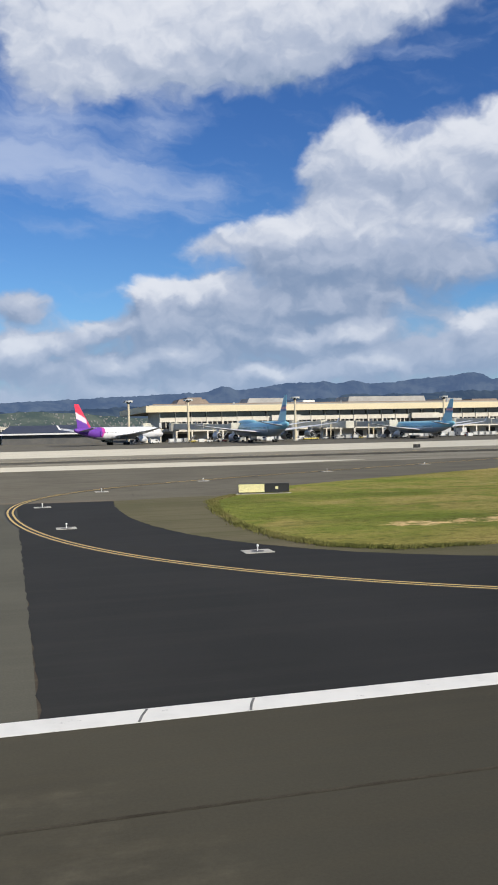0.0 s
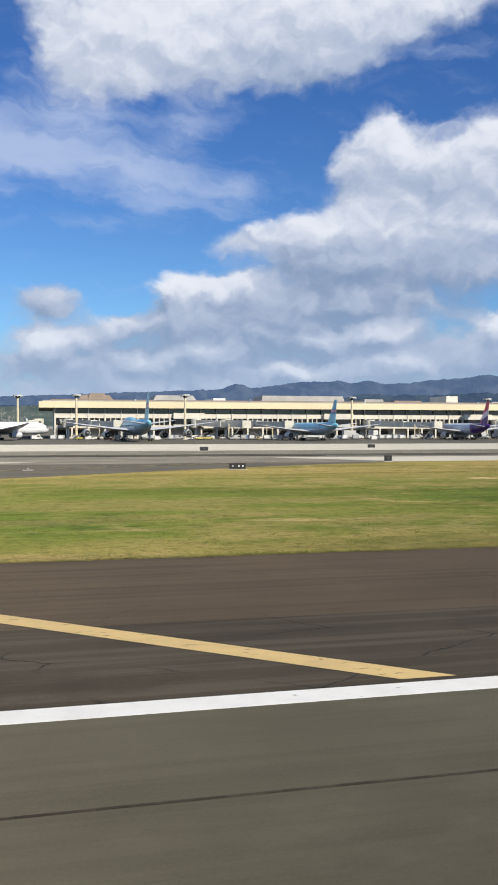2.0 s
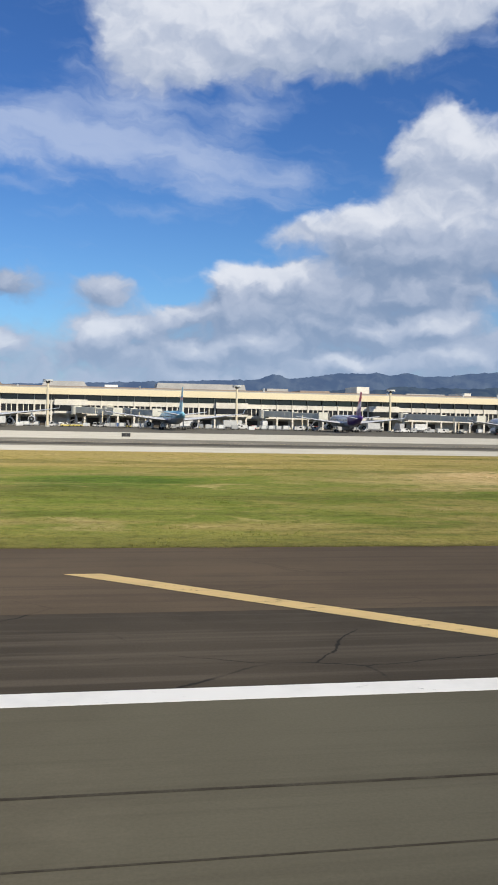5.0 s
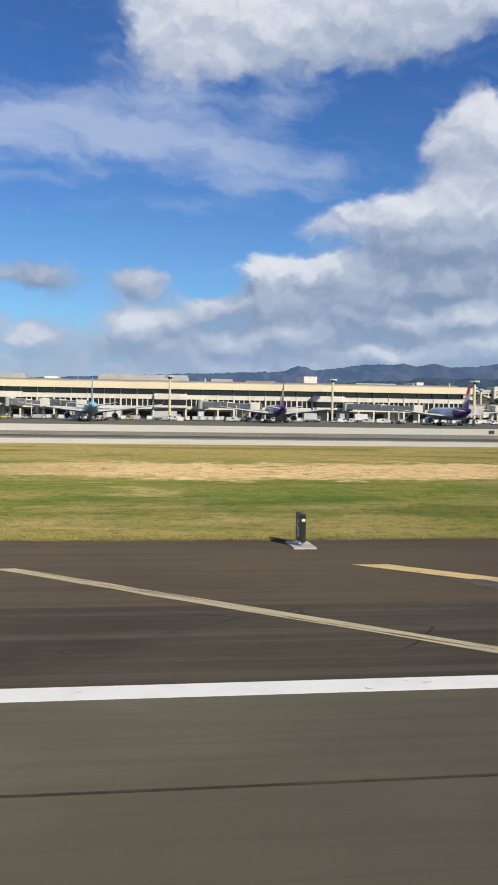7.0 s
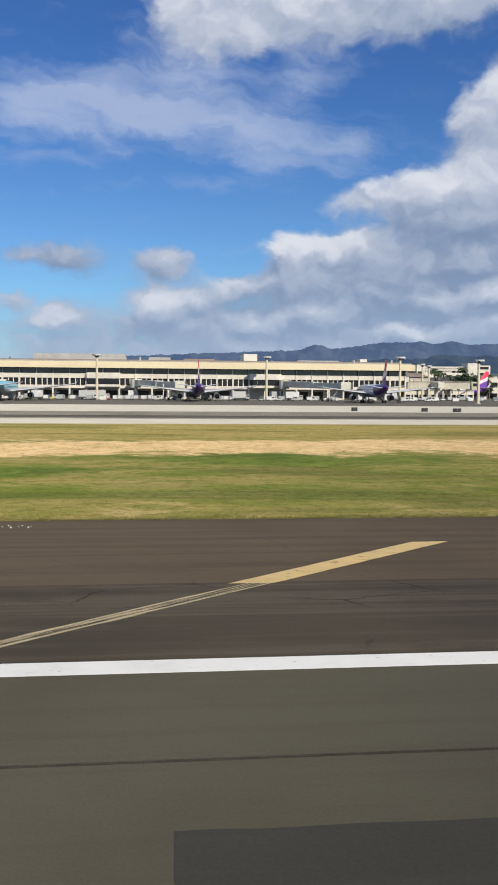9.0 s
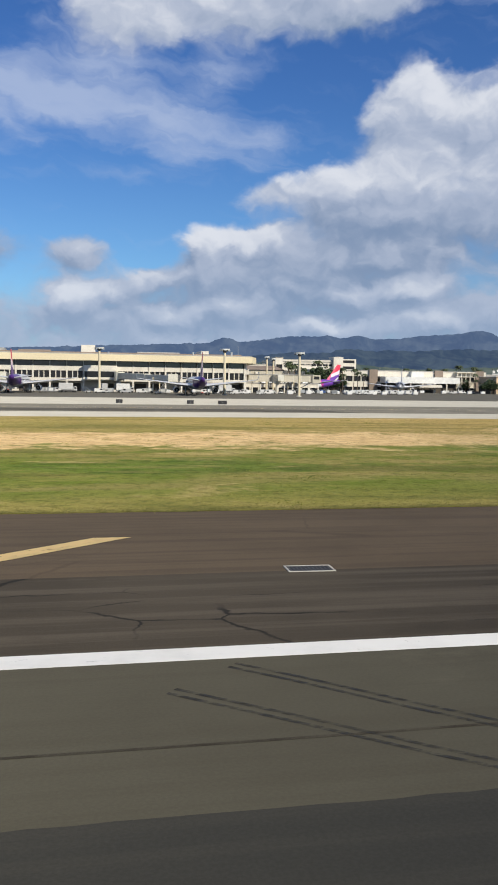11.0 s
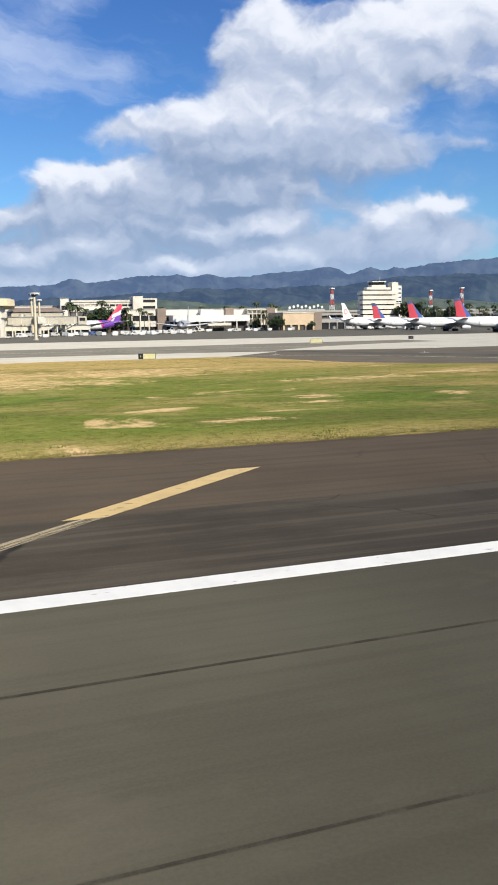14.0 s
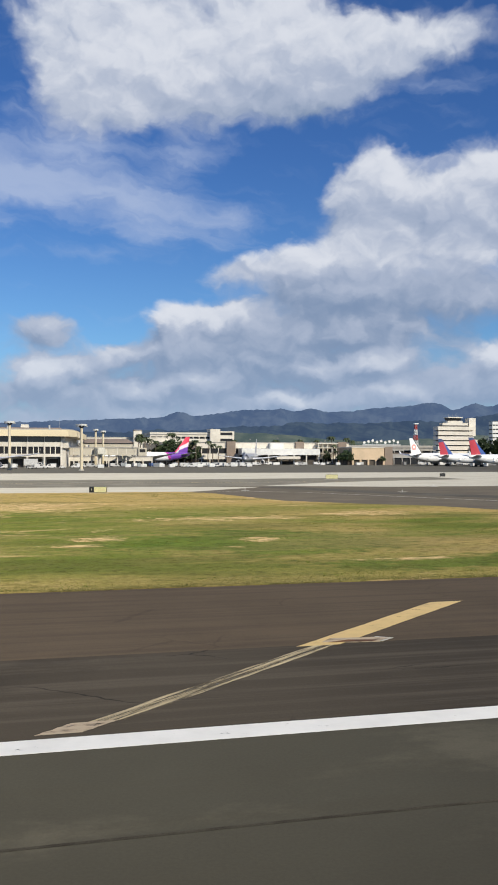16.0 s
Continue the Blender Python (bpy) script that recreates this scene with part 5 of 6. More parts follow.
def airliner(at, L, span, H, R, engines, skins, label, fin_h=None, seed=0):
    """A parked jet: x ahead, nose at L / 2. skins: fuselage, fin, wing, engine. Returns its root."""
    t = thing("airliner", label, "aircraft", "", at)
    zc = R + H * 0.115 + 0.35
    st = []
    for f, r, dz_ in ((0.0, 0.05, 0.62), (0.012, 0.30, 0.55), (0.06, 0.50, 0.42), (0.14, 0.76, 0.22), (0.22, 0.93, 0.07), (0.30, 1.0, 0.0), (0.55, 1.0, 0.0), (0.78, 1.0, 0.0), (0.88, 0.985, -0.01), (0.93, 0.86, -0.07), (0.965, 0.66, -0.16), (0.985, 0.44, -0.24), (0.997, 0.18, -0.30), (1.0, 0.03, -0.32)):
        x = -L / 2 + L * f
        st.append([(x, R * r * math.cos(a), zc + R * dz_ + R * r * math.sin(a)) for a in (2 * math.pi * i / 24 for i in range(24))])
    body = part("fuselage", loft(bmesh.new(), st), skins[0], t, "", True)
    # flight-deck glazing, cabin windows, doors
    for s in (-1, 1):
        for k in range(3):
            bm = bmesh.new()
            a0, a1 = 0.95 - 0.42 * k, 0.62 - 0.42 * k
            xs = (0.958 - 0.004 * k) * L - L / 2
            ang = [radians(90 + s * v) for v in (14 + 24 * k, 35 + 24 * k)]
            q = [(xs + 0.9, R * 0.70 * math.cos(ang[0]), zc - 0.13 * R + R * 0.70 * math.sin(ang[0])), (xs + 0.9, R * 0.70 * math.cos(ang[1]), zc - 0.13 * R + R * 0.70 * math.sin(ang[1])),
                 (xs - 0.15, R * 0.86 * math.cos(ang[1]), zc - 0.09 * R + R * 0.86 * math.sin(ang[1])), (xs - 0.15, R * 0.86 * math.cos(ang[0]), zc - 0.09 * R + R * 0.86 * math.sin(ang[0]))]
            bm.faces.new([bm.verts.new(Vector(p) * 1.0 + Vector((0.05, 0, 0.04))) for p in q])
            part("cockpit_window", bm, M["glass"], body)
        wins = bmesh.new()
        for i in range(int(L * 0.62 / 1.05)):
            x = -L * 0.26 + 1.05 * i
            y = s * math.sqrt(R * R - (0.16 * R) ** 2)
            bx(wins, x - 0.14, x + 0.14, y - 0.03, y + 0.03, zc + 0.16 * R - 0.2, zc + 0.16 * R + 0.2)
        tagged(part("window_row", wins, M["glass"], body, "row of small dark cabin windows"), kind="stuff")
        for fx in (0.36, 0.05, -0.27):
            y = s * R * 0.995
            bm = box(fx * L - 0.55, fx * L + 0.55, y - 0.06, y + 0.06, zc - 0.35 * R, zc + 0.42 * R, 0.04)
            part("door", bm, skins[0], body)
    # fin
    fh = fin_h or H

    def foil(x0, x1, y, z, th, flat):
        out = []
        for f, k in ((0, 0), (0.06, 0.55), (0.3, 1), (0.65, 0.7), (1, 0.16), (1, -0.16), (0.65, -0.7), (0.3, -1), (0.06, -0.55)):
            x = x0 + (x1 - x0) * f
            out.append((x, y, z + k * th) if flat else (x, y + k * th, z))
        return out

    zb = zc + R * 0.75
    part("tail_fin", loft(bmesh.new(), [foil(-L * 0.318, -L * 0.468, 0, zb, 0.42, False), foil(-L * 0.395, -L * 0.482, 0, zb + (fh - zb) * 0.55, 0.28, False), foil(-L * 0.452, -L * 0.497, 0, fh, 0.14, False)]), skins[1], t, "painted tail fin", True)
    for s in (-1, 1):
        zw = zc - R * 0.42
        hs = span / 2
        part("wing", loft(bmesh.new(), [foil(L * 0.155, -L * 0.115, s * R * 0.55, zw, 0.95, True), foil(L * 0.055, -L * 0.105, s * hs * 0.36, zw + hs * 0.030, 0.55, True), foil(-L * 0.075, -L * 0.135, s * hs * 0.80, zw + hs * 0.085, 0.26, True), foil(-L * 0.130, -L * 0.157, s * hs, zw + hs * 0.115, 0.12, True)]), skins[2], t, "", True)
        wl = bmesh.new()
        loft(wl, [foil(-L * 0.130, -L * 0.157, s * hs, zw + hs * 0.115, 0.10, False), foil(-L * 0.158, -L * 0.172, s * (hs + 0.5), zw + hs * 0.115 + 1.9, 0.05, False)])
        part("winglet", wl, skins[2], t)
        part("tailplane", loft(bmesh.new(), [foil(-L * 0.372, -L * 0.468, s * R * 0.3, zc + R * 0.42, 0.36, True), foil(-L * 0.452, -L * 0.492, s * span * 0.165, zc + R * 0.42 + span * 0.022, 0.12, True)]), skins[2], t, "", True)
        for f in engines:
            y, x, z = s * hs * f, L * (0.155 - 0.33 * f) - 0.5, zw + hs * (0.10 * f) - R * 0.95
            r, ln = R * 0.47, R * 1.75
            ring = [[(x + ln * fx, y + r * k * math.cos(a), z + r * k * math.sin(a)) for a in (2 * math.pi * i / 18 for i in range(18))] for fx, k in ((-0.62, 0.82), (-0.4, 0.92), (0.0, 1.0), (0.32, 1.04), (0.46, 0.99), (0.5, 0.90), (0.47, 0.84), (0.2, 0.80))]
            eng = part("engine", loft(bmesh.new(), ring), skins[3], t, "", True)
            fan = bmesh.new()
            bmesh.ops.create_circle(fan, cap_ends=True, radius=r * 0.82, segments=18, matrix=Matrix.Translation((x + ln * 0.28, y, z)) @ Matrix.Rotation(radians(90), 4, "Y"))
            part("fan", fan, M["dark_grey"], eng)
            ex = bmesh.new()
            bmesh.ops.create_circle(ex, cap_ends=True, radius=r * 0.76, segments=14, matrix=Matrix.Translation((x - ln * 0.63, y, z)) @ Matrix.Rotation(radians(90), 4, "Y"))
            part("exhaust", ex, M["rubber"], eng)
            part("tail_cone", tube(bmesh.new(), (x - ln * 0.62, y, z), (x - ln * 0.86, y, z), r * 0.34, r * 0.10, 12), M["steel"], eng)
            part("pylon", box(x - ln * 0.35, x + ln * 0.25, y - 0.22, y + 0.22, z + r * 0.8, zw + hs * 0.10 * f + 0.2), skins[2], eng)
        mg = part("main_gear", tube(bmesh.new(), (-L * 0.035, s * R * 1.7, 0.7), (-L * 0.03, s * R * 1.6, zw), 0.22, 0.26, 8), M["steel"], t)
        for fx in (-0.75, 0.75):
            for dy_ in (-0.55, 0.55):
                c = (-L * 0.035 + fx, s * R * 1.7 + dy_)
                part("wheel", tube(bmesh.new(), (c[0], c[1] - 0.2, 0.62), (c[0], c[1] + 0.2, 0.62), 0.62, 0.62, 14), M["rubber"], mg)
    ng = part("nose_gear", tube(bmesh.new(), (L * 0.385, 0, 0.5), (L * 0.385, 0, zc - R * 0.8), 0.14, 0.16, 8), M["steel"], t)
    for dy_ in (-0.35, 0.35):
        part("wheel", tube(bmesh.new(), (L * 0.385, dy_ - 0.15, 0.48), (L * 0.385, dy_ + 0.15, 0.48), 0.48, 0.48, 12), M["rubber"], ng)
    if "double" in label:                                  # upper deck of the large jet
        hump_ = []
        for f, r in ((0.55, 0.05), (0.60, 0.45), (0.68, 0.68), (0.85, 0.70), (0.92, 0.60), (0.955, 0.3), (0.965, 0.05)):
            x = -L / 2 + L * f
            hump_.append([(x, R * 0.95 * r * math.cos(a), zc + R * 0.72 + R * 0.9 * r * math.sin(a)) for a in (2 * math.pi * i / 18 for i in range(18))])
        part("upper_deck", loft(bmesh.new(), hump_), skins[0], t, "", True)
    return t


def by_tail(x, y, heading, L):
    """The pose of an aircraft whose fin tip stands over (x, y), its nose pointing at the heading (degrees clockwise from +y)."""
    a = radians(heading)
    d = L * 0.475
    return pose(x + d * math.sin(a), y + d * math.cos(a), 0, 0, 0, 90 - heading)


wing_grey = surface("wing_grey_paint", (0.78, 0.78, 0.78), (0.70, 0.70, 0.71), 0.2, 3, 0.35)
eng_white = surface("nacelle_white_paint", (0.74, 0.74, 0.75), (0.66, 0.66, 0.68), 0.3, 3, 0.3)


def island_skins(L, H, R, pale, deep=1.0):
    # deep below 1 darkens the purples, as on tails turned from the sun
    PURPLE_, MAGENTA_ = (tuple(c * deep for c in paint) for paint in (PURPLE, MAGENTA))
    zc = R + H * 0.115 + 0.35
    body = zoned("island_fuselage_paint", pale, [((-1, 0, 0.35), L * 0.235 + zc * 0.35, MAGENTA_), ((-1, 0, 0.30), L * 0.262 + zc * 0.3, PURPLE_), ((0, 0, -1), -(zc - R * 0.62), (0.45, 0.47, 0.5))], 0.3, 0, 0.25, 3.0)
    z0 = zc + R * 0.75
    fin = zoned("island_fin_paint", PURPLE_, [((0.35, 0, 1), z0 + (H - z0) * 0.30 - L * 0.42 * 0.35, (0.80, 0.66, 0.72)), ((0.5, 0, 1), z0 + (H - z0) * 0.58 - L * 0.45 * 0.5, (0.70, 0.05, 0.10)), ((0.9, 0, 0.25), -L * 0.385 * 0.9 + z0 * 0.25 + 1.2, (0.66, 0.06, 0.16))], 0.35, 0, 0.3, 1.6)
    return body, fin, wing_grey, eng_white


def azure_skins(L, H, R):
    zc = R + H * 0.115 + 0.35
    body = zoned("azure_fuselage_paint", SILVER, [((0, 0, 1), zc - R * 0.16, (0.55, 0.58, 0.61)), ((0, 0, 1), zc - R * 0.05, SKYBLUE)], 0.3, 0, 0.06)
    fin = zoned("azure_fin_paint", SKYBLUE, [((0, 0, 1), H * 0.66, (0.12, 0.24, 0.42)), ((0, 0, 1), H * 0.71, (0.66, 0.30, 0.32)), ((0, 0, 1), H * 0.755, (0.14, 0.26, 0.44)), ((0, 0, 1), H * 0.79, SKYBLUE)], 0.35, 0, 0.2, 0.8)
    return body, fin, wing_grey, wing_grey


def capital_skins(H):
    body = zoned("plain_white_fuselage_paint", (0.82, 0.82, 0.82), [((0, 0, -1), -2.6, (0.62, 0.63, 0.66))], 0.3, 0, 0.2)
    fin = zoned("red_blue_fin_paint", (0.045, 0.095, 0.30), [((-1, 0, -0.44), 17.6, (0.46, 0.045, 0.065)), ((-0.2, 0, 1), 13.5 + 5.0, (0.05, 0.07, 0.16))], 0.35, 0, 0.12)
    return body, fin, wing_grey, eng_white


def crane_skins(H):
    body = zoned("white_fuselage_paint", (0.82, 0.82, 0.81), [((0, 0, -1), -2.8, (0.66, 0.67, 0.69))], 0.3, 0, 0.2)
    m = bpy.data.materials.new("white_fin_red_disc_paint")
    m.use_nodes = True
    k = Graph(m.node_tree)
    p = k.nodes["Principled BSDF"]
    x, y, z = k.xyz(k.nodes.new("ShaderNodeTexCoord").outputs["Object"])
    r = k.math("SQRT", k.math("ADD", k.math("POWER", k.math("ADD", x, 25.2), 2.0), k.math("POWER", k.math("SUBTRACT", z, 11.0), 2.0)))
    ring = k.math("MULTIPLY", k.step(r, 0.7, 0.8), k.math("SUBTRACT", 1.0, k.step(r, 1.75, 1.85)))
    k.put(p.inputs["Base Color"], k.mix(ring, (0.82, 0.82, 0.81), (0.74, 0.34, 0.31)))
    p.inputs["Roughness"].default_value = 0.35
    return body, m, wing_grey, eng_white


airliner(by_tail(25.7, 374.3, 47, 60), 60, 58, 17.9, 2.82, (0.34,), island_skins(60, 17.9, 2.82, (0.82, 0.82, 0.83)), "white twin-engine airliner with purple, magenta and red tail")
airliner(by_tail(104.9, 332.5, -2, 70), 70, 63, 19.3, 3.25, (0.38, 0.66), azure_skins(70, 19.3, 3.25), "pale blue and silver four-engine double-deck airliner at its gate")
airliner(by_tail(183.5, 342.7, -3, 60), 60, 58, 17.3, 2.82, (0.34,), azure_skins(60, 17.3, 2.82), "pale blue and silver twin-engine airliner at its gate")
# gate jets: their shade is put into darker purples of the same paint
isl_shaded = island_skins(56, 17.6, 2.75, (0.60, 0.63, 0.67), 0.5)
airliner(by_tail(261.1, 358.0, 3, 56), 56, 50, 17.6, 2.75, (0.33,), isl_shaded, "silvery airliner with purple tail and red fin tip")
airliner(by_tail(334.9, 341.0, 3, 56), 56, 50, 17.4, 2.75, (0.33,), isl_shaded, "silvery airliner with purple tail and red fin tip")
airliner(by_tail(450, 528, -104, 60), 60, 58, 17.2, 2.82, (0.34,), island_skins(60, 17.2, 2.82, (0.82, 0.82, 0.83)), "white airliner with purple rear and red fin tip")
silver = zoned("bare_silver_paint", (0.36, 0.37, 0.40), [((0, 0, -1), -3.2, (0.24, 0.31, 0.33))], 0.3, 0.2, 0.4)
airliner(by_tail(496, 538, 203, 48), 48, 44, 16.4, 2.5, (0.34,), (silver, silver, wing_grey, eng_white), "silver-grey airliner parked head-on before the concourse")
airliner(by_tail(572.6, 473.5, 70, 58), 58, 56, 16.2, 2.75, (0.34,), crane_skins(16), "white airliner with red disc on its fin")
cap = capital_skins(15)
airliner(by_tail(574.1, 438.9, 88, 54), 54, 46, 15.3, 2.4, (0.34,), cap, "white airliner with red and navy blue fin")
for x, y in ((557.4, 372.8), (549.5, 321.3)):
    airliner(by_tail(x, y, 90, 54), 54, 46, 14.7, 2.4, (0.34,), cap, "white airliner with red and navy blue fin")

for xp, yn in ((104.9, 388), (183.5, 388), (261.1, 394), (334.9, 384)):
    boarding_bridge(xp - 27, FACE - 6, xp - 6.5, yn + 3)
boarding_bridge(141, FACE - 7, 160, 405)
boarding_bridge(391, 448, 407, 470)
boarding_bridge(64, 436, 62, 419)


# ---------------------------------------------------------------- apron vehicles
def wheels(t, xs, y, r, w=0.22):
    for x in xs:
        for s in (-1, 1):
            part("wheel", tube(bmesh.new(), (x, s * y - w / 2, r), (x, s * y + w / 2, r), r, r, 12), M["rubber"], t)


def container_dolly(paint):
    t = thing("container_dolly", "boxy baggage container on a low dolly", "baggage dolly", "baggage dollies")
    part("deck", box(-1.7, 1.7, -0.85, 0.85, 0.42, 0.58, 0.02), M["steel"], t)
    bm = bmesh.new()
    loft(bm, [[(x, -0.8, 0.6), (x, 0.8, 0.6), (x, 0.8, 2.2), (x, -0.8, 2.2)] for x in (-1.5, 1.0)] + [[(1.5, -0.8, 1.1), (1.5, 0.8, 1.1), (1.5, 0.8, 2.2), (1.5, -0.8, 2.2)]])
    part("container", bm, paint, t)
    part("curtain", box(-1.2, 0.8, -0.83, -0.8, 0.75, 2.05), M["white_body"], t)
    part("drawbar", box(1.7, 2.6, -0.05, 0.05, 0.42, 0.5), M["steel"], t)
    wheels(t, (-1.2, 1.2), 0.7, 0.28)
    return t


def van(paint, label):
    t = thing("service_van", label, "van", "apron vans")
    bm = bmesh.new()
    loft(bm, [[(x, -w, 0.4), (x, w, 0.4), (x, w, h), (x, -w, h)] for x, w, h in ((-2.3, 0.92, 2.0), (1.0, 0.92, 2.05), (1.5, 0.92, 1.95), (2.0, 0.9, 1.25), (2.6, 0.86, 1.1), (2.75, 0.8, 0.95))])
    body = part("body", bm, paint, t, "", True)
    part("windscreen", box(1.62, 1.98, -0.82, 0.82, 1.3, 1.86), M["glass"], body)
    for s in (-1, 1):
        part("side_window", box(0.2, 1.35, s * 0.93 - 0.02, s * 0.93 + 0.02, 1.25, 1.85), M["glass"], body)
        part("headlight", box(2.72, 2.78, s * 0.6 - 0.15, s * 0.6 + 0.15, 0.75, 0.92), M["lamp"], body)
    wheels(t, (-1.5, 1.7), 0.85, 0.35)
    return t


def catering_truck(paint):
    t = thing("catering_truck", "white high-bodied catering truck at a gate", "truck", "catering trucks")
    part("chassis", box(-4, 4, -1.1, 1.1, 0.6, 0.95), M["dark_grey"], t)
    part("box_body", box(-4, 2.3, -1.25, 1.25, 1.3, 4.3, 0.05), paint, t)
    cab = part("cab", box(2.5, 4.1, -1.15, 1.15, 0.7, 2.7, 0.15), paint, t)
    part("windscreen", box(4.08, 4.14, -1.0, 1.0, 1.7, 2.5), M["glass"], cab)
    part("side_window", box(2.9, 3.8, -1.18, -1.13, 1.7, 2.4), M["glass"], cab)
    part("scissor", box(-3, 1.5, -0.7, 0.7, 0.95, 1.3), M["steel"], t)
    wheels(t, (-2.6, 3.2), 1.05, 0.5, 0.3)
    return t


def tug(paint):
    t = thing("baggage_tug", "low open baggage tug with a small canopy", "tug", "baggage tugs")
    part("body", box(-1.3, 1.4, -0.75, 0.75, 0.35, 1.0, 0.08), paint, t)
    part("seat", box(-0.6, 0.0, -0.6, 0.6, 1.0, 1.45, 0.05), M["dark_grey"], t)
    part("canopy", box(-1.0, 0.6, -0.72, 0.72, 2.0, 2.08, 0.02), paint, t)
    for x in (-0.95, 0.55):
        for s in (-0.66, 0.66):
            part("post", tube(bmesh.new(), (x, s, 1.0), (x, s, 2.0), 0.035, 0.035, 6), M["steel"], t)
    wheels(t, (-0.8, 0.9), 0.68, 0.32)
    return t


def belt_loader(paint):
    t = thing("belt_loader", "yellow belt loader with a raised conveyor", "belt loader", "belt loaders")
    part("body", box(-2.4, 2.4, -0.95, 0.95, 0.4, 1.0, 0.06), paint, t)
    bm = bmesh.new()
    loft(bm, [[(x, -0.45, z), (x, 0.45, z), (x, 0.45, z + 0.28), (x, -0.45, z + 0.28)] for x, z in ((-3.6, 0.8), (3.8, 3.2))])
    part("conveyor", bm, M["dark_grey"], t)
    part("ram", tube(bmesh.new(), (0.8, 0, 0.9), (2.2, 0, 2.6), 0.09, 0.07, 8), M["steel"], t)
    wheels(t, (-1.6, 1.6), 0.9, 0.36)
    return t


def pallet_stack():
    t = thing("pallet_stack", "shrink-wrapped cargo pallet standing on the apron", "cargo pallet", "cargo pallets")
    part("base", box(-1.5, 1.5, -1.1, 1.1, 0.0, 0.14), M["trunk"], t)
    part("load", box(-1.4, 1.4, -1.0, 1.0, 0.14, 1.7, 0.12), M["lamp"], t)
    return t




def lay(proto, rows):
    """The first thing takes the first place, copies take the rest."""
    for i, (x, y, turn) in enumerate(rows):
        if i == 0:
            proto.matrix_basis = pose(x, y, 0, 0, 0, turn)
        else:
            copy_thing(proto, pose(x, y, 0, 0, 0, turn))


lay(container_dolly(M["alu"]), [(168, 396, 4), (171.8, 396, 3), (174.6, 396.5, 2), (180.6, 396, 0), (193, 399, 5), (195.4, 397, -3), (201.2, 397, 0), (207, 397, 2), (228, 402, 0), (231.5, 402, 0), (235, 402, 0), (238.5, 402, 2), (70.6, 400, 0), (74, 400, 0), (350, 398, 30), (430, 452, 10), (434, 452, 10), (302, 403, 0), (99, 398, 15), (120, 402, 0), (124, 402, 0), (158, 401, 4), (162, 401, 4), (214, 401, 0), (246, 401, 0), (272, 400, -5), (276, 400, -5), (318, 402, 0), (326, 402, 0), (441, 455, 10), (446, 455, 10), (470, 470, 0), (474, 470, 0), (590, 432, 40), (596, 428, 40), (604, 424, 40)])
lay(van(M["white_body"], "white service van parked on the apron"), [(186, 400, 20), (254, 404, 160), (297, 402, 5), (309, 400, 172), (316, 402, 0), (361, 404, 10), (366, 408, 200), (103.5, 400, 150), (63, 404, 20), (136, 404, 0), (244, 400, 10), (410, 452, 30), (143, 410, 90), (225, 412, 90), (284, 409, 170), (344, 402, 10), (378, 412, 190), (398, 446, 20), (425, 470, 100), (458, 480, 20), (486, 500, 0), (516, 503, 180), (600, 505, 10), (608, 505, 10), (616, 505, 10), (624, 505, 10)])
lay(catering_truck(M["white_body"]), [(190, 396, 176), (213, 405, 0), (110, 396, 95), (283, 405, 5), (309, 410, 0), (266, 393, 100), (218, 420, 0), (340, 385, 80), (232, 424, 90)])
lay(tug(M["white_body"]), [(184.5, 394, 10), (88, 398, 0), (292, 398, 0), (300, 398, 180), (323, 396, 20), (357, 395, 10), (371, 400, 0), (440, 448, 15), (452, 450, 10), (131, 398, 0), (152, 400, 20)])
lay(tug(M["red_body"]), [(95, 399, 0), (222, 399, 10), (256, 414, 90), (342, 394, 0)])
lay(belt_loader(M["yellow_body"]), [(137, 400, 10), (142, 406, 0), (165, 404, 95), (252, 407, 90), (82, 408, 60), (196, 408, 20)])
lay(van(M["blue_body"], "dark blue service van parked on the apron"), [(162, 408, 0), (420, 463, 40)])
lay(pallet_stack(), [(220.5, 394, 0), (440.3, 436, 8), (447, 439, 5), (470, 452, 0), (117, 399, 0), (280, 412, 0), (389, 413, 0)])


# more of the same in front of the terminal and under the gallery
rng = random.Random(14)


def strew(kinds, count, x0, x1, y0, y1, keep=5.0, apart=4.2):
    """Parks vehicles at random in a stretch of apron, clear of the aircraft and of each other."""
    taken = [(ob.matrix_basis.translation.x, ob.matrix_basis.translation.y) for ob in bpy.data.objects if ob.parent is None and ob.name.split(".")[0] in YARD]
    n = 0
    for _ in range(count * 30):
        x, y = rng.uniform(x0, x1), rng.uniform(y0, y1)
        if n == count:
            break
        if any(abs(x - a) < keep for a in (104.9, 183.5, 261.1, 334.9)) or any(math.hypot(x - a, y - b) < apart for a, b in taken):
            continue
        copy_thing(kinds[n % len(kinds)], pose(x, y, 0, 0, 0, rng.choice((0, 0, 8, 90, 172, 180, 20, -15)) + rng.uniform(-5, 5)))
        taken.append((x, y))
        n += 1


YARD = {"container_dolly", "service_van", "catering_truck", "baggage_tug", "belt_loader", "pallet_stack"}
proto = {k: bpy.data.objects[k] for k in YARD}
strew([proto["container_dolly"], proto["pallet_stack"], proto["service_van"], proto["baggage_tug"], proto["container_dolly"]], 38, 76, 372, 403, 420)
strew([proto["catering_truck"], proto["service_van"]], 16, 80, 368, 406, 418, 9, 9)
strew([proto["service_van"], proto["pallet_stack"], proto["container_dolly"], proto["baggage_tug"]], 15, 378, 436, 430, 446, 0, 5)
strew([proto["pallet_stack"], proto["service_van"], proto["container_dolly"]], 15, 448, 474, 452, 492, 0, 4.5)
strew([proto["service_van"], proto["pallet_stack"]], 12, 502, 560, 512, 540, 0, 4.5)
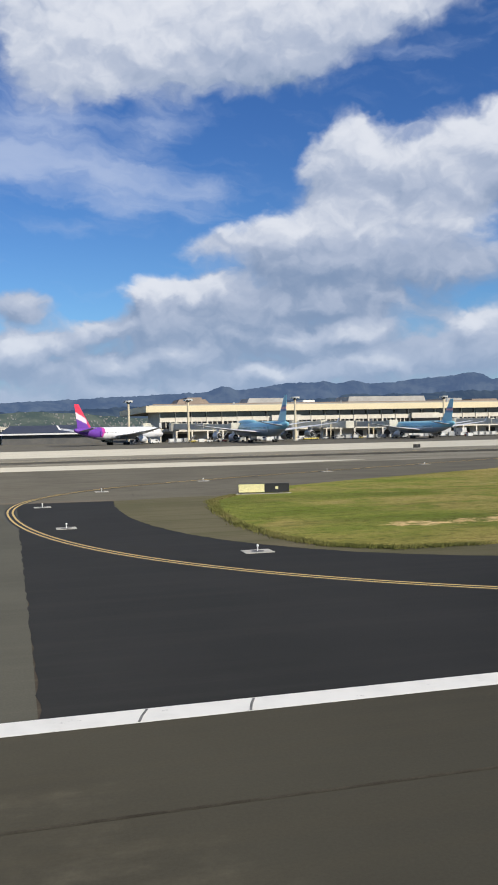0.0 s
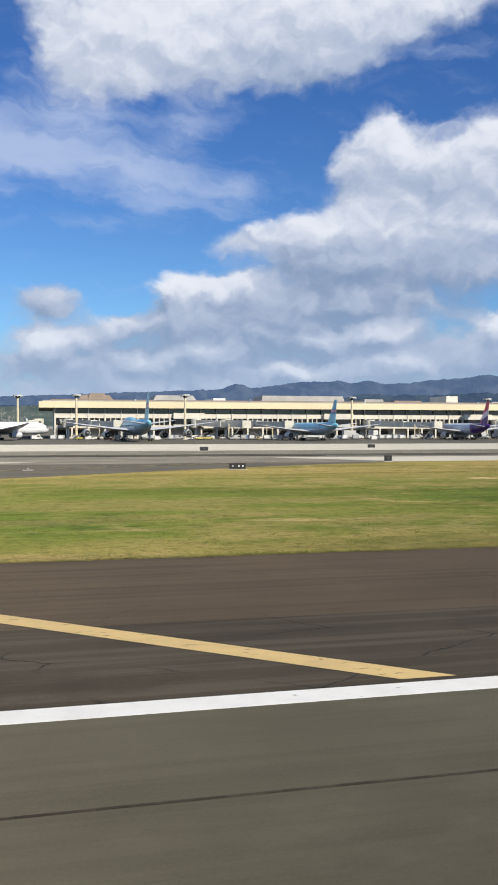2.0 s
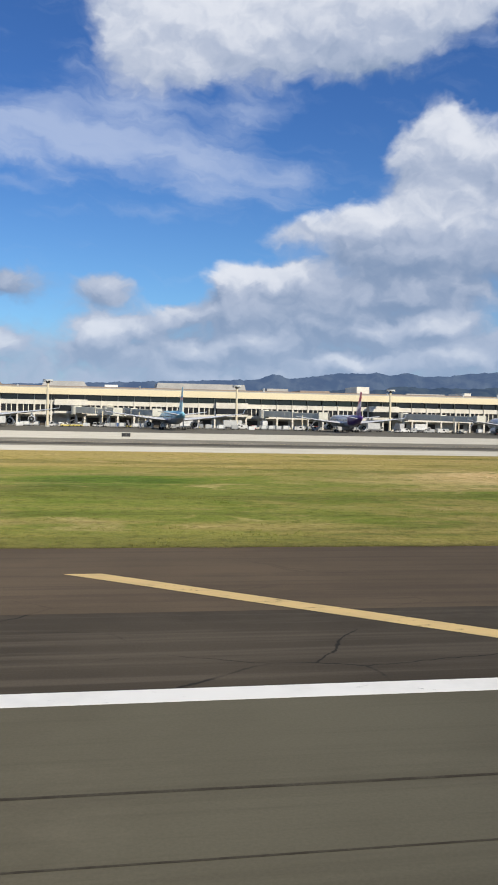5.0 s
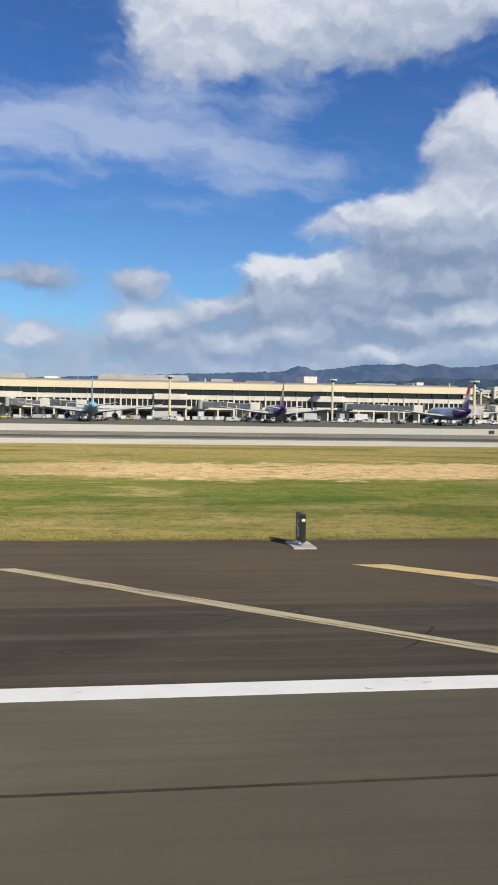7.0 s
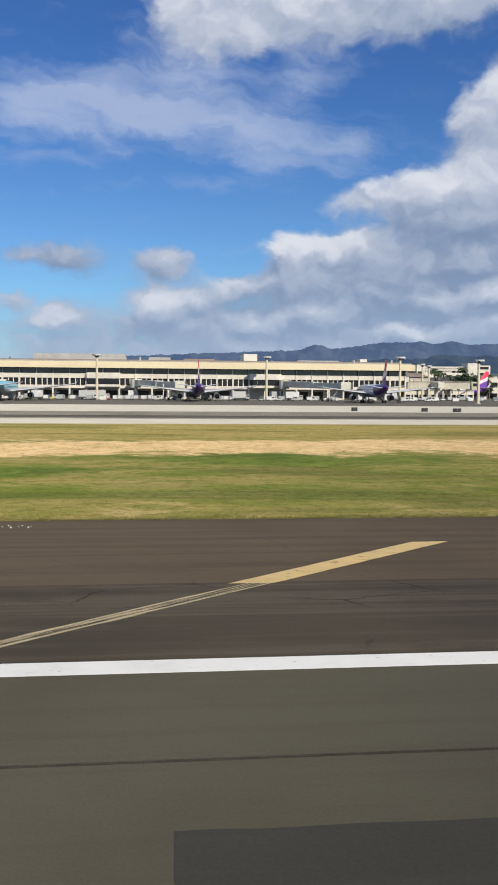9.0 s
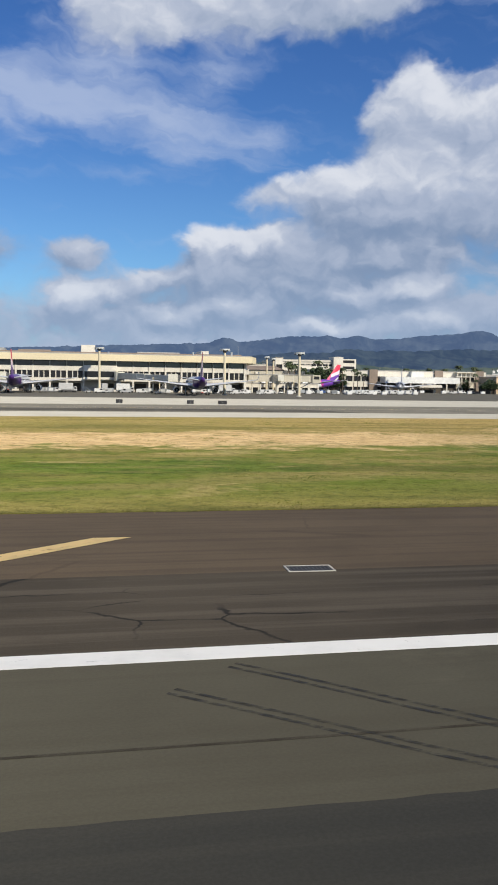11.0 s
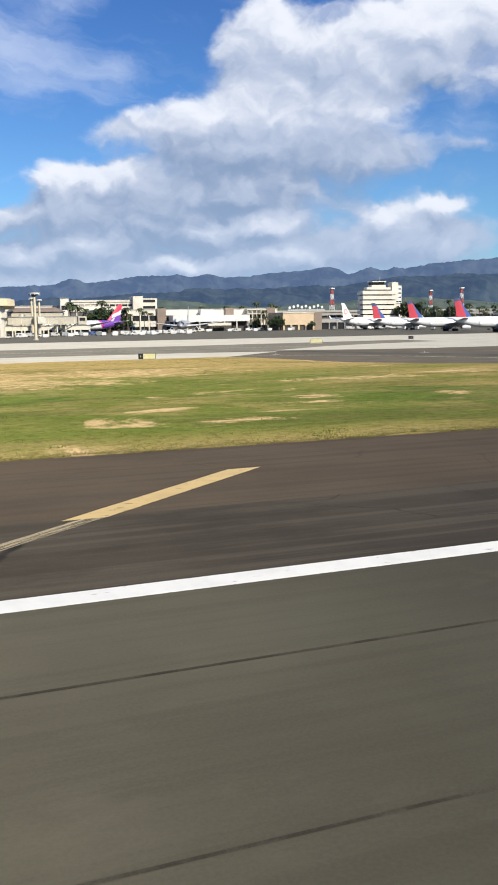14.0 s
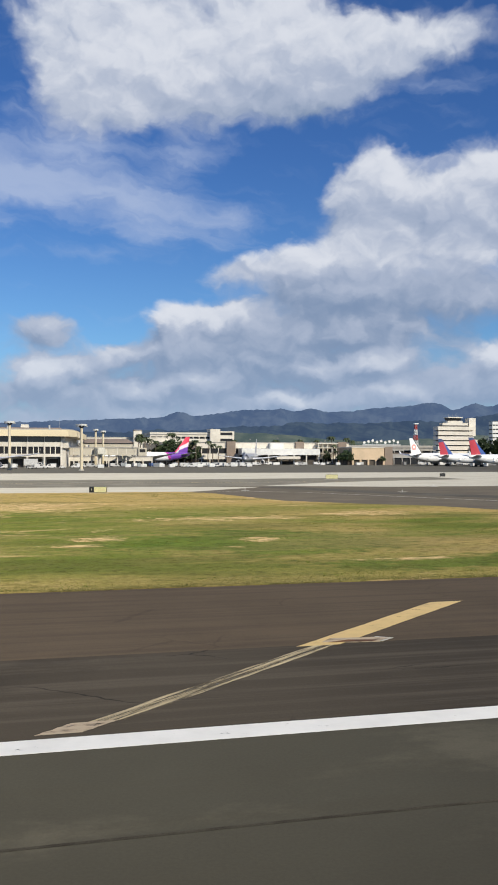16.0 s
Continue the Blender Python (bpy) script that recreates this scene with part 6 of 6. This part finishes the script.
strew([proto["service_van"], proto["container_dolly"]], 9, 582, 650, 508, 520, 0, 5)


# ---------------------------------------------------------------- buildings east of the terminal
def block(name, label, category, x0, x1, y0, y1, z1, wall, storeys=1, fascia=None, bays=0, roof="grey_roof", z0=0.0, band=0.38, lift=0.0):
    """A flat-roofed block with a strip of dark openings on each storey, piers between the bays and a fascia."""
    t = thing(name, label, category)
    part("core", box(x0 + 0.4, x1 - 0.4, y0 + 0.9, y1, z0, z1 - 0.2), M["shade"], t)
    sh = (z1 - z0 - lift) / storeys
    for s in range(storeys):
        za = z0 + lift + sh * s
        part("spandrel", box(x0, x1, y0, y1, za + sh * band, za + sh, 0.0), M[wall], t)
    if lift:
        part("plinth", box(x0 + 0.2, x1 - 0.2, y0 + 0.3, y1, z0, z0 + lift), M[wall], t)
    part("roof", box(x0 - 0.4, x1 + 0.4, y0 - 0.4, y1 + 0.4, z1, z1 + 0.35), M[roof], t)
    if fascia:
        part("fascia", box(x0 - 0.6, x1 + 0.6, y0 - 0.7, y1, z1 - 1.3, z1 - 0.02), M[fascia], t)
    if bays:
        pier = mesh_of("pier", box(-0.3, 0.3, -0.06, 0.6, z0, z1 - 0.3), M[wall])
        for i in range(bays + 1):
            share("pier", pier, t, pose(x0 + (x1 - x0) * i / bays, y0, 0))
    for i in range(max(2, bays)):
        w = (x1 - x0) / max(2, bays)
        for s in range(storeys):
            za = z0 + lift + sh * s
            part("window", box(x0 + w * (i + 0.12), x0 + w * (i + 0.88), y0 + 0.84, y0 + 0.88, za + 0.1, za + sh * band), M["glass"], t)
    return t


lk = thing("link_gallery", "pale cream raised gallery on columns beside the terminal", "boarding gallery")
part("gallery", box(376, 411, 450, 454.5, 6.0, 9.8, 0.05), M["link_wall"], lk)
part("gallery_roof", box(375.6, 411.4, 449.6, 454.9, 9.8, 10.1), M["grey_roof"], lk)
for i in range(8):
    part("rib", box(378 + 4.4 * i, 378.25 + 4.4 * i, 449.88, 449.98, 6.1, 9.7), M["offwhite"], lk)
    part("column", box(378 + 4.4 * i, 378.6 + 4.4 * i, 451.5, 452.1, 0, 6.0), M["offwhite"], lk)
part("cab", box(410.5, 415, 449, 455.5, 5.6, 9.9, 0.2), M["link_wall"], lk)
part("cab_window", box(411.3, 414.2, 448.93, 448.99, 7.6, 9.2), M["glass"], lk)
part("stair_flight", loft(bmesh.new(), [[(x, 446.5, z), (x, 448, z), (x, 448, z + 0.35), (x, 446.5, z + 0.35)] for x, z in ((398, 0.0), (409.5, 6.0))]), M["dark_grey"], lk, "dark open stair flight")
gb = block("ground_block", "low off-white service block under the gallery", "building", 377, 421, 474, 492, 5.2, "offwhite", 1, None, 9, band=0.55)
rh = block("rear_hall", "two-storey hall with a window strip and dark roof", "building", 388, 419, 548, 585, 13.2, "link_wall", 2, None, 22, "dark_grey", band=0.3)
part("pitched_roof", loft(bmesh.new(), [[(387, 547, 13.55), (420, 547, 13.55), (420, 586, 13.55), (387, 586, 13.55)], [(391, 560, 16.4), (416, 560, 16.4), (416, 575, 16.4), (391, 575, 16.4)]]), M["brown_roof"], rh)
part("roof_dome", tube(bmesh.new(), (386.2, 478, 0), (386.2, 478, 11.6), 1.5, 1.4, 16), M["offwhite"], rh, "round off-white water tank")
block("long_hall", "long pale roofed hall behind the terminal end", "building", 388, 452, 600, 630, 18.0, "offwhite", 2, None, 12, "offwhite", band=0.5)
block("rear_shed", "long dark grey shed roof", "building", 396, 470, 600, 640, 14.0, "dark_grey", 2, None, 8)
block("stair_tower", "slim pale rooftop sign tower", "tower", 424, 429, 590, 595, 22.8, "offwhite", 3, None, 1)
car_park = block("car_park", "pale multi-storey car park with open decks", "car park", 448, 497, 690, 740, 24.0, "offwhite", 5, "offwhite", 10, band=0.35)
part("stair_core", box(495.5, 503.5, 686, 700, 0, 27.0), M["offwhite"], car_park)
part("deck_block", box(503.5, 516, 690, 730, 0, 25.4), M["offwhite"], car_park)
# dark strips on the solid wall imitate the shade of open decks
for s in range(4):
    part("deck_opening", box(504.5, 514.5, 689.9, 689.98, 7.2 + 5.0 * s, 9.4 + 5.0 * s), M["glass"], car_park)
lw = block("concourse", "long low off-white concourse with brown piers", "concourse", 442, 566, 560, 600, 14.4, "offwhite", 2, None, 22, "grey_roof", band=0.48)
for x in (457, 484, 531, 561):
    part("brown_pier", box(x - 2.9, x + 2.9, 558.4, 561, 0, 15.2), M["brown_roof"], lw, "brown clad pier")
part("white_annex", box(489, 542, 549, 560, 6.3, 10.5), M["lamp"], lw, "white upper gallery")
part("annex_roof_box", box(510, 519, 556, 561, 10.5, 14.2), M["lamp"], lw, "white roof box")
part("annex_back_wall", box(490, 541, 553, 560, 0, 6.3), M["shade"], lw)
for i in range(7):
    part("annex_post", box(489.4 + 8.6 * i, 490.2 + 8.6 * i, 549.3, 549.9, 0, 6.3), M["offwhite"], lw)
part("low_canopy", box(511, 527, 544, 549, 3.6, 5.4, 0.05), M["offwhite"], lw)
# open stair bay of pale frames
for i in range(5):
    part("stair_frame", box(543 + 3.2 * i, 543.5 + 3.2 * i, 556, 556.6, 0, 14.0), M["offwhite"], lw)
for z in (3.6, 7.4, 11.0, 13.8):
    part("stair_landing", box(542.5, 557, 555.5, 560, z, z + 0.5), M["offwhite"], lw)
tb = thing("tan_building", "plain tan stucco service building", "building")
part("wall", box(553.5, 575.2, 520, 545, 3.4, 11.0), M["tan"], tb)
part("base_wall", box(554, 574.8, 521, 545, 0, 3.4), M["shade"], tb)
for i in range(5):
    part("pier", box(553.6 + 5.2 * i, 554.8 + 5.2 * i, 520, 521, 0, 3.4), M["tan"], tb)
part("coping", box(553.1, 575.6, 519.6, 545.4, 11.0, 11.4), M["offwhite"], tb)
part("side_wing", box(576, 581.5, 521, 545, 0, 11.6), M["brown_roof"], tb)
block("low_hall", "long low dark hall behind parked aircraft", "building", 580, 800, 600, 640, 13.2, "grey_roof", 2, "grey_roof", 30, "grey_roof", band=0.45)
block("gate_building", "long dim gate building behind white airliners", "building", 700, 900, 470, 500, 9.5, "dark_grey", 2, "offwhite", 20, "brown_roof")
block("east_depot", "tan low depot with pale upper wall", "building", 588, 660, 548, 560, 7.5, "grey_roof", 1, None, 12, "brown_roof", band=0.6)
# stepped control-tower building
tw = thing("tower_building", "stepped off-white control tower building with banded storeys", "control tower")
part("core", box(633.5, 658.5, 561.5, 566, 0, 26.2), M["shade"], tw)
for s in range(7):
    z = 3.2 + 3.45 * s
    part("band", box(632.5 - (0.0 if s % 2 else 0.3), 659.5, 560, 568, z, z + 2.6), M["offwhite"], tw)
for s in range(7):
    z = 5.75 + 3.45 * s
    part("window_strip", box(633.3, 658.7, 561.38, 561.46, z, z + 0.9), M["glass"], tw)
part("upper_storey", box(636.5, 656, 562, 567, 26.9, 29.0), M["offwhite"], tw)
part("side_shaft", box(656.5, 661.6, 561, 567, 20, 32.6), M["offwhite"], tw)
part("cab_base", box(640.5, 652, 562, 567.5, 29.0, 30.6), M["offwhite"], tw)
part("cab_glass", loft(bmesh.new(), [[(641.5 + o, 562 + o, z), (651 - o, 562 + o, z), (651 - o, 569 - o, z), (641.5 + o, 569 - o, z)] for o, z in ((0.6, 30.6), (0.0, 32.6))]), M["glass"], tw)
part("cab_roof", box(640.8, 651.7, 561.4, 569.6, 32.6, 33.3), M["offwhite"], tw)
for x, h in ((643, 36), (646.5, 35), (649, 36.5)):
    part("aerial", tube(bmesh.new(), (x, 566, 33.2), (x, 566, h), 0.09, 0.05, 6), M["steel"], tw)
block("tower_annex", "pale annex stepping down beside the tower", "building", 659.8, 672, 566, 590, 17.5, "offwhite", 4, None, 3, band=0.4)
block("slim_tower", "slim white distant tower block", "tower block", 1091, 1101, 1300, 1312, 62, "lamp", 9, None, 2, band=0.3)
block("hillfoot_hall", "green-roofed pale hall among trees", "building", 786, 830, 560, 600, 15, "offwhite", 2, "offwhite", 8, "dark_grey")
# red and white lattice mast
def lattice_mast(x, y, k):
    t = thing("lattice_mast", "red and white banded lattice radio mast", "radio mast", "radio masts", pose(x, y, 0) @ Matrix.Scale(k, 4))
    for i in range(7):
        za, zb = 5.2 * i, 5.2 * (i + 1)
        wa, wb = 2.6 - 0.26 * i, 2.6 - 0.26 * (i + 1)
        paint = M["red_body"] if i % 2 == 0 else M["sign_white"]
        for sx in (-1, 1):
            for sy in (-1, 1):
                part("leg", tube(bmesh.new(), (sx * wa, sy * wa, za), (sx * wb, sy * wb, zb), 0.28, 0.28, 6), paint, t)
            part("brace", tube(bmesh.new(), (-sx * wa, -wa, za), (sx * wb, -wb, zb), 0.2, 0.2, 6), paint, t)
            part("brace", tube(bmesh.new(), (sx * wa, -wa, za), (sx * wb, wb, zb), 0.2, 0.2, 6), paint, t)
    part("platform", box(-2, 2, -2, 2, 36.2, 37.4), M["sign_white"], t)


for x, y, k in ((717, 782, 1.0), (904, 900, 1.06), (947, 900, 1.14)):
    lattice_mast(x, y, k)
# western sheds and low blocks beyond the first aircraft
ws = thing("west_shed", "dark blue low-roofed shed with a white eaves line", "building")
part("wall", box(-6, 40, 470, 505, 0, 5.6), M["dark_grey"], ws)
part("roof", loft(bmesh.new(), [[(-8, 468, 5.6), (42, 468, 5.6), (42, 507, 5.6), (-8, 507, 5.6)], [(-2, 484, 10.0), (36, 484, 10.0), (36, 492, 10.0), (-2, 492, 10.0)]]), M["slate"], ws)
part("eaves", box(-8.2, 42.2, 467.6, 468.0, 5.0, 5.8), M["lamp"], ws)
block("west_block", "pale low cargo block", "building", -75, -10, 440, 460, 4.2, "offwhite", 1, None, 7, band=0.5)
block("west_canopy", "thin flat canopy on slender posts", "canopy", -40, 10, 500, 515, 9.4, "offwhite", 1, None, 9, "offwhite", band=0.86)
antennas = thing("roof_antennas", "cluster of small white dishes on a hall roof", "antenna")
part("rail", box(592, 622, 601, 601.3, 13.5, 14.3), M["alu"], antennas)
for i in range(9):
    x = 593.5 + 3.3 * i
    h = 15.6 + 1.9 * ((i * 7) % 5) / 5
    part("post", tube(bmesh.new(), (x, 602, 13.5), (x, 602, h), 0.2, 0.2, 6), M["alu"], antennas)
    part("dish", tube(bmesh.new(), (x, 601.2, h), (x, 601.8, h), 1.0, 0.3, 12), M["lamp"], antennas)


def far_town():
    """Town roofs and walls between the airport and the hills, too small to pick apart."""
    rng = random.Random(21)
    bm = bmesh.new()
    for i in range(330):
        x = rng.uniform(-500, 1500)
        y = rng.uniform(900, 2300)
        w, h = rng.uniform(6, 26), rng.uniform(4, 11) * (1 + (y - 900) / 2500)
        bx(bm, x - w, x + w, y, y + 12, -0.2, h)
    tagged(new("far_town", mesh_of("far_town", bm, M["house"])), "pale scattered far town blocks under the hills", "town", kind="stuff")


far_town()


# ---------------------------------------------------------------- trees
def palm(seed, h):
    rng = random.Random(seed)
    t = thing("palm_tree", "tall slender palm with drooping green fronds", "palm tree", "palms behind the airport")
    bm = bmesh.new()
    bend = Vector((rng.uniform(-0.8, 0.8), rng.uniform(-0.8, 0.8), 0))
    pts = [Vector((0, 0, 0)) + bend * (k / 6) ** 2 + Vector((0, 0, h * k / 6)) for k in range(7)]
    for k in range(6):
        tube(bm, pts[k], pts[k + 1], 0.28 - 0.02 * k, 0.26 - 0.02 * k, 8)
    part("trunk", bm, M["trunk"], t, "", True)
    cr = bmesh.new()
    for i in range(22):
        a = 2 * math.pi * i / 22 + rng.uniform(-0.15, 0.15)
        up, ln = rng.uniform(-0.3, 1.1), rng.uniform(2.6, 3.6)
        d = Vector((math.cos(a), math.sin(a), 0))
        side = Vector((-d.y, d.x, 0))
        prev = None
        for k in range(6):
            f = k / 5
            c = pts[-1] + d * ln * f * (1 - 0.15 * f) + Vector((0, 0, up * f * 1.7 - 2.3 * f * f))
            w = 0.55 * math.sin(math.pi * min(1, 0.12 + f * 0.9))
            cur = [cr.verts.new(c + side * w + Vector((0, 0, -0.25 * w))), cr.verts.new(c), cr.verts.new(c - side * w + Vector((0, 0, -0.25 * w)))]
            if prev and (k + i) % 7:
                cr.faces.new((prev[0], cur[0], cur[1], prev[1]))
                cr.faces.new((prev[1], cur[1], cur[2], prev[2]))
            prev = cur
    part("crown", cr, M["palm_leaf"], t, "ragged green crown")
    return t


def broad_tree(seed, h, w):
    rng = random.Random(seed)
    t = thing("broadleaf_tree", "dense dark green rounded broadleaf tree", "tree", "trees behind the airport")
    bm = bmesh.new()
    tube(bm, (0, 0, 0), (0.2, 0, h * 0.45), 0.45, 0.3, 8)
    for i in range(5):
        a = 2 * math.pi * i / 5
        tube(bm, (0.2, 0, h * (0.3 + 0.03 * i)), (math.cos(a) * w * 0.5, math.sin(a) * w * 0.5, h * 0.75), 0.2, 0.07, 6)
    part("trunk", bm, M["trunk"], t)
    v, f = [], []
    for i in range(900):
        c = rng.choice(((0, 0, 0.66, 1.0), (0.45, 0.2, 0.6, 0.62), (-0.5, 0.1, 0.58, 0.6), (0.1, -0.45, 0.62, 0.6), (-0.1, 0.4, 0.8, 0.5)))
        d = Vector((rng.gauss(0, 1), rng.gauss(0, 1), rng.gauss(0, 1))).normalized() * rng.uniform(0.55, 1.0) * c[3]
        p = Vector(((c[0] + d.x * 0.75) * w, (c[1] + d.y * 0.75) * w, (c[2] + d.z * 0.33) * h))
        s = rng.uniform(0.25, 0.6)
        u = Vector((rng.gauss(0, 1), rng.gauss(0, 1), rng.gauss(0, 0.6))).normalized() * s
        q = u.orthogonal().normalized() * s * 0.8
        k = len(v)
        v += [p - u, p - q, p + u, p + q]
        f.append((k, k + 1, k + 2, k + 3))
    me = bpy.data.meshes.new("crown")
    me.from_pydata([tuple(a) for a in v], [], f)
    me.materials.append(M["leaf"])
    cr = new("crown", me)
    cr.parent = t
    return t


rng = random.Random(3)
palms = [palm(i, h) for i, h in enumerate((11, 12.5, 9.5))]
tall = [(421.5, 546, 17), (424, 551, 19), (427, 547, 17), (430, 553, 16), (433, 549, 15), (456, 549, 14), (445, 556, 20), (466, 546, 15), (470, 550, 13), (473, 547, 12), (551, 620, 17.5), (564, 620, 17), (576, 622, 20), (585, 618, 19), (590, 622, 17), (530, 616, 17), (500, 618, 17),
        (548, 552, 9), (668, 540, 24), (692, 540, 26), (676, 545, 19), (681, 540, 20), (686, 546, 19), (697, 541, 20), (702, 545, 21), (707, 540, 20), (712, 544, 22), (718, 541, 19), (726, 548, 20)]
spots = [(434 + 3.4 * i + rng.uniform(-1, 1), 548 + rng.uniform(-6, 10)) for i in range(9)] + [(512, 620), (520, 628), (529, 616), (540, 622), (551, 630), (562, 618), (476, 616), (463, 611), (502, 610)] + \
        [(700 + 6.2 * i + rng.uniform(-2, 2), 520 + rng.uniform(-12, 22)) for i in range(16)] + [(548, 540), (551, 544), (612, 640), (604, 650), (640, 660)]
for i, (x, y) in enumerate(spots):
    m = pose(x, y, 0, 0, 0, 47 * i % 360) @ Matrix.Scale(rng.uniform(0.92, 1.25), 4)
    if i < 3:
        palms[i].matrix_basis = pose(x, y, 0, 0, 0, 47 * i)
    else:
        copy_thing(palms[i % 3], m)
tall = [(x, y, h * 0.74 if x > 660 else h) for x, y, h in tall] + [(684 + 7.4 * i + rng.uniform(-2, 2), 556 + rng.uniform(-6, 10), rng.uniform(10, 15)) for i in range(15)]
for i, (x, y, h) in enumerate(tall):
    base = (11, 12.5, 9.5)[i % 3]
    copy_thing(palms[i % 3], pose(x, y, 0, 0, 0, 73 * i % 360) @ Matrix.Diagonal((h / base * 0.85, h / base * 0.85, h / base, 1)))
broad = [broad_tree(40 + i, h, w) for i, (h, w) in enumerate(((10, 5.5), (8, 5.0)))]
spots = [(446, 545), (453, 548), (459, 552), (438, 556), (427, 575), (549, 526), (552, 523), (668, 552), (678, 545), (688, 540), (697, 548), (708, 545), (720, 550), (736, 540), (752, 545), (770, 552), (660, 600), (681, 600)] + \
        [(rng.uniform(-420, 60), rng.uniform(640, 900)) for _ in range(26)] + [(rng.uniform(470, 900), rng.uniform(640, 900)) for _ in range(30)]
for i, (x, y, h) in enumerate(((441, 550, 16), (446, 547, 17), (451, 550, 15), (436, 552, 13), (459, 552, 10), (426, 555, 11), (664, 556, 19), (670, 553, 18), (677, 556, 15), (690, 556, 15), (704, 556, 16), (548, 553, 8), (551, 517, 7), (573, 517, 6))):
    k = h / 10
    copy_thing(broad[0], pose(x, y, 0, 0, 0, 83 * i % 360) @ Matrix.Diagonal((k * 0.8, k * 0.8, k, 1)))
for i, (x, y) in enumerate(spots):
    m = pose(x, y, 0, 0, 0, 61 * i % 360)
    if i < 2:
        broad[i].matrix_basis = m
    else:
        copy_thing(broad[i % 2], m)
